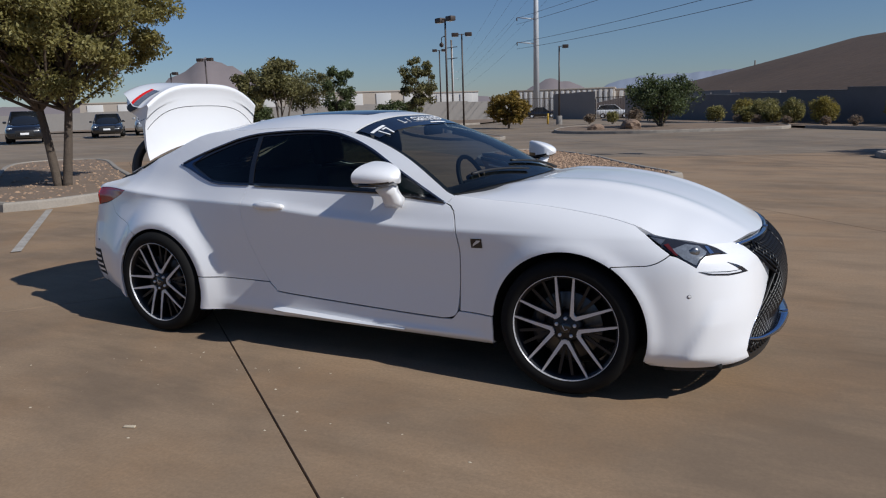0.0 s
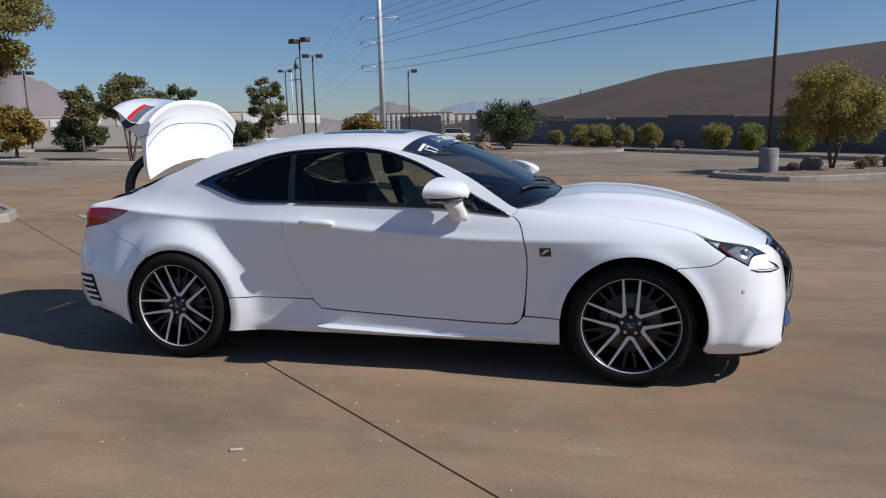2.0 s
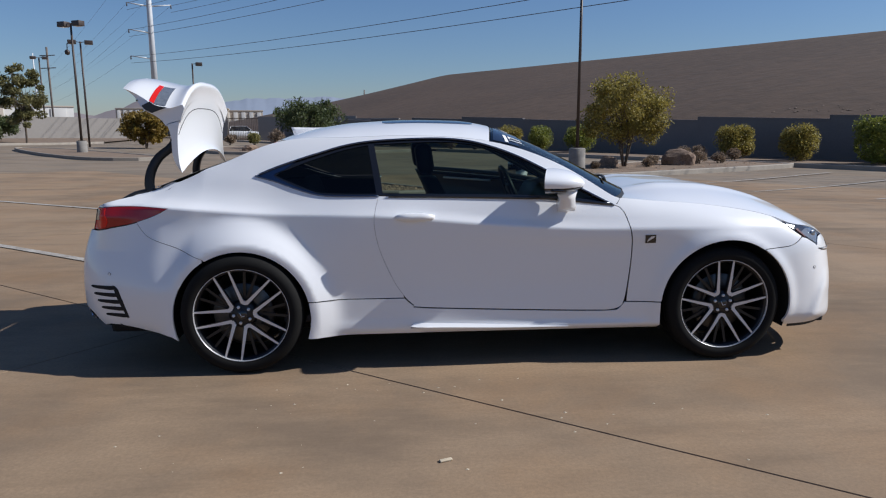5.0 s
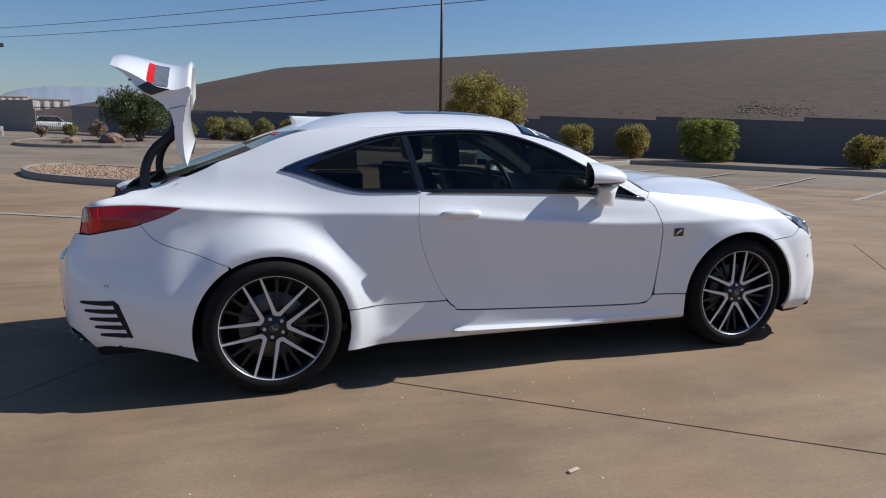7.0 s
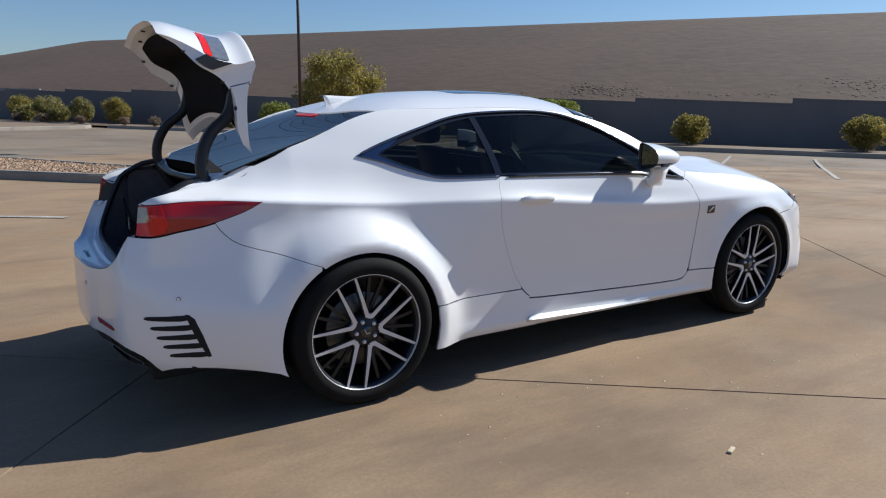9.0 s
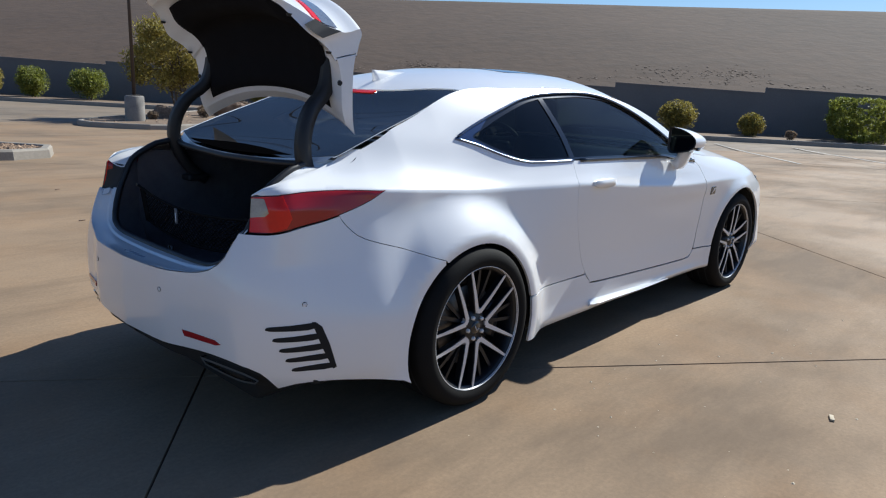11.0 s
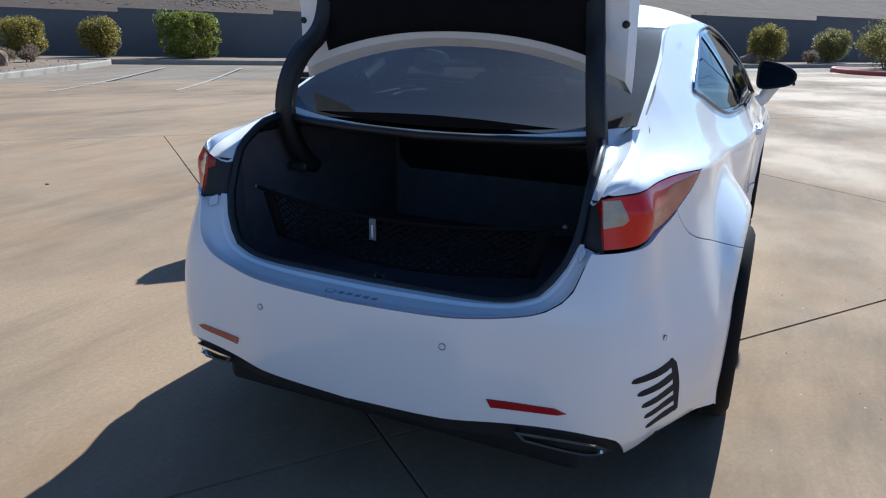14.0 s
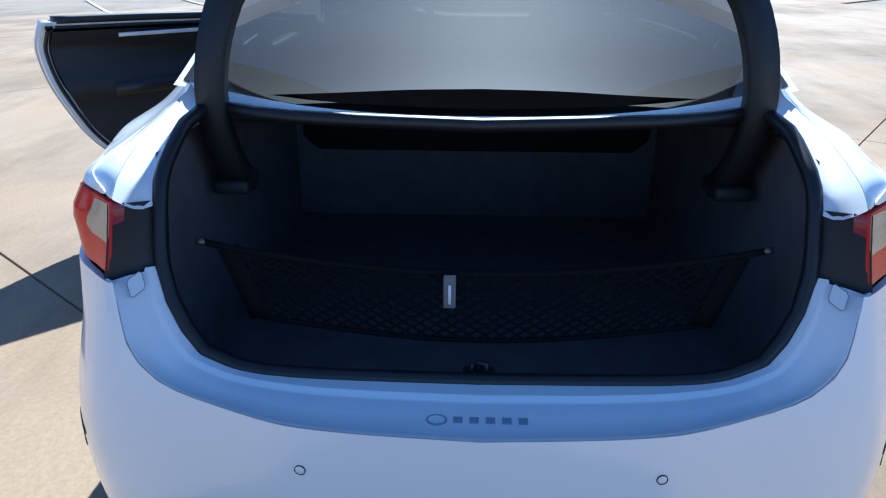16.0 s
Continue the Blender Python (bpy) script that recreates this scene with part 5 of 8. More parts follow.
part("boot_seal", tube(np.concatenate([_loop, _loop[:2]]), 0.013, 8, False), M["seal"], CAR, "black rubber boot seal")
# painted gutter bridging glass and opening
_gl = np.array([roof(np.array([x]), np.array([y]), -0.004)[0] for x, y in spline([(-0.480, 0.575), (-0.568, 0.3), (-0.588, 0.0), (-0.568, -0.3), (-0.480, -0.575)], 0.05)])
_te = np.concatenate([_top_edge, (_top_edge * [1, -1, 1])[::-1][1:]])
# strip added to block sun leaking through the rear glass onto the sill
_low = np.stack([np.full(len(_te), -0.50), _te[:, 1] * 1.06, np.full(len(_te), 0.950)], 1)
part("boot_header", ruled(_te + [0.004, 0, -0.004], _low, 30, 0.0), M["carpet"], CAR)
part("boot_gutter", ruled(_gl, _te + [0, 0, -0.004], 30, -0.006), M["paint"], CAR)


def tub(x0, x1, y0, z0, z1):
    V = [(x0, -y0, z0), (x1, -y0, z0), (x1, y0, z0), (x0, y0, z0), (x0 + 0.16, -y0, z1), (x1, -y0, z1), (x1, y0, z1), (x0 + 0.16, y0, z1)]
    return V, [(0, 1, 2, 3), (1, 5, 6, 2), (0, 4, 5, 1), (3, 2, 6, 7)]


part("boot_lining", join(tub(-0.86, 0.28, 0.56, 0.46, 0.94), ([(-0.54, -0.56, 0.955), (0.30, -0.56, 0.975), (0.30, 0.56, 0.975), (-0.54, 0.56, 0.955)], [(0, 1, 2, 3)])), M["carpet"], CAR, "black carpeted boot lining", smooth=False)
for sd in (-1, 1):
    mir = np.array([1, sd, 1])
    a = _in_half[_in_half[:, 0] < -0.7]
    b = np.stack([np.full(len(a), -0.72), np.clip(a[:, 1] * 1.0, 0, 0.60), np.clip(a[:, 2] - 0.14, 0.47, 0.97)], 1)
    b[:, 1] = np.where(a[:, 2] > 0.66, 0.558, a[:, 1])
    b[:, 2] = np.where(a[:, 2] > 0.66, a[:, 2] - 0.04, 0.47)
    part("boot_side_trim", ruled(a * mir, b * mir, 30, 0.0, 4), M["carpet"], CAR)
_em = part("sill_emblem", moved(lathe([(0.0125, 0.0), (0.0125, 0.0016), (0.0100, 0.0016), (0.0100, 0.0)], 24, "z"), Matrix.Translation((-0.985, 0.066, 0.6135)) @ Matrix.Scale(1.3, 4, (0, 1, 0))), M["emboss"], CAR, "plain grey ring and bars on the sill")
for k in range(5):
    part("emblem_bar", block(0.014, 0.014, 0.0016, 0.0004, (-0.985, 0.034 - 0.0245 * k, 0.6143)), M["emboss"], _em)
part("scuff_plate", sheet(lambda u, v: np.stack([-0.873 + 0.10 * v, u, 0.600 - 0.05 * v - 0.05 * v**2 + 0.06 * np.clip(np.abs(u) - 0.36, 0, 1) ** 1.5], -1), np.linspace(-0.43, 0.43, 24), np.linspace(0, 1, 6)), M["scuff"], CAR, "dark plastic scuff plate")
_latch = part("boot_striker", join(block(0.05, 0.055, 0.012, 0.004, (-0.835, 0.0, 0.585)), block(0.012, 0.014, 0.035, 0.004, (-0.84, 0.0, 0.592))), M["black"], CAR, "dark striker latch")
part("striker_bar", tube([(-0.846, -0.013, 0.597), (-0.846, -0.013, 0.625), (-0.846, 0.013, 0.625), (-0.846, 0.013, 0.597)], 0.004, 6), M["steel"], _latch)

# cargo net with its tag: hangs across the boot behind the sill
net = thing("cargo_net", "black elastic cargo net stretched across the boot with a grey tag", "net")


def net_at(u, v):
    """u from one hook to the other, v from the top cord down."""
    y = 0.435 * (2 * u - 1)
    half = 1 - 0.10 * v
    sag = 0.030 * (1 - (2 * u - 1) ** 2)
    return np.array([-0.755 - 0.025 * math.sin(math.pi * u) * (1 - 0.3 * v), y * half, 0.790 - sag * (1 - v) - (0.135 + 0.03 * math.sin(math.pi * u)) * v])


_cords = []
for k in range(-12, 36):
    for d in (-1, 1):
        pts = []
        for t in np.linspace(0, 1, 9):
            u = k / 28 + d * 0.26 * t + (0.26 if d < 0 else 0)
            if 0 <= u <= 1:
                pts.append(net_at(u, t))
        if len(pts) > 1:
            _cords.append(tube(pts, 0.0024, 4, False))
part("net_mesh", join(*_cords), M["net"], net)
part("top_cord", tube([(-0.755, -0.480, 0.800)] + [net_at(u, 0) for u in np.linspace(0, 1, 16)] + [(-0.755, 0.480, 0.800)], 0.0055, 6), M["net"], net)
part("bottom_cord", tube([net_at(u, 1) for u in np.linspace(0, 1, 12)], 0.005, 6), M["net"], net)
for sd in (0, 1):
    part("side_band", strip([net_at(sd, v) for v in np.linspace(0, 1, 6)], 0.018, 0.003, (1, 0, 0)), M["net"], net)
    part("net_hook", moved(lathe([(0, -0.007), (0.007, -0.007), (0.007, 0.005), (0.004, 0.008), (0, 0.008)], 12), Matrix.Translation((-0.755, 0.480 * (2 * sd - 1), 0.800))), M["steel"], net)
_tg = part("tag", moved(block(0.004, 0.021, 0.062, 0.0015), Matrix.Translation((-0.792, 0.052, 0.700))), M["white_tag"], net, "grey woven tag")
part("tag_bar", moved(block(0.0008, 0.005, 0.036, 0), Matrix.Translation((-0.7945, 0.052, 0.708))), M["ink_white"], _tg, "plain light bar")

# lid, built closed and swung up about its hinge line
LID = thing("boot_lid", "open white boot lid with black lining", "")
LID.parent = CAR
_lid_p = spline([(-0.475, 1.030), (-0.55, 1.012), (-0.68, 0.996), (-0.82, 0.988), (-0.93, 0.997), (-0.993, 1.014), (-1.010, 1.004), (-0.995, 0.968), (-0.984, 0.93), (-0.986, 0.86), (-0.996, 0.795),
                 (-1.006, 0.73), (-1.010, 0.68), (-1.004, 0.640)], 0.018)
_n = len(_lid_p)
_t = np.linspace(0, 1, _n)
_lid_w = pchip([0, 0.12, 0.45, 0.56, 0.64, 0.78, 0.86, 0.94, 1.0], [0.542, 0.545, 0.540, 0.536, 0.536, 0.530, 0.496, 0.460, 0.425], _t)


_lid_in = curve([(0.0, (-0.490, 0.998)), (0.15, (-0.60, 0.966)), (0.35, (-0.765, 0.945)), (0.48, (-0.855, 0.918)), (0.58, (-0.905, 0.878)), (0.66, (-0.927, 0.842)),
                 (0.75, (-0.942, 0.80)), (0.85, (-0.967, 0.745)), (0.93, (-0.987, 0.70)), (1.0, (-0.990, 0.655))])


def lid_surface(t, w, sink=0.0):
    """t along the profile from the hinge edge to the lower edge, w from -1 to 1 across; sink: below the skin."""
    i = np.clip(t, 0, 1) * (_n - 1)
    x, z = np.interp(i, np.arange(_n), _lid_p[:, 0]), np.interp(i, np.arange(_n), _lid_p[:, 1])
    e = 0.6
    dx = np.interp(i + e, np.arange(_n), _lid_p[:, 0]) - np.interp(i - e, np.arange(_n), _lid_p[:, 0])
    dz = np.interp(i + e, np.arange(_n), _lid_p[:, 1]) - np.interp(i - e, np.arange(_n), _lid_p[:, 1])
    ln = np.maximum(np.hypot(dx, dz), 1e-9)
    hw = np.interp(i, np.arange(_n), _lid_w)
    back = np.clip((-0.475 - x) / 0.50, 0, 1)
    back = np.where(t > 0.5, 1.0, back)
    if np.max(sink) > 0:
        q = _lid_in(t)
        dx, dz, ln = q[..., 1] - z, x - q[..., 0], 0.034
    y = w * hw
    bow = 0.122 * (np.abs(y) / 0.5) ** 3.0
    x = x + bow * back - (0.118 * (1 - np.abs(w) ** 2.2) * np.clip(1 - t / 0.40, 0, 1) ** 1.2)
    z = z - 0.02 * (np.abs(y) / 0.5) ** 2.4 * (1 - back)
    return np.stack([x - dz / ln * sink, y, z + dx / ln * sink], -1)


_ts, _ws = np.linspace(0, 1, 70), np.linspace(-1, 1, 37)
_o, _of = sheet(lambda t, w: lid_surface(t, w, 0.0), _ts, _ws)
part("lid_skin", (_o, [f[::-1] for f in _of]), M["paint"], LID)
part("lid_seam", tube([lid_surface(np.array([0.43 - 0.10 * abs(w) ** 6]), np.array([w]), -0.0005)[0] for w in np.linspace(-0.97, 0.97, 40)], 0.0022, 5), M["under"], LID, "dark seam below the spoiler lip")
_sink = lambda t, w: lid_surface(t, w, 0.034)
_i, _if = sheet(_sink, np.linspace(0.02, 0.985, 60), np.linspace(-0.97, 0.97, 30))
part("lid_inner_frame", (_i, _if), M["paint_in"], LID, "white painted inner frame")
_rim = [lid_surface(np.array([t]), np.array([w]))[0] for t, w in [(t, -1) for t in _ts] + [(1, w) for w in _ws[1:]] + [(t, 1) for t in _ts[::-1][1:]] + [(0, w) for w in _ws[::-1][1:]]]
_rin = [lid_surface(np.array([np.clip(t, 0.02, 0.985)]), np.array([w * 0.97]), 0.034)[0] for t, w in [(t, -1) for t in _ts] + [(1, w) for w in _ws[1:]] + [(t, 1) for t in _ts[::-1][1:]] + [(0, w) for w in _ws[::-1][1:]]]
_k = len(_rim)
part("lid_edge", (_rim + _rin, [(i, (i + 1) % _k, _k + (i + 1) % _k, _k + i) for i in range(_k)]), M["paint_in"], LID)
_l, _lf = sheet(lambda t, w: lid_surface(t, w * (0.84 - 0.03 * np.abs(w)), 0.036 + 0.016 * np.clip((1 - np.abs(w)) / 0.14, 0, 1) ** 0.7 * np.clip((t - 0.06) / 0.05, 0, 1) * (1 - 0.85 * np.exp(-(((t - 0.56) / 0.10) ** 2)))), np.linspace(0.065, 0.885, 50), np.concatenate([np.linspace(-1, -0.84, 7), np.linspace(-0.75, 0.75, 15), np.linspace(0.84, 1, 7)]))
part("lid_lining", (_l, _lf), M["felt"], LID, "black felt lid lining")
for sd in (-1, 1):
    o, f = sheet(lambda t, w: lid_surface(t, w, -0.004), np.linspace(0.798, 0.828, 8), np.linspace(0.985, 0.62, 10) * sd)
    lp = part("lid_lamp", (o, f), M["red_lens"], LID, "red lamp segment on the lid")
    o, f = sheet(lambda t, w: lid_surface(t, w, -0.0045), np.linspace(0.735, 0.797, 12), np.linspace(0.985, 0.62, 10) * sd)
    part("lid_lamp_cell", (o, f), M["lamp_smoke"], LID, "clear lamp cell on the lid")
    cover = sheet(lambda t, k: lid_surface(t, np.full_like(t, 1.006 * sd), k), np.linspace(0.735, 0.830, 12), np.linspace(-0.004, 0.024, 3))
    part("lamp_cover", cover, M["black"], LID, "black plastic lamp cover")
    for t, w in ((0.30, 0.955), (0.55, 0.955), (0.86, 0.95), (0.93, 0.70), (0.96, 0.3)):
        p = lid_surface(np.array([t]), np.array([w * sd]), 0.036)[0]
        part("rubber_buffer", moved(lathe([(0, 0.004), (0.009, 0.004), (0.011, -0.004)], 12, "z"), Matrix.Translation(p) @ Matrix.Rotation(radians(90 if t > 0.5 else 180), 4, "Y")), M["black"], LID)
LID.matrix_basis = Matrix.Translation((-0.38, 0, 1.0)) @ Matrix.Rotation(radians(94), 4, "Y") @ Matrix.Translation((0.38, 0, -1.0))
for sd in (-1, 1):
    arm = spline([(x, sd * y, z) for x, y, z in ((-0.42, 0.505, 0.80), (-0.50, 0.503, 0.865), (-0.565, 0.50, 0.985), (-0.562, 0.488, 1.09), (-0.515, 0.468, 1.18), (-0.440, 0.446, 1.245), (-0.408, 0.435, 1.33), (-0.395, 0.432, 1.47))], 0.03)
    part("hinge_arm", strip(arm, 0.021, 0.024, (0, 1, 0)), M["black"], CAR, "black gooseneck hinge arm")
    part("hinge_pocket", moved(block(0.10, 0.075, 0.03, 0.01), Matrix.Translation((-0.47, sd * 0.505, 0.80))), M["black"], CAR)

# ---- cabin ----
def seat(y, name="front_seat"):
    st = thing(name, "black leather bucket seat", "")
    st.parent = CAR
    cush = sheet(lambda u, v: np.stack([1.30 + 0.50 * u, y + 0.25 * v, 0.50 + 0.05 * np.abs(v) ** 3 + 0.03 * u - 0.10 * np.clip(np.abs(v) - 0.85, 0, 1) / 0.15 - 0.12 * np.clip(u - 0.85, 0, 1) / 0.15], -1), np.linspace(0, 1, 12), np.linspace(-1, 1, 16))
    part("cushion", join(cush, block(0.50, 0.48, 0.18, 0.04, (1.55, y, 0.30))), M["leather"], st)

    def back(u, v):
        w = 0.25 * (1 - 0.35 * u**3)
        front = 0.055 * np.abs(v) ** 2.5 * (1 - 0.6 * u)
        return np.stack([1.30 - 0.20 * u + 0.02 * np.sin(3 * u) + front, y + w * v, 0.50 + 0.55 * u - 0.05 * np.abs(v) ** 4 * u], -1)
    f = sheet(back, np.linspace(0, 1, 14), np.linspace(-1, 1, 14))
    b = sheet(lambda u, v: back(u, v) - np.stack([0.10 + 0 * u - 0.04 * np.abs(v) ** 2, 0 * u, 0 * u], -1), np.linspace(0, 1, 14), np.linspace(-1, 1, 14))
    n, m = 14, 14
    ring = [j for j in range(m)] + [i * m + m - 1 for i in range(1, n)] + [(n - 1) * m + j for j in range(m - 2, -1, -1)] + [i * m for i in range(n - 2, 0, -1)]
    k = n * m
    V = np.concatenate([f[0], b[0]])
    F = list(f[1]) + [tuple(q + k for q in t[::-1]) for t in b[1]] + [(ring[i], ring[(i + 1) % len(ring)], k + ring[(i + 1) % len(ring)], k + ring[i]) for i in range(len(ring))]
    part("backrest", (V, F), M["leather"], st)
    part("headrest", moved(block(0.10, 0.25, 0.18, 0.045, seg=3), Matrix.Translation((1.045, y, 1.07)) @ Matrix.Rotation(radians(-8), 4, "Y")), M["leather"], st)


seat(-0.37)
seat(0.37)
part("rear_bench", join(block(0.45, 1.05, 0.20, 0.06, (0.62, 0, 0.42)), moved(block(0.14, 1.10, 0.48, 0.06), pose(0.40, 0, 0.55, 0, -20, 0))), M["leather"], CAR, "black leather rear bench")
part("parcel_shelf", block(0.62, 1.06, 0.02, 0.008, (-0.04, 0, 0.93)), M["carpet"], CAR)
part("cabin_floor", join(block(1.9, 1.45, 0.05, 0.01, (1.15, 0, 0.24)), block(0.04, 1.5, 0.65, 0.01, (2.22, 0, 0.27)), block(1.5, 0.20, 0.26, 0.05, (1.3, 0, 0.27))), M["carpet"], CAR)
part("door_card", block(1.25, 0.04, 0.62, 0.015, (1.45, -0.80, 0.30)), M["leather"], door_right, "black leather door card")
for sd in (-1, 1):
    part("rear_side_trim", block(0.75, 0.06, 0.68, 0.02, (0.38, sd * 0.66, 0.30)), M["leather"], CAR)
part("dashboard", sheet(lambda u, v: np.stack([2.22 - 0.45 * u, 0.76 * v, 0.925 + 0.02 * np.sin(math.pi * u) - 0.35 * np.clip(u - 0.75, 0, 1) / 0.25 * 0.6 + 0.03 * np.exp(-(((v - 0.48) / 0.2) ** 2))], -1), np.linspace(0, 1, 14), np.linspace(-1, 1, 20)), M["leather"], CAR, "black dashboard")
part("headlining", sheet(lambda x, y: roof(x, y, -0.03), np.linspace(0.16, 1.40, 14), np.linspace(-0.53, 0.53, 12)), M["carpet"], CAR)
wheel_rim = part("steering_wheel", moved(lathe([(0.185 + 0.016 * math.cos(a), 0.016 * math.sin(a)) for a in np.linspace(0, 2 * math.pi, 10)], 32, "x"), pose(1.70, 0.37, 0.885, 0, -22, 0)), M["leather"], CAR, "black leather steering wheel")
part("wheel_spokes", moved(join(block(0.03, 0.34, 0.045, 0.01, (0, 0, -0.02)), block(0.03, 0.05, 0.17, 0.01, (0, 0, -0.17)), block(0.05, 0.13, 0.12, 0.02, (0, 0, -0.06))), pose(1.71, 0.37, 0.885, 0, -22, 0)), M["black"], wheel_rim)
part("rear_view_mirror", moved(block(0.03, 0.22, 0.06, 0.015), pose(1.60, 0, 1.225)), M["black"], CAR)
for sd in (-1, 1):
    part("pillar_trim", strip([(x, sd * (float(_rail_y(x)) - 0.03), float(rail_z(x)) - 0.03) for x in np.linspace(2.10, 1.45, 10)], 0.02, 0.02), M["carpet"], CAR)

# driver's door, standing open
HINGE = Vector((2.15, 0.86, 0))
part("door_skin", panel(grown(DOOR, -_G), skin, 0.04, 0.02, 1), M["paint"], door_left)
part("door_shell", panel(grown(DOOR, -_G - 0.004), lambda s, z: skin(s, z, -0.075), 0.05, 0.0, 1), M["paint_in"], door_left, "white painted door shell")
_din = grown(DOOR, -0.045)
part("door_card", panel(_din, lambda s, z: skin(s, z, -0.10 - 0.03 * np.exp(-(((z - 0.68) / 0.07) ** 2))), 0.03, -0.03, 1), M["leather"], door_left, "black leather door card")
part("armrest", strip([(x, 0.755, 0.665 + 0.02 * (x - 1.2)) for x in np.linspace(1.0, 1.85, 8)], 0.035, 0.03), M["leather"], door_left)
part("door_pull", strip([skin(np.array([x]), np.array([0.90]), -0.125)[0] for x in np.linspace(1.05, 1.6, 8)], 0.006, 0.008), M["alloy"], door_left, "metal trim strip")
_rim_d = densify(grown(DOOR, -_G - 0.004), 0.05)
_a, _b = skin(*_rim_d.T, -0.004), skin(*_rim_d.T, -0.075)
_k = len(_a)
part("door_edge", (np.concatenate([_a, _b]), [(i, (i + 1) % _k, _k + (i + 1) % _k, _k + i) for i in range(_k)]), M["paint_in"], door_left)
part("door_seal", tube(skin(*densify(grown(DOOR, -0.03), 0.05).T, -0.082), 0.008, 6, False), M["seal"], door_left)
part("door_top_trim", strip(skin(*densify(_door_top, 0.06, False).T, -0.03), 0.045, 0.014), M["black"], door_left)
_lt = skin(np.array([0.775]), np.array([0.70]), -0.05)[0]
part("door_latch", moved(block(0.012, 0.03, 0.07, 0.004), Matrix.Translation(_lt)), M["steel"], door_left)
handle(1, door_left)
door_left.matrix_basis = Matrix.Translation(HINGE) @ Matrix.Rotation(radians(-48), 4, "Z") @ Matrix.Translation(-HINGE)
door_left["label"] = "open white driver's door with black lining"

# ---- ground ----
def _step(a, b, x):
    k = np.clip((np.asarray(x, float) - a) / (b - a), 0, 1)
    return k * k * (3 - 2 * k)


def level(x, y):
    """The lie of the lot: flat round the car, falling a little towards the far wall, rising to the far west."""
    x, y = np.asarray(x, float), np.asarray(y, float)
    return -0.33 * _step(5, 20, 0.55 * x + 0.83 * y) + 0.5 * _step(-8, -45, x) * _step(220, 120, np.hypot(x, y))


def concrete(name, base, dark, scale=0.35):
    m = bpy.data.materials.new(name)
    m.use_nodes = True
    nt, n = m.node_tree, m.node_tree.nodes
    b = n["Principled BSDF"]
    geo = n.new("ShaderNodeNewGeometry")

    def tex(sc, det, rough, stretch=None, turn=0.0):
        t = n.new("ShaderNodeTexNoise")
        t.inputs["Scale"].default_value, t.inputs["Detail"].default_value, t.inputs["Roughness"].default_value = sc, det, rough
        mp = n.new("ShaderNodeMapping")
        if stretch:
            mp.inputs["Scale"].default_value = stretch
        mp.inputs["Rotation"].default_value = (0, 0, turn)
        nt.links.new(geo.outputs["Position"], mp.inputs[0])
        nt.links.new(mp.outputs[0], t.inputs["Vector"])
        return t.outputs[0]

    def spread(sock, lo, hi):
        r = n.new("ShaderNodeMapRange")
        r.inputs[1].default_value, r.inputs[2].default_value = lo, hi
        nt.links.new(sock, r.inputs[0])
        return r.outputs[0]

    def blend(fac, a, c, mode="MIX"):
        mx = n.new("ShaderNodeMix")
        mx.data_type, mx.blend_type = "RGBA", mode
        if isinstance(fac, float):
            mx.inputs[0].default_value = fac
        else:
            nt.links.new(fac, mx.inputs[0])
        for k, v in ((6, a), (7, c)):
            if isinstance(v, tuple):
                mx.inputs[k].default_value = (*v, 1)
            else:
                nt.links.new(v, mx.inputs[k])
        return mx.outputs[2]

    blot = spread(tex(scale, 8, 0.62), 0.43, 0.61)
    warm = spread(tex(scale * 2.6, 6, 0.6), 0.45, 0.7)
    swirl = spread(tex(0.8, 8, 0.7, (0.6, 1.8, 1), 0.9), 0.46, 0.72)
    tyre = spread(tex(0.7, 7, 0.7, (0.45, 2.6, 1), -0.55), 0.52, 0.70)
    grain = tex(55, 5, 0.7)
    c = blend(blot, base, dark)
    rust = n.new("ShaderNodeMath"); rust.operation = "MULTIPLY"; rust.inputs[1].default_value = 0.40
    nt.links.new(warm, rust.inputs[0])
    c = blend(rust.outputs[0], c, (base[0] * 1.15, base[1] * 0.92, base[2] * 0.66))
    sw = n.new("ShaderNodeMath"); sw.operation = "MULTIPLY"; sw.inputs[1].default_value = 0.5
    nt.links.new(swirl, sw.inputs[0])
    c = blend(sw.outputs[0], c, tuple(v * 1.45 for v in base))
    ty = n.new("ShaderNodeMath"); ty.operation = "MULTIPLY"; ty.inputs[1].default_value = 0.4
    nt.links.new(tyre, ty.inputs[0])
    c = blend(ty.outputs[0], c, tuple(v * 0.45 for v in dark))
    g2 = spread(grain, 0.3, 0.75)
    gm = n.new("ShaderNodeMath"); gm.operation = "MULTIPLY"; gm.inputs[1].default_value = 0.5
    nt.links.new(g2, gm.inputs[0])
    c = blend(gm.outputs[0], c, tuple(v * 0.72 for v in dark))
    nt.links.new(c, b.inputs["Base Color"])
    rr = n.new("ShaderNodeMapRange")
    rr.inputs[3].default_value, rr.inputs[4].default_value = 0.74, 0.92
    nt.links.new(blot, rr.inputs[0])
    nt.links.new(rr.outputs[0], b.inputs["Roughness"])
    b.inputs["Specular IOR Level"].default_value = 0.25
    bp = n.new("ShaderNodeBump")
    bp.inputs["Strength"].default_value, bp.inputs["Distance"].default_value = 0.25, 0.004
    nt.links.new(grain, bp.inputs["Height"])
    nt.links.new(bp.outputs[0], b.inputs["Normal"])
    return m


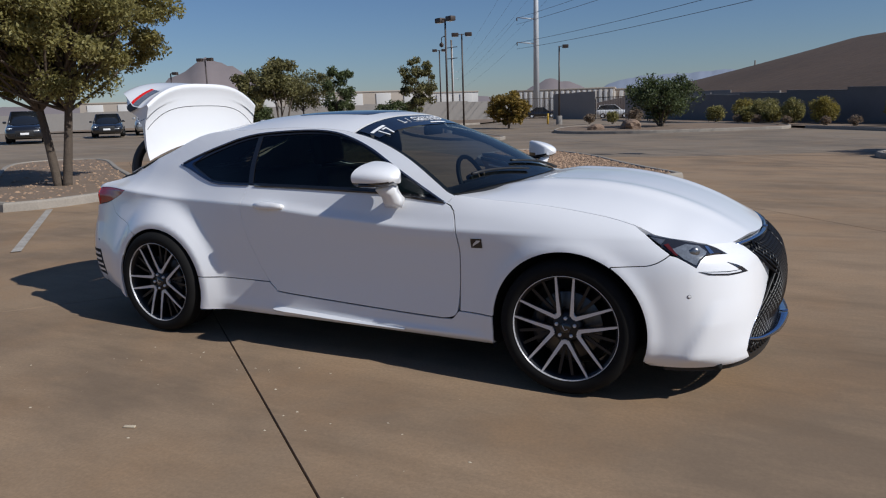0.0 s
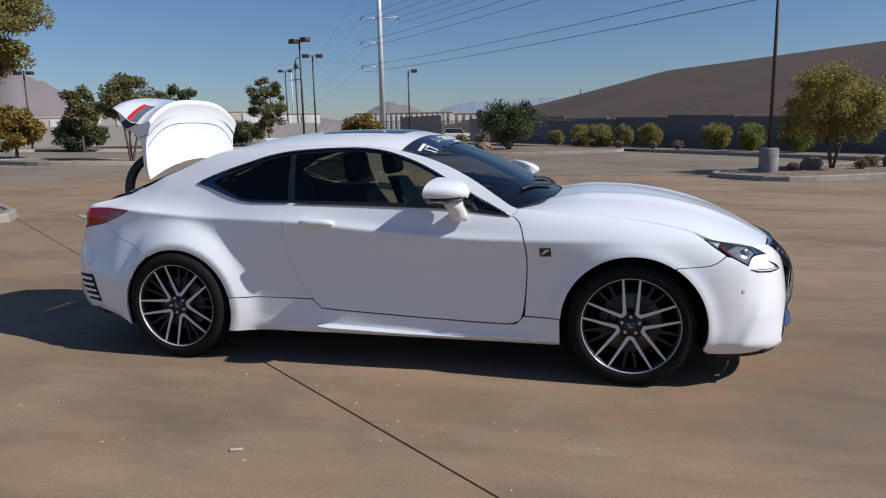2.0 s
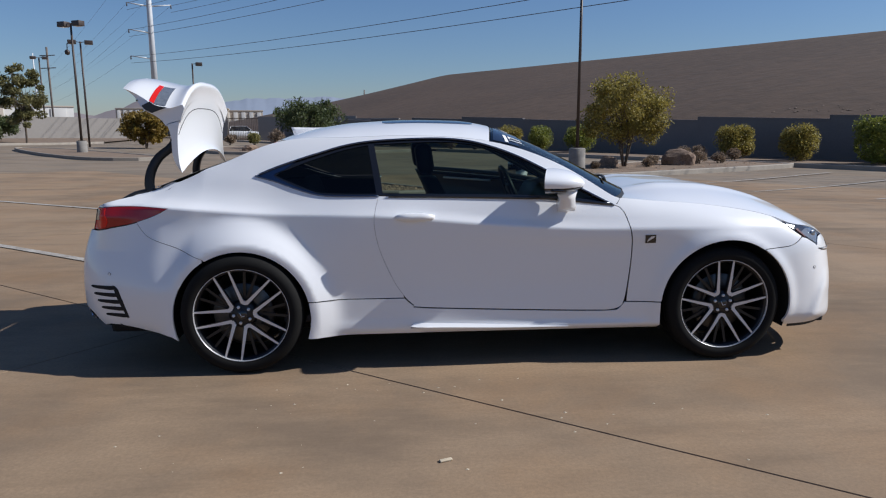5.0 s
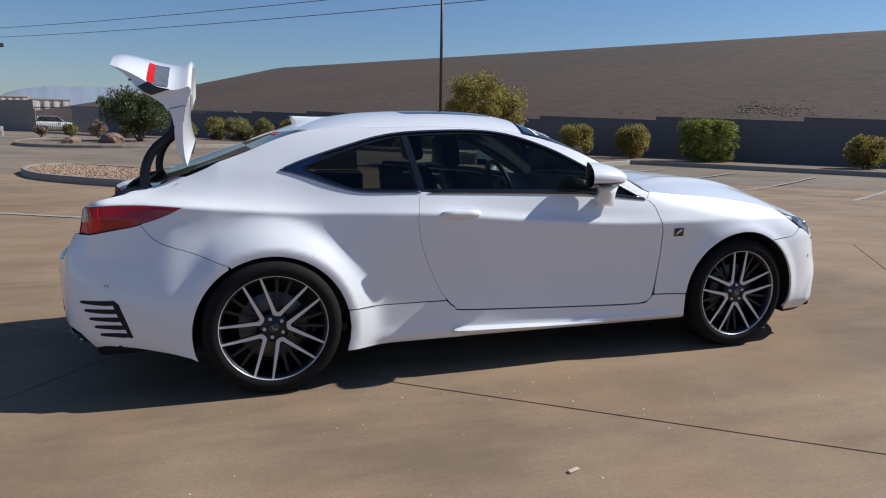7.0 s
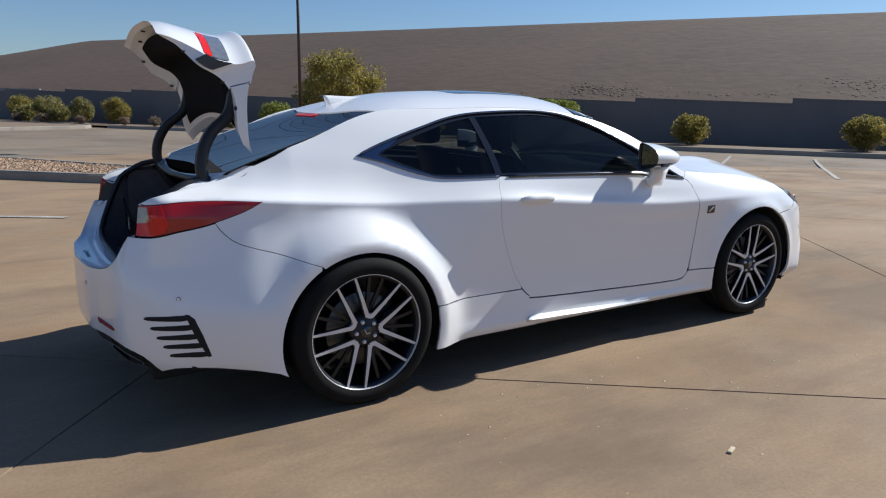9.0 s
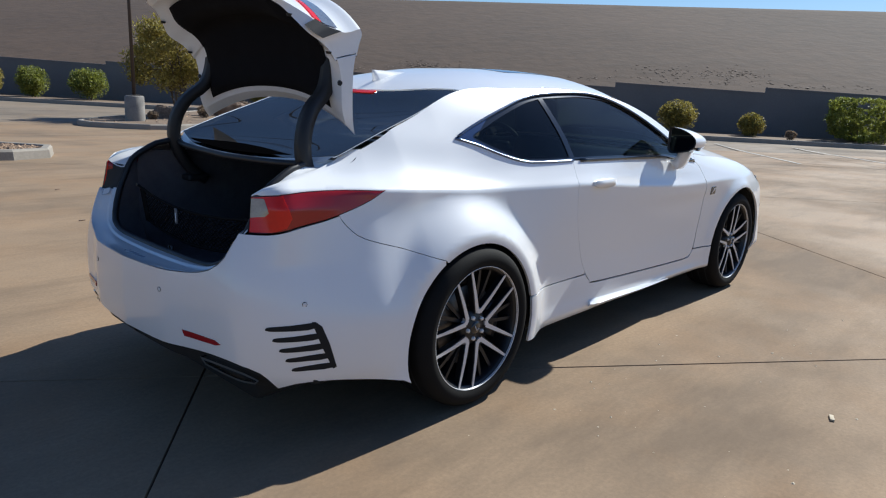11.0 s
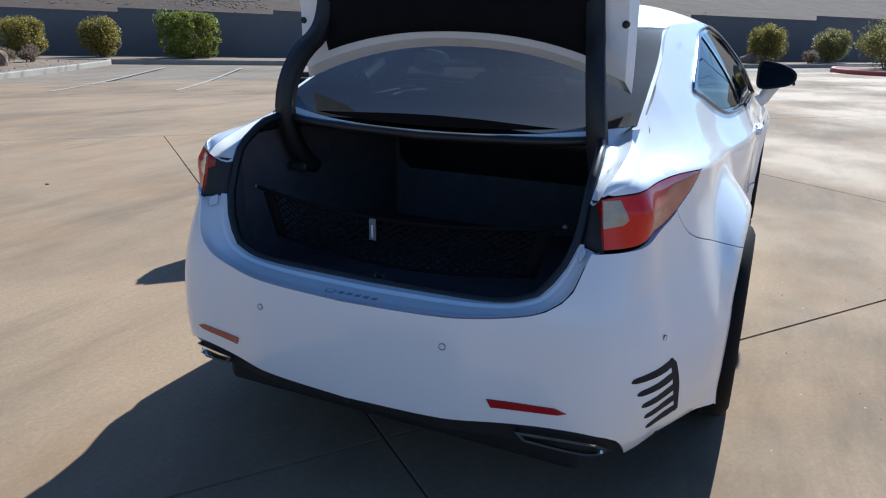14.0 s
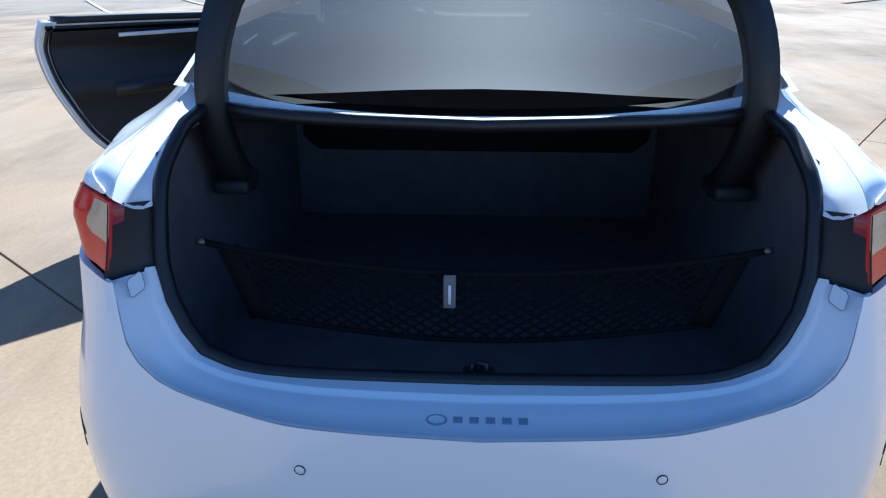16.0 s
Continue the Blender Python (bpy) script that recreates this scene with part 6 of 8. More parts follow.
M["slab"] = concrete("worn_tan_concrete", (0.320, 0.224, 0.139), (0.200, 0.144, 0.096))
M["lot"] = concrete("worn_tan_pavement", (0.262, 0.208, 0.152), (0.182, 0.146, 0.110), 0.2)
M["joint"] = material("joint_filler", (0.052, 0.041, 0.031), 0.9, vary=0.4, scale=6, fine=60)
M["kerb"] = material("kerb_concrete", (0.33, 0.29, 0.24), 0.8, vary=0.3, scale=2.5, fine=40, bump=0.3)
M["kerb_red"] = material("red_painted_kerb", (0.42, 0.035, 0.03), 0.6, vary=0.3, scale=5, fine=40, tint=(0.30, 0.08, 0.06))
M["line"] = material("worn_white_line_paint", (0.50, 0.47, 0.42), 0.7, vary=0.5, scale=4, fine=30, tint=(0.24, 0.20, 0.16), space="Object")
M["dirt"] = material("tan_desert_dirt", (0.24, 0.17, 0.115), 0.95, vary=0.35, scale=1.2, fine=25, bump=0.6, bump_dist=0.02)
M["gravel"] = material("brown_gravel_bed", (0.28, 0.175, 0.10), 0.95, vary=0.5, scale=3, fine=38, bump=0.9, bump_dist=0.03, tint=(0.13, 0.085, 0.055))
M["stone"] = material("loose_gravel_stone", (0.34, 0.225, 0.145), 0.9, vary=0.3, scale=8, per_island=0.45)
M["rock"] = material("brown_boulder", (0.31, 0.215, 0.15), 0.9, vary=0.5, scale=3, fine=18, bump=0.9, bump_dist=0.03, tint=(0.13, 0.085, 0.06))
M["rubble"] = material("dark_grey_rubble", (0.27, 0.205, 0.16), 0.95, vary=0.4, scale=2, fine=15)
M["wall"] = material("grey_block_wall", (0.18, 0.17, 0.168), 0.9, vary=0.18, scale=0.8, fine=14, bump=0.4, bump_dist=0.008)
M["hill"] = material("bare_brown_earth", (0.092, 0.056, 0.035), 0.97, vary=0.5, scale=0.05, fine=0.9, bump=0.35, bump_dist=0.2, tint=(0.056, 0.035, 0.023))
M["pole_brown"] = material("dark_bronze_paint", (0.055, 0.038, 0.030), 0.5, vary=0.2, scale=6)
M["pole_base"] = material("pole_base_concrete", (0.27, 0.25, 0.225), 0.85, vary=0.35, scale=4, fine=30, bump=0.3)
M["galv"] = material("galvanised_steel", (0.62, 0.63, 0.64), 0.5, 0.1, vary=0.15, scale=1)
M["wood_pole"] = material("weathered_pole_wood", (0.16, 0.13, 0.11), 0.9, vary=0.3, scale=2)
M["wire"] = material("weathered_cable", (0.10, 0.10, 0.11), 0.6, vary=0.1)
M["bark"] = material("grey_brown_bark", (0.13, 0.10, 0.075), 0.95, vary=0.5, scale=8, fine=40, bump=0.9, bump_dist=0.02)
M["leaf_olive"] = material("olive_green_leaf", (0.25, 0.235, 0.080), 0.6, vary=0.25, scale=1.5, bump=0.0, per_island=0.45, translucent=0.45, tint=(0.31, 0.25, 0.085))
M["leaf_light"] = material("yellow_green_leaf", (0.32, 0.27, 0.060), 0.6, vary=0.25, scale=1.5, bump=0.0, per_island=0.45, translucent=0.45, tint=(0.20, 0.14, 0.040))
M["leaf_dark"] = material("dark_green_leaf", (0.10, 0.125, 0.045), 0.6, vary=0.25, scale=1.5, bump=0.0, per_island=0.45, translucent=0.4)
M["leaf_far"] = material("dusty_olive_leaf", (0.155, 0.150, 0.055), 0.6, vary=0.25, scale=1.5, bump=0.0, per_island=0.45, translucent=0.4, tint=(0.20, 0.16, 0.06))
M["leaf_hedge"] = material("bright_hedge_leaf", (0.20, 0.235, 0.040), 0.55, vary=0.3, scale=1.5, bump=0.0, per_island=0.45, translucent=0.45, tint=(0.28, 0.26, 0.05))
M["leaf_gold"] = material("yellowing_leaf", (0.27, 0.20, 0.035), 0.6, vary=0.25, scale=1.5, bump=0.0, per_island=0.4, translucent=0.45, tint=(0.22, 0.11, 0.03))
M["leaf_dry"] = material("dry_brown_twigs", (0.30, 0.225, 0.16), 0.9, vary=0.3, scale=3, bump=0.0, per_island=0.4, translucent=0.35)
M["yellow"] = material("yellow_bollard_paint", (0.55, 0.34, 0.03), 0.5, vary=0.15)
M["stucco"] = material("pale_tilt_up_wall", (0.42, 0.36, 0.30), 0.9, vary=0.1, scale=0.1)
M["stucco_white"] = material("white_tilt_up_panel", (0.62, 0.60, 0.57), 0.9, vary=0.1, scale=0.1)
M["litter"] = material("cream_paper_scrap", (0.55, 0.46, 0.33), 0.8, vary=0.2, scale=30)

# one sheet to the horizon, under slabs that carry the joints
_e = np.concatenate([-np.geomspace(4500, 60, 12), np.arange(-56, 100, 4.0), np.geomspace(102, 4500, 12)])
_gv, _gf = sheet(lambda x, y: np.stack([x, y, level(x, y) - 0.03 + 0 * x], -1), _e, _e)
ground = link("ground", _gv, _gf, M["lot"], None, "tan worn concrete lot reaching far out", kind="structure", category="ground")

JA, JB = np.array([0.7946, -0.6071]), np.array([0.622, 0.783])
KD, KN = np.array([0.661, -0.750]), np.array([0.750, 0.661])
K0, KX = np.array([6.80, 1.82]), np.array([0.857, 0.515])
ORG = np.array([-0.697, 0.078])


def clip(poly, normal, c):
    """The part of a polygon with p . normal <= c."""
    out = []
    for i in range(len(poly)):
        a, b = poly[i], poly[(i + 1) % len(poly)]
        da, db = a @ normal - c, b @ normal - c
        if da <= 0:
            out.append(a)
        if da * db < 0:
            out.append(a + (b - a) * da / (da - db))
    return np.array(out)


def slab_geo(poly):
    """A slab with eased edges that follows the lie of the lot."""
    c = poly.mean(0)
    e = densify(poly, 1.5)
    inner = c + (e - c) * (1 - 0.004 / np.maximum(np.linalg.norm(e - c, axis=1, keepdims=True), 0.3))
    lo, hi = poly.min(0), poly.max(0)
    gx, gy = np.meshgrid(np.arange(lo[0] + 0.7, hi[0], 1.5), np.arange(lo[1] + 0.7, hi[1], 1.5))
    g = np.stack([gx.ravel(), gy.ravel()], 1)
    g = g[inside(inner, g)] if len(g) else g
    if len(g):
        d = np.sqrt(((g[:, None] - inner[None]) ** 2).sum(-1)).min(1)
        g = g[d > 0.5]
    pts = np.concatenate([inner, g]) if len(g) else inner
    v2, _, tris, _, _, _ = delaunay_2d_cdt([Vector(p) for p in pts], [(i, (i + 1) % len(inner)) for i in range(len(inner))], [], 1, 1e-6)
    v2 = np.array([tuple(v) for v in v2])
    V = np.concatenate([np.column_stack([v2, level(*v2.T)]), np.column_stack([inner, level(*inner.T)]), np.column_stack([e, level(*e.T) - 0.006]), np.column_stack([e, level(*e.T) - 0.028])])
    a, n = len(v2), len(e)
    F = []
    for t in tris:
        p = v2[list(t)]
        up = (p[1] - p[0])[0] * (p[2] - p[0])[1] - (p[1] - p[0])[1] * (p[2] - p[0])[0] > 0
        F.append(tuple(t) if up else tuple(t)[::-1])
    for r in (0, 1):
        F += [(a + r * n + i, a + (r + 1) * n + i, a + (r + 1) * n + (i + 1) % n, a + r * n + (i + 1) % n) for i in range(n)]
    return V, F


pavement = thing("pavement", "tan concrete paving slabs with dark joints and stains", "pavement", kind="structure")
GAP = 0.0026
_ka = K0 @ KN
_cells = []
for i in range(-5, 6):
    for j in range(-2, 4):
        base = ORG + JA * 4.78 * i + JB * 7.9 * j
        q = np.array([base + JA * GAP + JB * GAP, base + JA * (4.78 - GAP) + JB * GAP, base + JA * (4.78 - GAP) + JB * (7.9 - GAP), base + JA * GAP + JB * (7.9 - GAP)])
        q = clip(q, KN, _ka - GAP)
        if len(q) > 2 and np.linalg.norm(q.mean(0) - [1, 0]) < 20:
            part("slab", slab_geo(q), M["slab"], pavement, smooth=False)
            _cells.append(q)
for i in range(-3, 5):
    for j in range(0, 2):
        base = K0 + KD * (6.0 * i - 0.12) + KX * 6.2 * j
        q = np.array([base + KD * GAP + KX * GAP, base + KD * (6.0 - GAP) + KX * GAP, base + KD * (6.0 - GAP) + KX * (6.2 - GAP), base + KD * GAP + KX * (6.2 - GAP)])
        part("slab", slab_geo(q), M["slab"], pavement, smooth=False)
        _cells.append(q)

def on_lot(poly, lift):
    p = densify(np.asarray(poly, float), 1.2)
    v2, _, tris, _, _, _ = delaunay_2d_cdt([Vector(q) for q in p], [(i, (i + 1) % len(p)) for i in range(len(p))], [], 1, 1e-6)
    v2 = np.array([tuple(v) for v in v2])
    F = []
    for t in tris:
        q = v2[list(t)]
        F.append(tuple(t) if (q[1] - q[0])[0] * (q[2] - q[0])[1] > (q[1] - q[0])[1] * (q[2] - q[0])[0] else tuple(t)[::-1])
    return np.column_stack([v2, level(*v2.T) + lift]), F


def widened(q):
    c = q.mean(0)
    return c + (q - c) * (1 + 0.012 / np.linalg.norm(q - c, axis=1, keepdims=True))


part("joint_filler", join(*[on_lot(widened(q), -0.012) for q in _cells]), M["joint"], pavement)


def painted_line(a, b, w=0.10):
    a, b = np.array(a, float), np.array(b, float)
    d = (b - a) / np.linalg.norm(b - a)
    s = np.array([-d[1], d[0]]) * w / 2
    g = on_lot([a + s, a - s, b - s, b + s], 0.009)
    return link("painted_line", *g, M["line"], None, "worn white parking line on the concrete", False, kind="structure", category="road marking", group="parking lines")


painted_line((-2.05, 2.42), (-6.6, 5.75))
painted_line((-0.75, 5.25), (-6.6, 8.85))
painted_line((-3.9, 0.52), (-7.1, 3.05))
CURB0, CURB_D, CURB_N = np.array([17.0, 23.0]), np.array([0.535, -0.845]), np.array([0.845, 0.535])
for k in range(7):
    b = CURB0 + CURB_D * (3.2 + 2.69 * k)
    painted_line(b - CURB_N * 2.5, b - CURB_N * 12.5)


def kerb(path, mat=None, label="pale concrete kerb along the planting bed", h=0.15, w=0.15, closed=False):
    p = densify(np.asarray(path, float), 1.0, closed)
    if not closed:
        p = np.concatenate([p, [np.asarray(path, float)[-1]]])
    t = (np.roll(p, -1, 0) - np.roll(p, 1, 0)) if closed else np.gradient(p, axis=0)
    n = np.stack([-t[:, 1], t[:, 0]], 1) / np.linalg.norm(t, axis=1, keepdims=True)
    z = level(*p.T)
    prof = [(-w / 2 - 0.01, -0.05), (-w / 2 + 0.01, h - 0.03), (-w / 2 + 0.035, h), (w / 2 - 0.02, h), (w / 2, h - 0.02), (w / 2, -0.05)]
    V = np.concatenate([np.column_stack([p + n * o, z + q]) for o, q in prof])
    m, L = len(prof), len(p)
    F = [(r * L + i, r * L + (i + 1) % L, (r + 1) * L + (i + 1) % L, (r + 1) * L + i) for r in range(m - 1) for i in range(L if closed else L - 1)]
    return link("kerb", V, [f[::-1] for f in F], mat or M["kerb"], None, label, False, kind="structure", category="kerb")


def bed(poly, mat, label, name="planting_bed", lift=0.11):
    return link(name, *on_lot(poly, lift), mat, None, label, False, kind="structure", category="planting bed")


def scatter_stones(poly, count, size, seed, name="gravel", label="loose brown gravel stones in the bed", lift=0.11):
    rng = np.random.default_rng(seed)
    poly = np.asarray(poly, float)
    lo, hi = poly.min(0), poly.max(0)
    p = rng.uniform(lo, hi, (count * 3, 2))
    p = p[inside(poly, p)][:count]
    ico = np.array([(0, 0, 1), (0.9, 0, 0.3), (0.28, 0.85, 0.3), (-0.72, 0.53, 0.3), (-0.72, -0.53, 0.3), (0.28, -0.85, 0.3)])
    fc = [(0, 1, 2), (0, 2, 3), (0, 3, 4), (0, 4, 5), (0, 5, 1)]
    V, F = [], []
    for i, (x, y) in enumerate(p):
        r = size * rng.uniform(0.5, 1.5)
        v = ico * rng.uniform(0.7, 1.2, (6, 3)) * [r, r, r * 0.8]
        a = rng.uniform(0, 6.28)
        v = v @ np.array([[math.cos(a), math.sin(a), 0], [-math.sin(a), math.cos(a), 0], [0, 0, 1]])
        V.append(v + [x, y, float(level(x, y)) + lift - r * 0.25])
        F += [tuple(6 * i + q for q in f) for f in fc]
    return link(name, np.concatenate(V), F, M["stone"], None, label, False, kind="stuff", category="gravel")


# scraps and specks on the slabs
for x, y, a in ((1.03, -2.0, 20), (1.24, 4.3, 60), (0.14, 3.74, 10), (0.54, 5.55, 40)):
    s = link("paper_scrap", *block(0.055, 0.018, 0.008, 0.003), M["litter"] if y < 0 else M["rock"], None, "small pale scrap lying on the concrete" if y < 0 else "small dark stone lying on the concrete", category="litter")
    s.matrix_basis = pose(x, y, float(level(x, y)) + 0.001, 0, 0, a)

_rng = np.random.default_rng(88)
_V, _F = [], []
for i in range(46):
    x, y = _rng.uniform(-0.4, 2.6), _rng.uniform(-2.1, -1.05)
    r = 0.0055 * _rng.uniform(0.4, 1.5)
    _V.append(np.array([(0, 0, 0.5), (1.3, 0, 0.05), (0.28, 0.85, 0.05), (-0.72, 0.53, 0.05), (-0.72, -0.53, 0.05), (0.28, -0.85, 0.05)]) * _rng.uniform(0.6, 1.3, (6, 3)) * r + [x, y, 0.0])
    _F += [tuple(6 * i + q for q in f) for f in ((0, 1, 2), (0, 2, 3), (0, 3, 4), (0, 4, 5), (0, 5, 1))]
link("stone_chips", np.concatenate(_V), _F, M["litter"], None, "pale stone chips strewn over the concrete", False, kind="stuff", category="stone chips")

# ---- surroundings ----
def along_wall(s, off):
    return CURB0 + CURB_D * s + CURB_N * off


# long block wall behind the planting strip, in stepped panels
WALL_OFF = 5.0
for k in range(-9, 6):
    s0, s1 = -0.4 + 6.8 * k, -0.4 + 6.8 * (k + 1)
    up = 0.05 * max(0, k - 1) + (0.25 if k < -3 else 0.0)
    a, b = along_wall(s0, WALL_OFF), along_wall(s1, WALL_OFF)
    V = []
    for p, top in ((a, 1.81 + up), (b, 1.63 + up)):
        for off, z in ((0.0, -0.7), (0.0, top - 0.06), (-0.02, top - 0.06), (-0.02, top), (0.22, top), (0.22, top - 0.06), (0.20, top - 0.06), (0.20, -0.7)):
            V.append((*(p + CURB_N * off), z))
    F = [(i, (i + 1) % 8, 8 + (i + 1) % 8, 8 + i) for i in range(8)] + [tuple(range(8))[::-1], tuple(range(8, 16))]
    link("wall_east", V, F, M["wall"], None, "grey block wall with a stepped cap", False, kind="structure", category="wall")

_strip = [along_wall(s, 0.1) for s in np.linspace(-62, 36, 40)] + [along_wall(s, WALL_OFF) for s in np.linspace(36, -62, 40)]
bed(_strip, M["dirt"], "bare tan planting strip before the wall")
kerb([along_wall(s, 0.0) for s in (-24, -2.2)], label="pale concrete kerb before the wall strip")
kerb([along_wall(s, 0.0) for s in (-1.0, 36)], label="pale concrete kerb before the wall strip")
kerb([along_wall(s, 0.0) for s in (-62, -27)], label="pale concrete kerb before the wall strip")

# bare earth bank beyond the wall
def bank(s, d):
    up = np.clip((d - 6.0) / 38.0, 0, 1)
    end = np.clip((s + 163.0) / 82.0, 0, 1)
    far = np.clip((d - 44) / 40, 0, 1)
    z = -0.4 + 10.35 * np.minimum(up**0.92, 1.0) * end**0.65 + 1.5 * far * end
    x, y = CURB0[0] + CURB_D[0] * s + CURB_N[0] * d, CURB0[1] + CURB_D[1] * s + CURB_N[1] * d
    wob = np.array([noise.noise(Vector((a * 0.05, b * 0.05, 0.0))) + 0.4 * noise.noise(Vector((a * 0.21, b * 0.21, 3.0))) for a, b in zip(np.ravel(x), np.ravel(y))])
    return np.stack([x, y, z + 0.16 * wob * np.clip(up * 6, 0, 1) * np.clip(1.15 - up, 0.15, 1)], -1)


_bd = np.concatenate([np.arange(5.3, 46, 1.6), [50, 60, 90, 160]])
link("earth_bank", *sheet(bank, np.concatenate([np.arange(-169, -85, 4.0), np.arange(-85, 60, 2.5), np.arange(60, 200, 8.0)]), _bd), M["hill"], None, "bare brown earth bank beyond the wall", kind="structure", category="hillside")
_rng = np.random.default_rng(5)
_V, _F = [], []
for i in range(700):
    s, o = (_rng.normal(2.0, 1.5), 15.2 + _rng.normal(0, 0.7)) if i % 2 else (_rng.normal(18.8, 2.4), 16.4 + _rng.normal(0, 0.9))
    if i % 3 == 0:
        s, o = _rng.uniform(-8, 34), 14.0 + abs(_rng.normal(0, 0.7))
    b = bank(np.array([s]), np.array([o]))[0]
    r = 0.085 * _rng.uniform(0.4, 1.5)
    _V.append(np.array([(0, 0, 1), (0.9, 0, 0.1), (0.28, 0.85, 0.1), (-0.72, 0.53, 0.1), (-0.72, -0.53, 0.1), (0.28, -0.85, 0.1)]) * _rng.uniform(0.6, 1.3, (6, 3)) * [r, r, 0.3 * r] + b)
    _F += [tuple(6 * i + q for q in f) for f in ((0, 1, 2), (0, 2, 3), (0, 3, 4), (0, 4, 5), (0, 5, 1))]
link("rubble", np.concatenate(_V), _F, M["rubble"], None, "dark stones strewn at the bank's foot", False, kind="stuff", category="rubble")


# plants
def leaves(centres, radii, per, size, rng, squash=0.8):
    """Many small diamond leaves about clump centres, mostly near each clump's shell."""
    V, F = [], []
    k = 0
    for c, r in zip(centres, radii):
        d = rng.normal(size=(per, 3))
        d /= np.linalg.norm(d, axis=1, keepdims=True)
        p = c + d * (r * rng.uniform(0.35, 1.05, (per, 1))) * [1, 1, squash]
        a = rng.normal(size=(per, 3)) + d * 0.4
        a /= np.linalg.norm(a, axis=1, keepdims=True)
        b = np.cross(a, rng.normal(size=(per, 3)))
        b /= np.maximum(np.linalg.norm(b, axis=1, keepdims=True), 1e-6)
        sz = size * rng.uniform(0.6, 1.4, (per, 1))
        q = np.stack([p - a * sz, p + b * sz * 0.42, p + a * sz, p - b * sz * 0.42], 1).reshape(-1, 3)
        V.append(q)
        F += [(k + 4 * i, k + 4 * i + 1, k + 4 * i + 2, k + 4 * i + 3) for i in range(per)]
        k += 4 * per
    return np.concatenate(V), F


def tree(name, label, x, y, height, spread, crown_from, stems, clumps, per, size, leaf, seed, thick=0.09, lift=0.0, lean_by=0.28, clump=(0.18, 0.40)):
    rng = np.random.default_rng(seed)
    z0 = float(level(x, y)) + lift
    t = thing(name, label, "tree", at=(x, y, z0))
    cz, rz = (crown_from + height) / 2, (height - crown_from) / 2
    C, R = [], []
    for i in range(clumps):
        d = rng.normal(size=3); d /= np.linalg.norm(d)
        k = rng.uniform(0.25, 1.0) ** 0.6
        C.append(np.array([d[0] * spread * k, d[1] * spread * k, cz + d[2] * rz * k]))
        R.append(spread * rng.uniform(*clump))
    tubes = []
    for s in range(stems):
        a = 6.28 * s / stems + rng.uniform(0, 1)
        lean = 0.0 if stems == 1 else spread * lean_by
        top = np.array([math.cos(a) * lean, math.sin(a) * lean, crown_from + (height - crown_from) * 0.35])
        base = np.array([math.cos(a) * thick * (0 if stems == 1 else 0.6), math.sin(a) * thick * (0 if stems == 1 else 0.6), -0.08])
        mid = (base + top) / 2 + rng.normal(size=3) * [0.12, 0.12, 0] * spread * 0.25
        pts = spline([base, mid, top], 0.25)
        tubes.append(tube(pts, np.linspace(thick, thick * 0.5, len(pts)) * (1.25 if stems == 1 else 0.8), 8))
        for i in range(s, clumps, stems):
            if rng.uniform() < 0.55:
                st = pts[rng.integers(len(pts) // 2, len(pts))]
                e = C[i]
                br = spline([st, (st + e) / 2 + [0, 0, -0.06 * spread] + rng.normal(size=3) * 0.05 * spread, e], 0.3)
                tubes.append(tube(br, np.linspace(thick * 0.32, thick * 0.08, len(br)), 5))
    part("trunk", join(*tubes), M["bark"], t, "grey-brown branching trunk")
    part("crown", leaves(np.array(C), R, per, size, rng), leaf, t, "loose leafy crown", smooth=False)
    return t


def bush(name, label, x, y, wide, high, leaf, seed, per=300, boxy=False, lift=0.11, size=0.05):
    rng = np.random.default_rng(seed)
    t = thing(name, label, "bush", "bushes along the wall", at=(x, y, float(level(x, y)) + lift))
    C, R = [], []
    for i in range(26):
        if boxy:
            c = rng.uniform(-1, 1, 3) * [wide * 0.42, wide * 0.42, high * 0.40] + [0, 0, high * 0.52]
        else:
            d = rng.normal(size=3); d /= np.linalg.norm(d)
            k = rng.uniform(0.3, 1) ** 0.5
            c = np.array([d[0] * wide * 0.40 * k, d[1] * wide * 0.40 * k, high * 0.52 + d[2] * high * 0.38 * k])
        C.append(c)
        R.append(min(wide, high) * rng.uniform(0.14, 0.22))
    if boxy:
        # a clipped block: twigs crowd a rounded box
        d = rng.normal(size=(260, 3))
        d /= np.max(np.abs(d) ** 1.0, axis=1, keepdims=True) * 0.75 + 0.25 * np.linalg.norm(d, axis=1, keepdims=True)
        shell = leaves(d * [wide * 0.43, wide * 0.43, high * 0.45] + [0, 0, high * 0.53], np.full(260, 0.13), 45, size, rng)
    else:
        shell = leaves(np.array([[0, 0, high * 0.5]]), [wide * 0.47], per * 9, size, rng, high * 0.49 / (wide * 0.47))
    part("foliage", join(leaves(np.array(C), R, per, size, rng, 0.95), shell), leaf, t, "dense clipped foliage", smooth=False)
    st = [tube([(0.05 * math.cos(a), 0.05 * math.sin(a), -0.12), (wide * 0.2 * math.cos(a), wide * 0.2 * math.sin(a), high * 0.5)], [0.025, 0.012], 5) for a in (0.3, 1.9, 3.3, 5.0)]
    part("stems", join(*st), M["bark"], t)
    return t


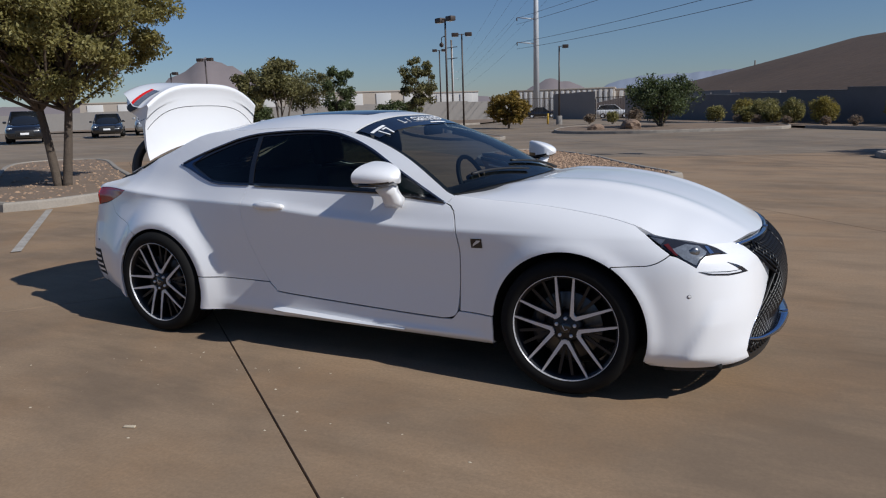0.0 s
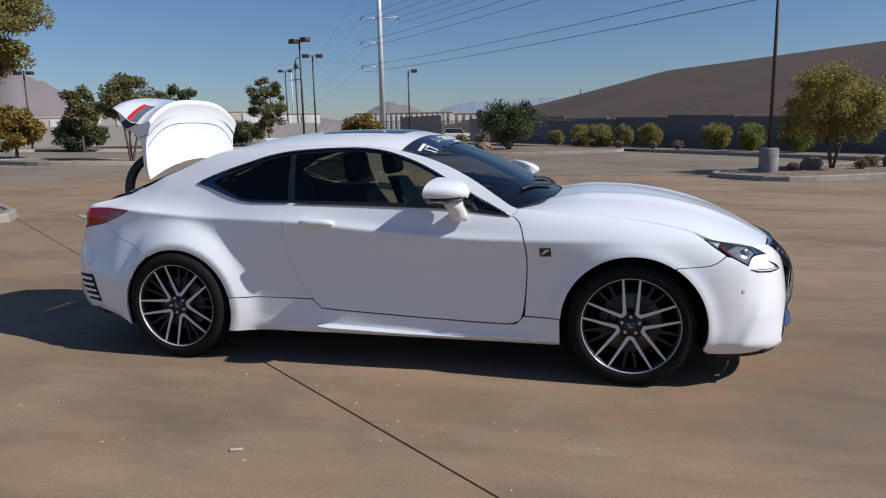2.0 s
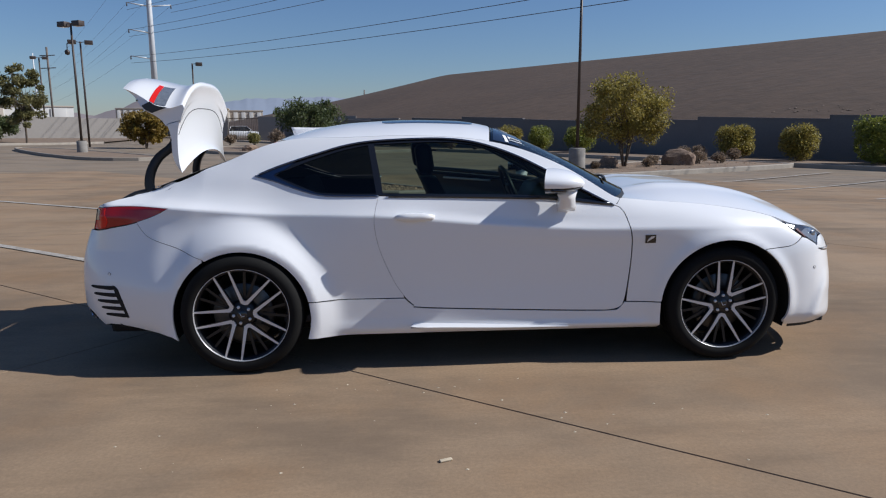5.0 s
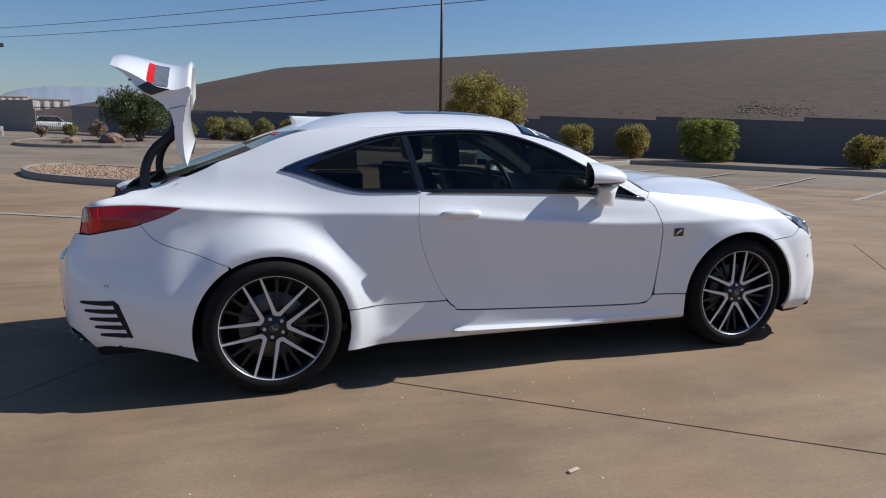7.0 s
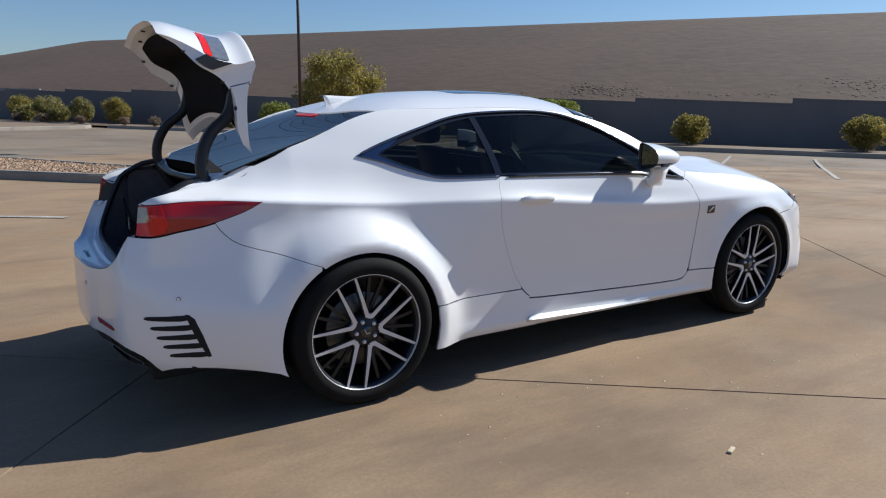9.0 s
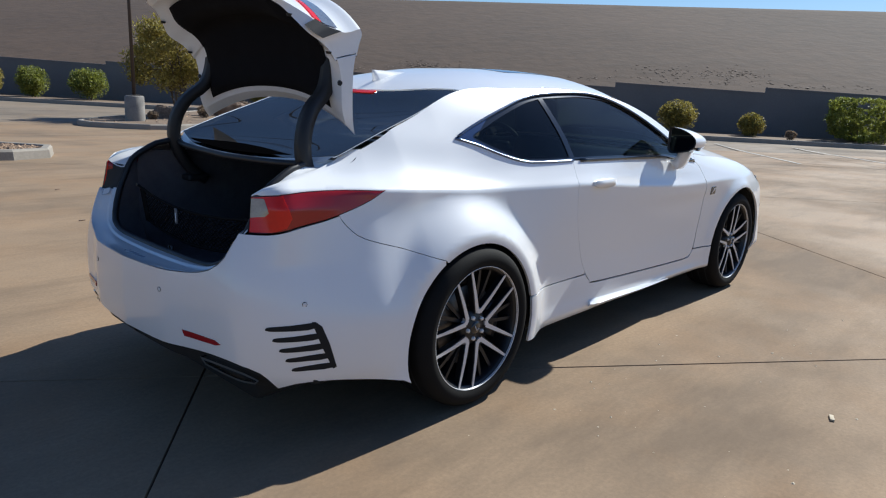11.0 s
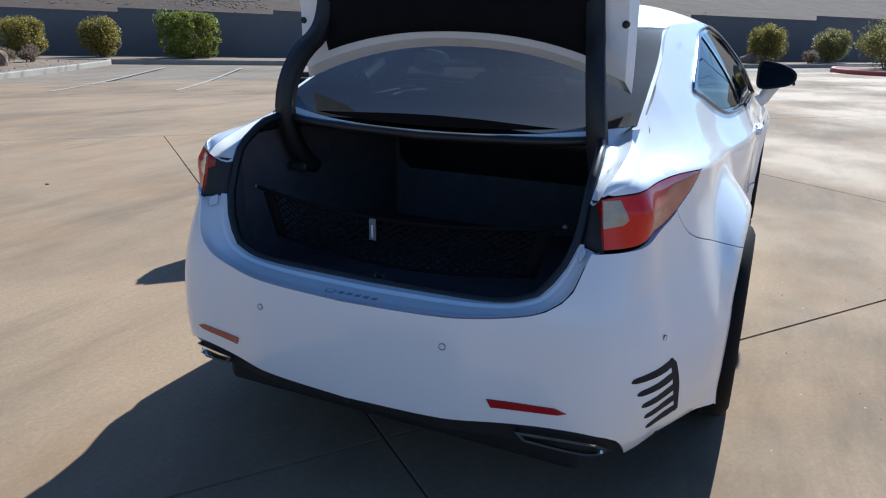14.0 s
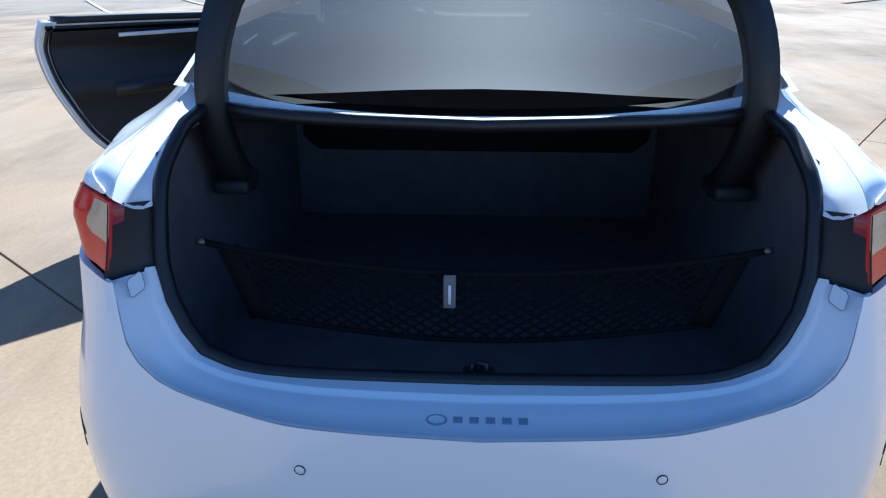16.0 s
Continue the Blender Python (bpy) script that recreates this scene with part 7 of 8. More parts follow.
for k, (s, top, w, bx, lf) in enumerate(((-35.8, 1.6, 2.1, 0, "leaf_light"), (-32.9, 1.55, 2.2, 0, "leaf_olive"), (-29.6, 1.45, 1.7, 0, "leaf_olive"), (-26.3, 1.5, 1.9, 0, "leaf_light"), (-19.5, 1.40, 1.9, 0, "leaf_light"),
                                          (-16.6, 1.4, 1.8, 0, "leaf_hedge"), (-13.3, 1.4, 2.1, 0, "leaf_hedge"), (-3.6, 1.42, 2.1, 0, "leaf_light"), (-0.5, 1.45, 1.9, 0, "leaf_light"), (3.1, 1.58, 2.3, 1, "leaf_hedge"), (9.3, 1.08, 1.85, 0, "leaf_light"),
                                          (15.9, 1.16, 1.9, 0, "leaf_light"), (19.0, 0.75, 1.25, 0, "leaf_light"), (23.3, 1.55, 2.6, 1, "leaf_hedge"), (29.5, 1.6, 2.1, 0, "leaf_light"), (32.8, 1.4, 1.9, 0, "leaf_olive"))):
    p = along_wall(s, 2.6)
    bush("bush", ("boxy clipped green bush" if bx else "round yellow-green bush") + " in the strip before the wall", *p, w * 0.95, top + 0.25, M[lf], 40 + k, boxy=bool(bx))
for k, (s, o, w) in enumerate(((-5.6, 1.6, 0.75), (-4.4, 1.0, 0.85), (-2.7, 1.1, 0.7), (-34.5, 1.3, 0.8), (-31.6, 1.2, 0.8), (-28, 1.2, 0.7), (-24.0, 1.2, 0.7), (-21.5, 1.3, 0.8), (20.2, 1.0, 0.5), (31, 1.4, 0.8))):
    bush("dry_shrub", "low dry brown shrub on bare dirt", *along_wall(s, o), w, w * 0.8, M["leaf_dry"], 80 + k, per=60, size=0.035)


def boulder(x, y, sx, sy, sz, seed, lift=0.08):
    rng = np.random.default_rng(seed)
    bm = bmesh.new()
    bmesh.ops.create_icosphere(bm, subdivisions=3, radius=1.0)
    for v in bm.verts:
        n1 = noise.noise(v.co * 1.3 + Vector((seed, 0, 0))) * 0.35 + noise.noise(v.co * 4 + Vector((0, seed, 0))) * 0.10
        q = v.co * (1 + n1)
        q = Vector([math.copysign(abs(c) ** 0.8, c) for c in q])
        v.co = Vector((q.x * sx / 2, q.y * sy / 2, max(q.z, -0.6) * sz / 2 + sz * 0.26))
    bm.verts.index_update()
    g = ([tuple(v.co) for v in bm.verts], [tuple(v.index for v in f.verts) for f in bm.faces])
    bm.free()
    o = link("boulder", *g, M["rock"], None, "rough brown boulder lying in the planting bed", False, category="rock")
    o.matrix_basis = pose(x, y, float(level(x, y)) + lift, 0, 0, rng.uniform(0, 360))


# finger island with the lamp post, the small tree and the boulder
_isl = spline([(6.2, 18.2), (7.6, 17.3), (11.0, 19.0), (16.0, 21.6), (17.2, 23.0), (14.3, 26.2), (10.0, 23.4), (6.6, 20.8), (5.8, 19.4)], 0.5, True)
kerb(_isl, closed=True, label="pale concrete kerb round the tree island")
bed(_isl, M["dirt"], "tan dirt bed of the tree island", lift=0.12)
scatter_stones(_isl, 260, 0.05, 11, label="loose stones on the tree island", lift=0.12)
tree("small_tree", "small multi-stemmed tree with thin yellow-green leaves", 9.9, 21.6, 3.55, 1.70, 0.75, 4, 62, 300, 0.058, M["leaf_light"], 3, 0.055, 0.10)
boulder(12.4, 22.4, 1.25, 0.9, 0.85, 4)
boulder(9.2, 21.3, 0.75, 0.6, 0.6, 9)
for k, (x, y, w) in enumerate(((13.6, 23.2, 0.8), (11.3, 22.3, 0.6), (10.7, 21.2, 0.5), (14.6, 23.4, 0.7), (8.4, 20.4, 0.4))):
    bush("dry_shrub", "low dry brown shrub beside the boulder", x, y, w, w * 0.7, M["leaf_dry"], 95 + k, per=50, size=0.035)


def lamp_post(x, y, h, heads, turn, base=True, r=0.07, lift=0.0, brown=True):
    z = float(level(x, y)) + lift
    t = thing("lamp_post", "dark bronze parking lot lamp post on a concrete base" if base else "tall dark parking lot lamp post", "lamp post", "lot lamp posts", at=(x, y, z))
    m = M["pole_brown"]
    if base:
        part("base", lathe([(0, 0.80), (0.26, 0.80), (0.29, 0.77), (0.30, 0.0), (0.30, -0.1)], 20, "z"), M["pole_base"], t, "round concrete base")
        part("base_plate", block(0.28, 0.28, 0.03, 0.005, (0, 0, 0.80)), m, t)
    part("pole", tube([(0, 0, 0.78 if base else -0.1), (0, 0, h)], [r, r * 0.75], 8), m, t)
    for k in range(heads):
        a = turn + math.pi * k
        c, s = math.cos(a), math.sin(a)
        part("arm", tube([(0, 0, h - 0.05), (0.35 * c, 0.35 * s, h - 0.02)], 0.03, 6), m, t)
        hd = part("lamp_head", moved(block(0.58, 0.42, 0.30, 0.03), Matrix.Translation((0.58 * c, 0.58 * s, h - 0.2)) @ Matrix.Rotation(a, 4, "Z")), m, t, "boxy lamp head")
        part("lens", moved(block(0.44, 0.32, 0.02, 0.004), Matrix.Translation((0.58 * c, 0.58 * s, h - 0.215)) @ Matrix.Rotation(a, 4, "Z")), M["amber_lens"], hd)
    return t


lamp_post(7.5, 19.65, 7.6, 2, 0.5, True, 0.06, 0.10)
_la = lamp_post(-17.6, 38.8, 7.6, 2, -0.45, True, 0.08)
part("camera_arm", tube([(0, 0, 6.5), (-0.4, 0.2, 6.45), (-0.42, 0.2, 6.1)], 0.03, 6), M["pole_brown"], _la)
part("dome_camera", moved(lathe([(0, -0.2), (0.12, -0.15), (0.15, 0), (0.1, 0.1), (0, 0.12)], 12, "z"), Matrix.Translation((-0.42, 0.2, 6.0))), M["pole_brown"], _la, "dark dome camera")
lamp_post(-22.7, 52.2, 8.0, 2, 0.35, False, 0.09)
lamp_post(-16.9, 61.5, 7.3, 1, 0.3, True, 0.09)
lamp_post(-49.6, 48.9, 6.9, 2, 0.2, False, 0.09)
lamp_post(-37.2, 76.3, 8.8, 2, 0.35, False, 0.10)
lamp_post(-58.0, 52.0, 6.0, 1, 0.2, False, 0.09)

# gravel island beside the lane
_gi = spline([(0.3, 8.85), (1.5, 8.95), (1.75, 9.6), (0.97, 10.9), (-0.02, 12.7), (-1.46, 15.6), (-3.2, 18.2), (-4.4, 19.4), (-5.1, 18.4), (-4.9, 16.0), (-4.0, 13.3), (-2.6, 11.45), (-1.5, 10.55)], 0.5, True)
kerb(_gi, closed=True, label="pale concrete kerb round the gravel island")
bed(_gi, M["gravel"], "brown gravel island bed", lift=0.12)
scatter_stones(_gi, 4200, 0.042, 21, lift=0.12)

# western island with the big tree
_wi = spline([(-7.4, 3.05), (-7.35, 4.4), (-7.7, 5.4), (-12.5, 8.6), (-16.5, 11.0), (-17.5, 9.0), (-12.0, 5.0), (-8.3, 2.75)], 0.4, True)
kerb(_wi, closed=True, label="pale concrete kerb round the big tree's island")
bed(_wi, M["dirt"], "tan dirt bed under the big tree", lift=0.12)
scatter_stones(_wi, 500, 0.04, 31, label="loose stones under the big tree", lift=0.12)
tree("big_tree", "large loose olive-green tree with twin leaning trunks", -9.7, 5.1, 5.6, 2.5, 1.75, 2, 330, 420, 0.046, M["leaf_olive"], 7, 0.12, 0.10, 0.2, (0.07, 0.19))

_ti = spline([(-18.6, 26.3), (-19.2, 23.6), (-22.5, 21.4), (-26.0, 22.6), (-22.0, 26.4)], 0.5, True)
kerb(_ti, closed=True, label="pale concrete kerb round the small tree island")
bed(_ti, M["dirt"], "tan dirt bed of the small tree island", lift=0.12)
tree("young_tree", "olive-green tree with three pale leaning stems", -19.9, 24.3, 3.85, 1.35, 1.75, 3, 40, 200, 0.085, M["leaf_far"], 77, 0.075, 0.12, 0.55)

# lamp island, rocks and far trees
_li = spline([(-11.3, 33.3), (-14.2, 31.8), (-20.0, 38.0), (-24.5, 45.0), (-20.0, 43.0)], 0.8, True)
kerb(_li, closed=True, label="pale concrete kerb round the lamp island")
bed(_li, M["dirt"], "tan dirt bed of the lamp island", lift=0.12)
_i2 = spline([(-10.8, 41.5), (-5.2, 39.0), (0.8, 41.5), (3.2, 43.5), (2.0, 50.0), (-4.0, 54.0), (-12.0, 52.0)], 1.0, True)
kerb(_i2, closed=True, label="pale concrete kerb round the far island")
bed(_i2, M["dirt"], "tan dirt bed of the far island", lift=0.12)
tree("round_tree", "broad dark green tree on short stems", -5.0, 47.5, 3.5, 2.4, 0.75, 4, 70, 150, 0.10, M["leaf_dark"], 13, 0.10, 0.1)
boulder(-6.3, 43.5, 2.0, 1.2, 0.9, 14)
boulder(-8.4, 42.6, 1.2, 0.9, 0.55, 15)
_fb = [(-40.0, 36.5), (-36.6, 43.0), (-33.0, 48.4), (-30.4, 52.2), (-27.0, 57.0), (-25.5, 62.0)]
kerb(_fb, label="pale concrete kerb before the far dirt strip")
bed(_fb + [(-27.5, 80.5), (-40.0, 71.5), (-56.0, 57.5), (-66.0, 48.5), (-60.0, 36.0)], M["dirt"], "bare tan dirt strip before the far wall")
for k, (nm, x, y, h, sp, lf, cf, lab) in enumerate((
        ("far_tree", -29.6, 56.6, 6.4, 1.7, "leaf_far", 1.2, "far slender olive-green tree"), ("far_tree", -35.8, 39.5, 4.7, 1.2, "leaf_far", 1.2, "far slender olive-green tree"),
        ("orange_shrub", -17.8, 50.5, 2.9, 1.6, "leaf_gold", 0.4, "yellowing orange shrub near the gate"),
        ("far_tree", -29.8, 27.5, 2.7, 1.4, "leaf_gold", 0.5, "small yellowing tree by the parked cars"), ("far_tree", -42.5, 55.2, 5.6, 3.2, "leaf_far", 2.0, "far spreading olive-green tree"),
        # the low dark leaf clumps stand in for shadows on the far wall
        ("far_cypress", -36.7, 53.2, 6.4, 1.7, "leaf_dark", 0.3, "far dense dark drooping tree"), ("shadow_shrub", -34.6, 60.5, 2.5, 2.2, "leaf_dark", 0.2, "dark leaf clump standing in for a wall shadow"),
        ("shadow_shrub", -37.0, 40.5, 2.2, 1.9, "leaf_dark", 0.2, "dark leaf clump standing in for a wall shadow"))):
    tree(nm, lab, x, y, h, sp, cf, 1 if "tree" in nm else 3, 44, 170, 0.13, M[lf], 60 + k, 0.08, 0.02)
for k, (x, y, w) in enumerate(((-11.5, 60.5, 1.4), (-9.3, 59.5, 1.8), (-7.0, 58.5, 1.4), (-2.2, 56.0, 1.8), (0.2, 53.5, 1.7), (2.0, 50.8, 1.8), (-13.8, 61, 1.2))):
    bush("bush", "round olive bush near the far corner", x, y, w, w * 0.75, M["leaf_dry" if k in (1, 6) else "leaf_olive"], 120 + k, per=70, size=0.08)

# ---- far side of the lot ----
def wall_run(a, b, top, thick=0.25, name="wall_north", mat=None, label="grey far perimeter wall"):
    a, b = np.array(a, float), np.array(b, float)
    n = int(np.ceil(np.linalg.norm(b - a) / 7.0))
    d = (b - a) / np.linalg.norm(b - a)
    s = np.array([-d[1], d[0]]) * thick / 2
    for i in range(n):
        p, q = a + (b - a) * i / n, a + (b - a) * (i + 1) / n
        z = min(float(level(*p)), float(level(*q))) - 0.4
        t = top + 0.12 * ((i * 7) % 3 - 1) * 0.5
        V = [(*(p + s), z), (*(p - s), z), (*(q - s), z), (*(q + s), z), (*(p + s), t), (*(p - s), t), (*(q - s), t), (*(q + s), t)]
        link(name, V, [(0, 3, 2, 1), (4, 5, 6, 7), (0, 1, 5, 4), (1, 2, 6, 5), (2, 3, 7, 6), (3, 0, 4, 7)], mat or M["wall_far"], None, label, False, kind="structure", category="wall")


M["wall_far"] = material("grey_far_wall", (0.30, 0.275, 0.25), 0.9, vary=0.12, scale=0.5, fine=6)
wall_run((-78, 40), (-29.5, 82.5), 2.45)
wall_run((-25.0, 85.0), (-18.4, 81.0), 3.1)
wall_run((-14.6, 80.0), (-3.0, 79.0), 2.6)
wall_run((-3.0, 79.0), (2.0, 72.0), 2.2)
wall_run((2.0, 72.0), along_wall(-60.5, WALL_OFF), 2.3)


def gate(a, b, h, bars):
    a, b = np.array(a, float), np.array(b, float)
    z = float(level(*((a + b) / 2)))
    t = thing("iron_gate", "dark iron sliding gate in the far wall", "gate", at=(*a, z))
    d = b - a
    for zz in (0.15, h):
        part("rail", tube([(0, 0, zz), (*d, zz)], 0.04, 6), M["pole_brown"], t)
    for k in range(bars + 1):
        p = d * k / bars
        part("bar", tube([(*p, 0.0), (*p, h + 0.1)], 0.055 if k in (0, bars) else 0.02, 5), M["pole_brown"], t)


gate((-29.5, 82.5), (-25.0, 85.0), 2.6, 24)
gate((-18.4, 81.0), (-14.6, 80.0), 2.6, 18)
for x, y in ((-20.9, 61.6), (-18.4, 62.6)):
    bl = thing("bollard", "yellow painted steel bollard on the lot", "bollard", "gate bollards", at=(x, y, float(level(x, y))))
    part("post", tube([(0, 0, -0.1), (0, 0, 1.0), (0, 0, 1.04)], [0.1, 0.1, 0.05], 12), M["yellow"], bl)

# parked cars: one builder, three paints and two body shapes
M["car_black"] = material("black_car_paint", (0.012, 0.013, 0.016), 0.25, vary=0.05, bump=0, coat=1.0)
M["car_silver"] = material("silver_car_paint", (0.42, 0.43, 0.44), 0.3, 0.5, vary=0.05, bump=0, coat=1.0)
M["car_white"] = material("white_car_paint", (0.7, 0.7, 0.7), 0.3, vary=0.05, bump=0, coat=1.0)
M["car_glass"] = material("dark_car_glass", (0.015, 0.017, 0.02), 0.06, vary=0.0, bump=0, coat=0.5)


def parked_car(x, y, yaw, paint, tall, label, name="parked_car"):
    t = thing(name, label, "car", "parked cars")
    L, W, H = (4.7, 1.84, 1.46) if not tall else (4.75, 1.88, 1.70)
    belt = 0.92 if not tall else 1.05
    st = [(-L / 2, 0.55, belt - 0.12, 0.80), (-L / 2 + 0.12, 0.30, belt - 0.02, 0.93), (-L / 2 + 0.6, 0.22, belt + 0.03, 1.0), (0, 0.20, belt, 1.0), (L * 0.24, 0.22, belt - 0.03, 1.0), (L / 2 - 0.5, 0.24, belt - 0.14, 0.97), (L / 2 - 0.12, 0.28, belt - 0.25, 0.90), (L / 2, 0.40, belt - 0.38, 0.78)]
    V, F = [], []
    for px, zb, zt, wk in st:
        w = W / 2 * wk
        V += [(px, s * a * w, zb + (zt - zb) * b) for s, a, b in ((-1, 0.90, 0), (-1, 1.0, 0.35), (-1, 0.97, 0.75), (-1, 0.84, 1.0), (1, 0.84, 1.0), (1, 0.97, 0.75), (1, 1.0, 0.35), (1, 0.90, 0))]
    for i in range(len(st) - 1):
        F += [(i * 8 + k, i * 8 + (k + 1) % 8, i * 8 + 8 + (k + 1) % 8, i * 8 + 8 + k) for k in range(8)]
    F += [tuple(range(8))[::-1], tuple(len(V) - 8 + k for k in range(8))]
    body = part("body", (V, F), paint, t)
    x0, x1 = (-L * 0.44, L * 0.21) if tall else (-L * 0.36, L * 0.21)
    t0, t1 = (-L * 0.36, L * 0.03) if tall else (-L * 0.17, L * 0.05)

    def cabin(dw, dz):
        V = [(x0, -0.76 - dw, belt - 0.05), (x1, -0.76 - dw, belt - 0.08), (x1, 0.76 + dw, belt - 0.08), (x0, 0.76 + dw, belt - 0.05), (t0, -0.58 - dw, H + dz), (t1, -0.60 - dw, H + dz), (t1, 0.60 + dw, H + dz), (t0, 0.58 + dw, H + dz)]
        return V, [(4, 5, 6, 7), (0, 1, 5, 4), (1, 2, 6, 5), (2, 3, 7, 6), (3, 0, 4, 7)]
    part("glasshouse", cabin(0, -0.03), M["car_glass"], t, "dark glass")
    part("roof", block(t1 - t0 + 0.1, 1.22, 0.06, 0.028, ((t0 + t1) / 2, 0, H - 0.06)), paint, t)
    for s in (-1, 1):
        for a, b in ((x0, t0), (x1, t1)):
            part("pillar", strip([(a, s * 0.775, belt - 0.05), (b, s * 0.605, H - 0.03)], 0.04, 0.02), paint, t)
        for wx in (-L * 0.285, L * 0.29):
            wh = part("wheel", moved(lathe([(0.2, -0.11), (0.30, -0.115), (0.33, -0.08), (0.335, 0), (0.33, 0.08), (0.30, 0.115), (0.2, 0.11)], 24), Matrix.Translation((wx, s * (W / 2 - 0.11), 0.335))), M["rubber"], t)
            part("rim", moved(lathe([(0, -0.085), (0.05, -0.09), (0.2, -0.10), (0.215, -0.112), (0.215, 0.112), (0.2, 0.10), (0.05, 0.09), (0, 0.085)], 24), Matrix.Translation((wx, s * (W / 2 - 0.11), 0.335))), M["alloy"], wh, "alloy rim")
        part("headlight", moved(block(0.22, 0.34, 0.12, 0.03), Matrix.Translation((L / 2 - 0.19, s * 0.62, belt - 0.36)) @ Matrix.Rotation(s * -0.35, 4, "Z")), M["lamp_clear"], t)
        part("taillight", moved(block(0.14, 0.30, 0.14, 0.03), Matrix.Translation((-L / 2 + 0.09, s * 0.66, belt - 0.22))), M["red_dark"], t)
        part("door_mirror", moved(block(0.12, 0.18, 0.12, 0.04), Matrix.Translation((L * 0.14, s * (W / 2 + 0.02), belt))), paint, t)
    part("grille", block(0.06, 0.9, 0.32, 0.02, (L / 2 - 0.03, 0, 0.36)), M["black"], t)
    part("plate_bar", block(0.02, 0.4, 0.11, 0.004, (L / 2 + 0.005, 0, 0.44)), M["ink_white"], t, "plain plate bar")
    part("floor_pan", block(L - 0.9, W - 0.25, 0.2, 0.04, (0, 0, 0.2)), M["under"], t)
    t.matrix_basis = pose(x, y, float(level(x, y)), 0, 0, math.degrees(yaw))
    return t


parked_car(-34.5, 20.2, -0.62, M["car_black"], True, "black crossover parked facing the lane")
parked_car(-36.1, 26.6, -0.70, M["car_black"], False, "black saloon parked facing the lane")
parked_car(-37.0, 30.6, -0.70, M["car_silver"], True, "silver crossover parked beside a black saloon")
parked_car(-28.2, 89.5, 0.35, M["car_black"], False, "black saloon standing beyond the gate")
parked_car(-17.6, 87.0, 0.2, M["car_white"], True, "white crossover standing beyond the wall")

# red-kerbed island and cars at the south-east end
_ri = spline([(23.4, -5.0), (24.0, -7.3), (26.0, -8.2), (31.0, -6.2), (30.5, -3.4), (26.5, -3.2)], 0.5, True)
kerb(_ri, M["kerb_red"], "red painted kerb round an island", closed=True)
bed(_ri, M["dirt"], "tan dirt bed inside the red kerb", lift=0.12)
bush("oleander_bush", "tall loose green bush on the red-kerbed island", 27.2, -4.6, 2.4, 1.9, M["leaf_olive"], 141, per=220)
bush("oleander_bush", "tall loose green bush on the red-kerbed island", 29.3, -5.2, 2.0, 1.6, M["leaf_olive"], 142, per=180)
lamp_post(25.6, -6.6, 7.6, 2, 0.3, True, 0.07, 0.10)
parked_car(36.5, -9.0, 2.6, M["car_white"], False, "white saloon parked at the lot's end")
parked_car(35.0, -12.6, 2.6, M["car_silver"], True, "silver crossover parked at the lot's end")
boulder(33.0, 1.6, 1.0, 0.8, 0.7, 17)
boulder(34.2, 0.2, 0.8, 0.7, 0.5, 18)

# power line
def tower(x, y, h, name="power_pole"):
    t = thing(name, "tall tapered galvanised power line pole", "power pole", "power line poles", at=(x, y, float(level(x, y)) - 0.5))
    part("shaft", tube([(0, 0, 0), (0, 0, h)], [0.48, 0.26], 14), M["galv"], t)
    ends = []
    for z in (11.4, 15.0, 18.6, 22.2):
        for s in ((-1, 1) if z > 18 else (-1,)):
            e = np.array([s * 2.7, s * 1.0, z + 0.35])
            part("arm", tube([(0, 0, z), e], [0.12, 0.07], 6), M["galv"], t)
            part("insulator", tube([e, e - [0, 0, 0.5]], 0.09, 6), M["wire"], t)
            ends.append(np.array([x, y, 0]) + e - [0, 0, 0.55])
    return ends


_ta = tower(-32.6, 99.9, 34)
_tb = tower(80.0, -48.0, 34)
_tc = tower(-162.7, 337.8, 36)
for a, b, c in zip(_ta, _tb, _tc):
    for p, q in ((a, b), (c, a)):
        for dz in ((0.0, -0.9) if q is b else (0.0,)):
            ts = np.linspace(0, 1, 24)
            run = [p + (q - p) * t + np.array([0, 0, -4 * 2.2 * t * (1 - t) + dz]) for t in ts]
            link("power_cable", *tube(run, 0.024 if q is b else 0.014, 5), M["wire"], None, "thin dark power line cable overhead", kind="structure", category="cable")
for x, y, h in ((-71.0, 137.0, 12.6), (-49.0, 104.0, 12.8), (-4.0, 140.0, 9.0)):
    u = thing("utility_pole", "thin distant utility pole with crossarms", "utility pole", at=(x, y, float(level(x, y))))
    part("shaft", tube([(0, 0, -0.2), (0, 0, h)], 0.14, 6), M["wood_pole"], u)
    for z in (h - 1.2, h - 3.0):
        part("crossarm", tube([(-1.3, 0.5, z), (1.3, -0.5, z)], 0.07, 5), M["pole_brown"], u)

# distant sheds
def shed(x, y, w, d, h, turn, mat, panels, label):
    z = float(level(x, y)) - 0.5
    t = thing("warehouse", label, "building", "distant warehouses", at=(x, y, z))
    part("wall", block(w, d, h, 0.05), mat, t)
    part("roof", block(w + 0.4, d + 0.4, 0.5, 0.05, (0, 0, h)), M["stucco"], t)
    for k in range(panels):
        px = -w / 2 + w * (k + 0.5) / panels
        part("wall_panel", block(w / panels * 0.52, 0.4, h - 0.6, 0.03, (px, -d / 2 - 0.1, 0.2)), M["stucco_white"], t, "white raised panel")
        part("dark_bay", block(w / panels * 0.3, 0.2, h * 0.55, 0.02, (px + w / panels * 0.45, -d / 2 - 0.05, 0.2)), M["wall_far"], t, "grey recessed bay")
    t.rotation_euler = (0, 0, turn)


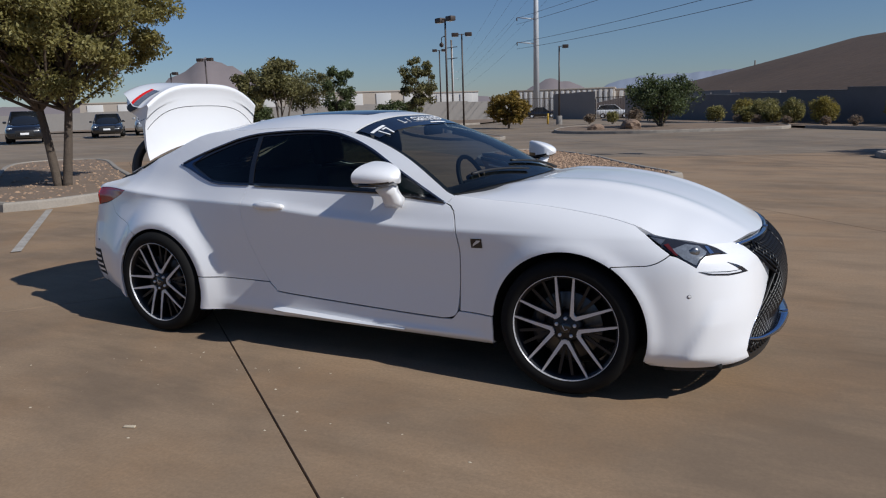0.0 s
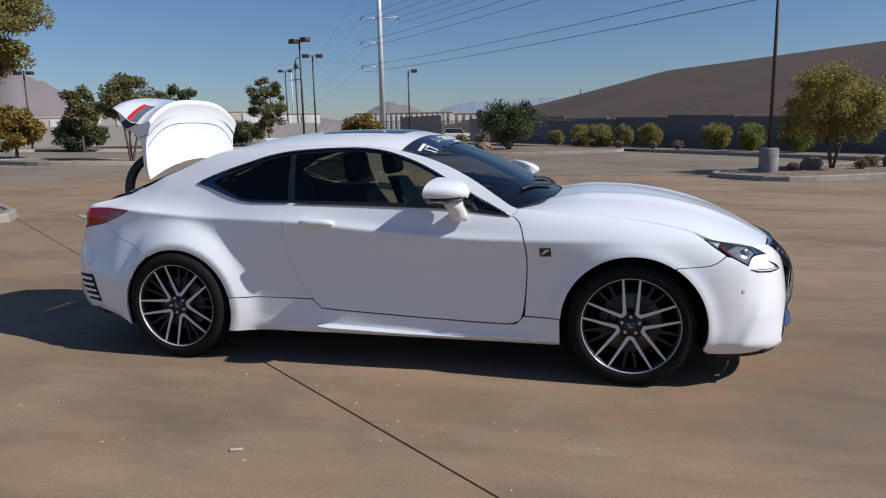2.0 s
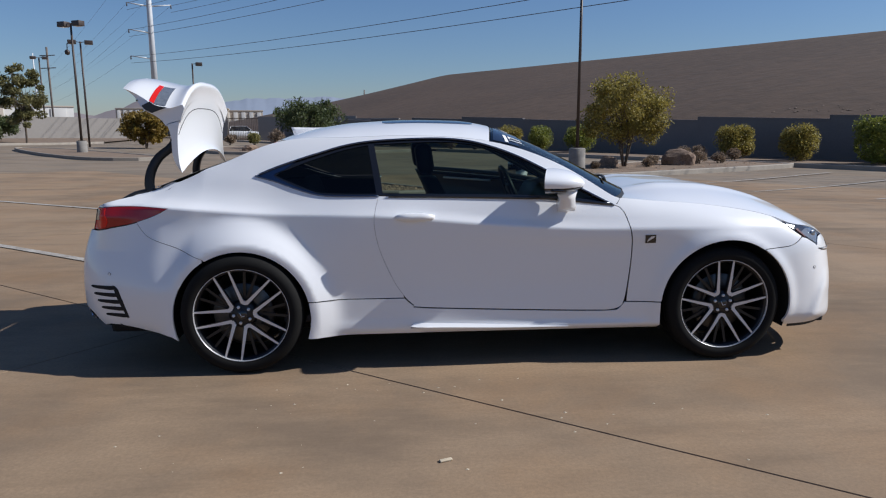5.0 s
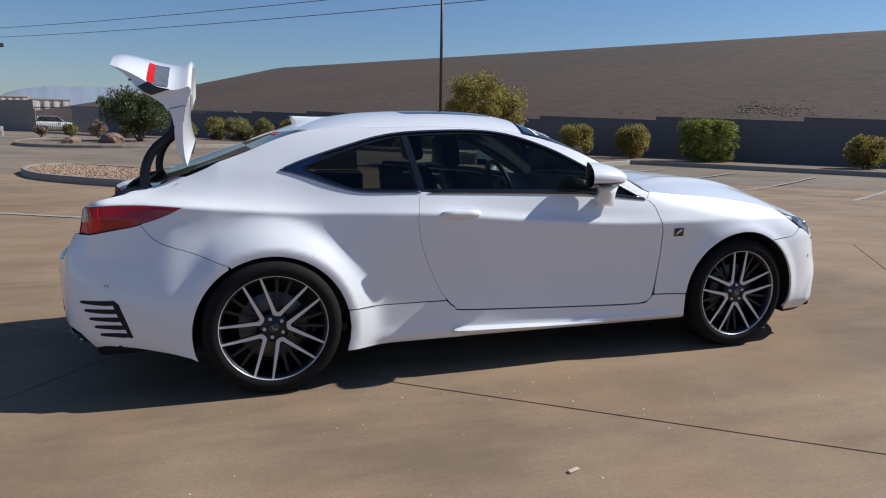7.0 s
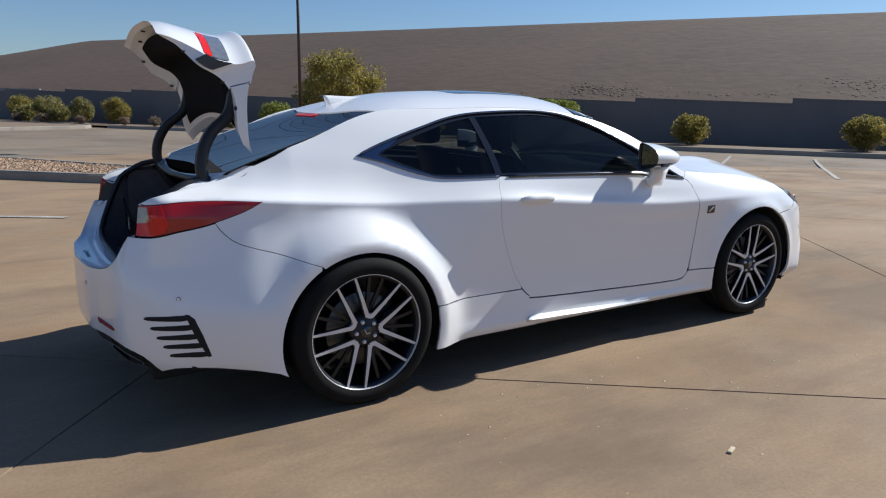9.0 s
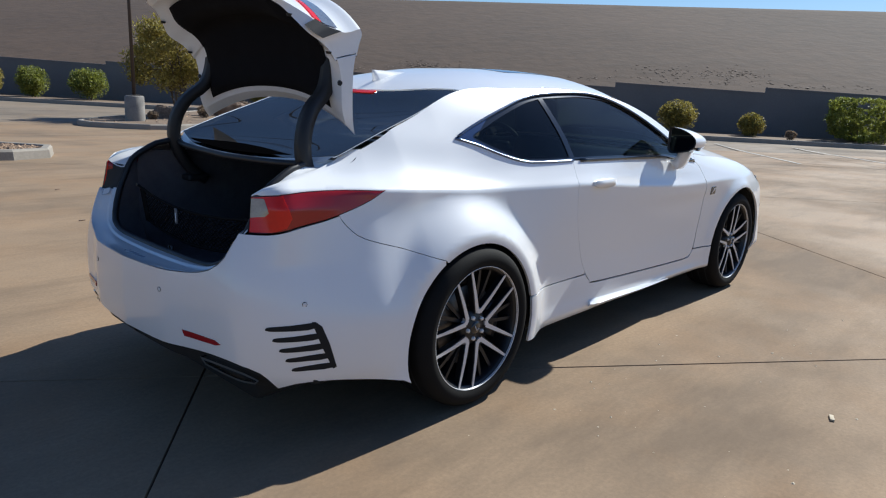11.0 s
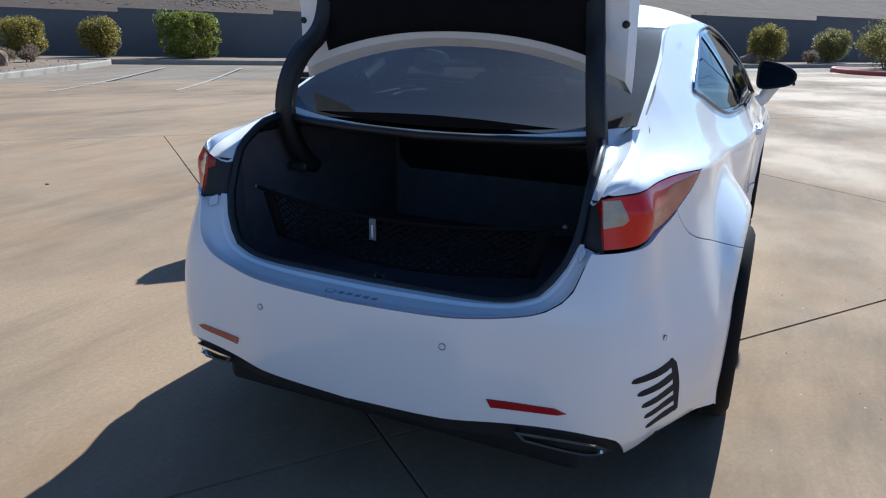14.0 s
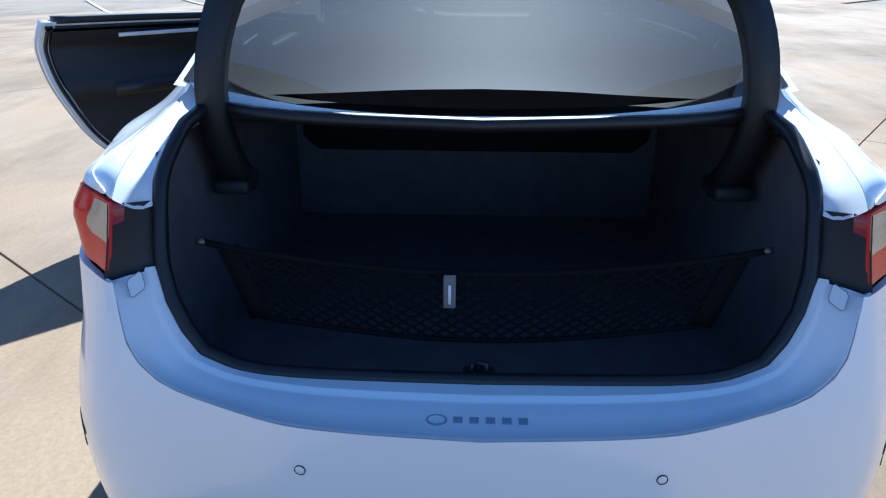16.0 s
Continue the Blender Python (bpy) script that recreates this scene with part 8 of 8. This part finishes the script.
shed(-83.5, 283, 40, 30, 8.8, 0.2, M["stucco"], 19, "long distant warehouse with white panels")
shed(-58.7, 289.5, 15, 20, 8.2, 0.2, M["stucco"], 5, "long distant warehouse with white panels")
shed(-150, 215, 60, 30, 9.5, 0.62, M["stucco"], 6, "tan distant warehouse beyond the wall")
shed(-210, 190, 60, 30, 8.5, 0.75, M["stucco"], 6, "tan distant warehouse beyond the wall")
shed(-118, 236, 26, 20, 8.6, 0.5, M["stucco_white"], 3, "pale distant warehouse beyond the wall")

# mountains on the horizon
# air haze is put into these pale colours and their faint glow
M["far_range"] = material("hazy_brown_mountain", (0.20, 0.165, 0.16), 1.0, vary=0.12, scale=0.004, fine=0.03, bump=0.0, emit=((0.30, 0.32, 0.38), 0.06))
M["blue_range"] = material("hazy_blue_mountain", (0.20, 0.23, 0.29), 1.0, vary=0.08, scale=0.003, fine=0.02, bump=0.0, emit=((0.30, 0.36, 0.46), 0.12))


def range_of_hills(az0, az1, dist, peaks, rough, seed, mat, label):
    """A ridge seen from the lot: bearings in degrees from +x, peaks of (bearing, elevation, width)."""
    az = np.radians(np.linspace(az0, az1, 220))
    V, n = [], len(az)
    for r, k in ((dist - 500, 0.0), (dist - 180, 0.6), (dist, 1.0), (dist + 500, 0.2)):
        for a in az:
            d = math.degrees(a)
            e = sum(h * max(0, 1 - (abs(d - c) / w) ** 1.3) for c, h, w in peaks)
            h = dist * math.tan(math.radians(e)) * (1 + rough * noise.noise(Vector((d * 0.55, seed, k * 2))) + rough * 0.5 * noise.noise(Vector((d * 2.1, seed, k * 2))))
            V.append((r * math.cos(a), r * math.sin(a), -2 + h * k))
    F = [(q * n + i, (q + 1) * n + i, (q + 1) * n + i + 1, q * n + i + 1) for q in range(3) for i in range(n - 1)]
    return link("mountain_range", V, F, mat, None, label, True, kind="structure", category="mountains")


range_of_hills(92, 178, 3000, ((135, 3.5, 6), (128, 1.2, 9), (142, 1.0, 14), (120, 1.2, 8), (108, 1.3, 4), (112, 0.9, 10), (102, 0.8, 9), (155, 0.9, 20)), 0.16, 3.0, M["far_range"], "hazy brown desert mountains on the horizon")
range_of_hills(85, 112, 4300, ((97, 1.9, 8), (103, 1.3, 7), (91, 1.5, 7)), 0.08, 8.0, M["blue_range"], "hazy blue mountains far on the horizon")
# ridge out of view, added to close the horizon in reflections
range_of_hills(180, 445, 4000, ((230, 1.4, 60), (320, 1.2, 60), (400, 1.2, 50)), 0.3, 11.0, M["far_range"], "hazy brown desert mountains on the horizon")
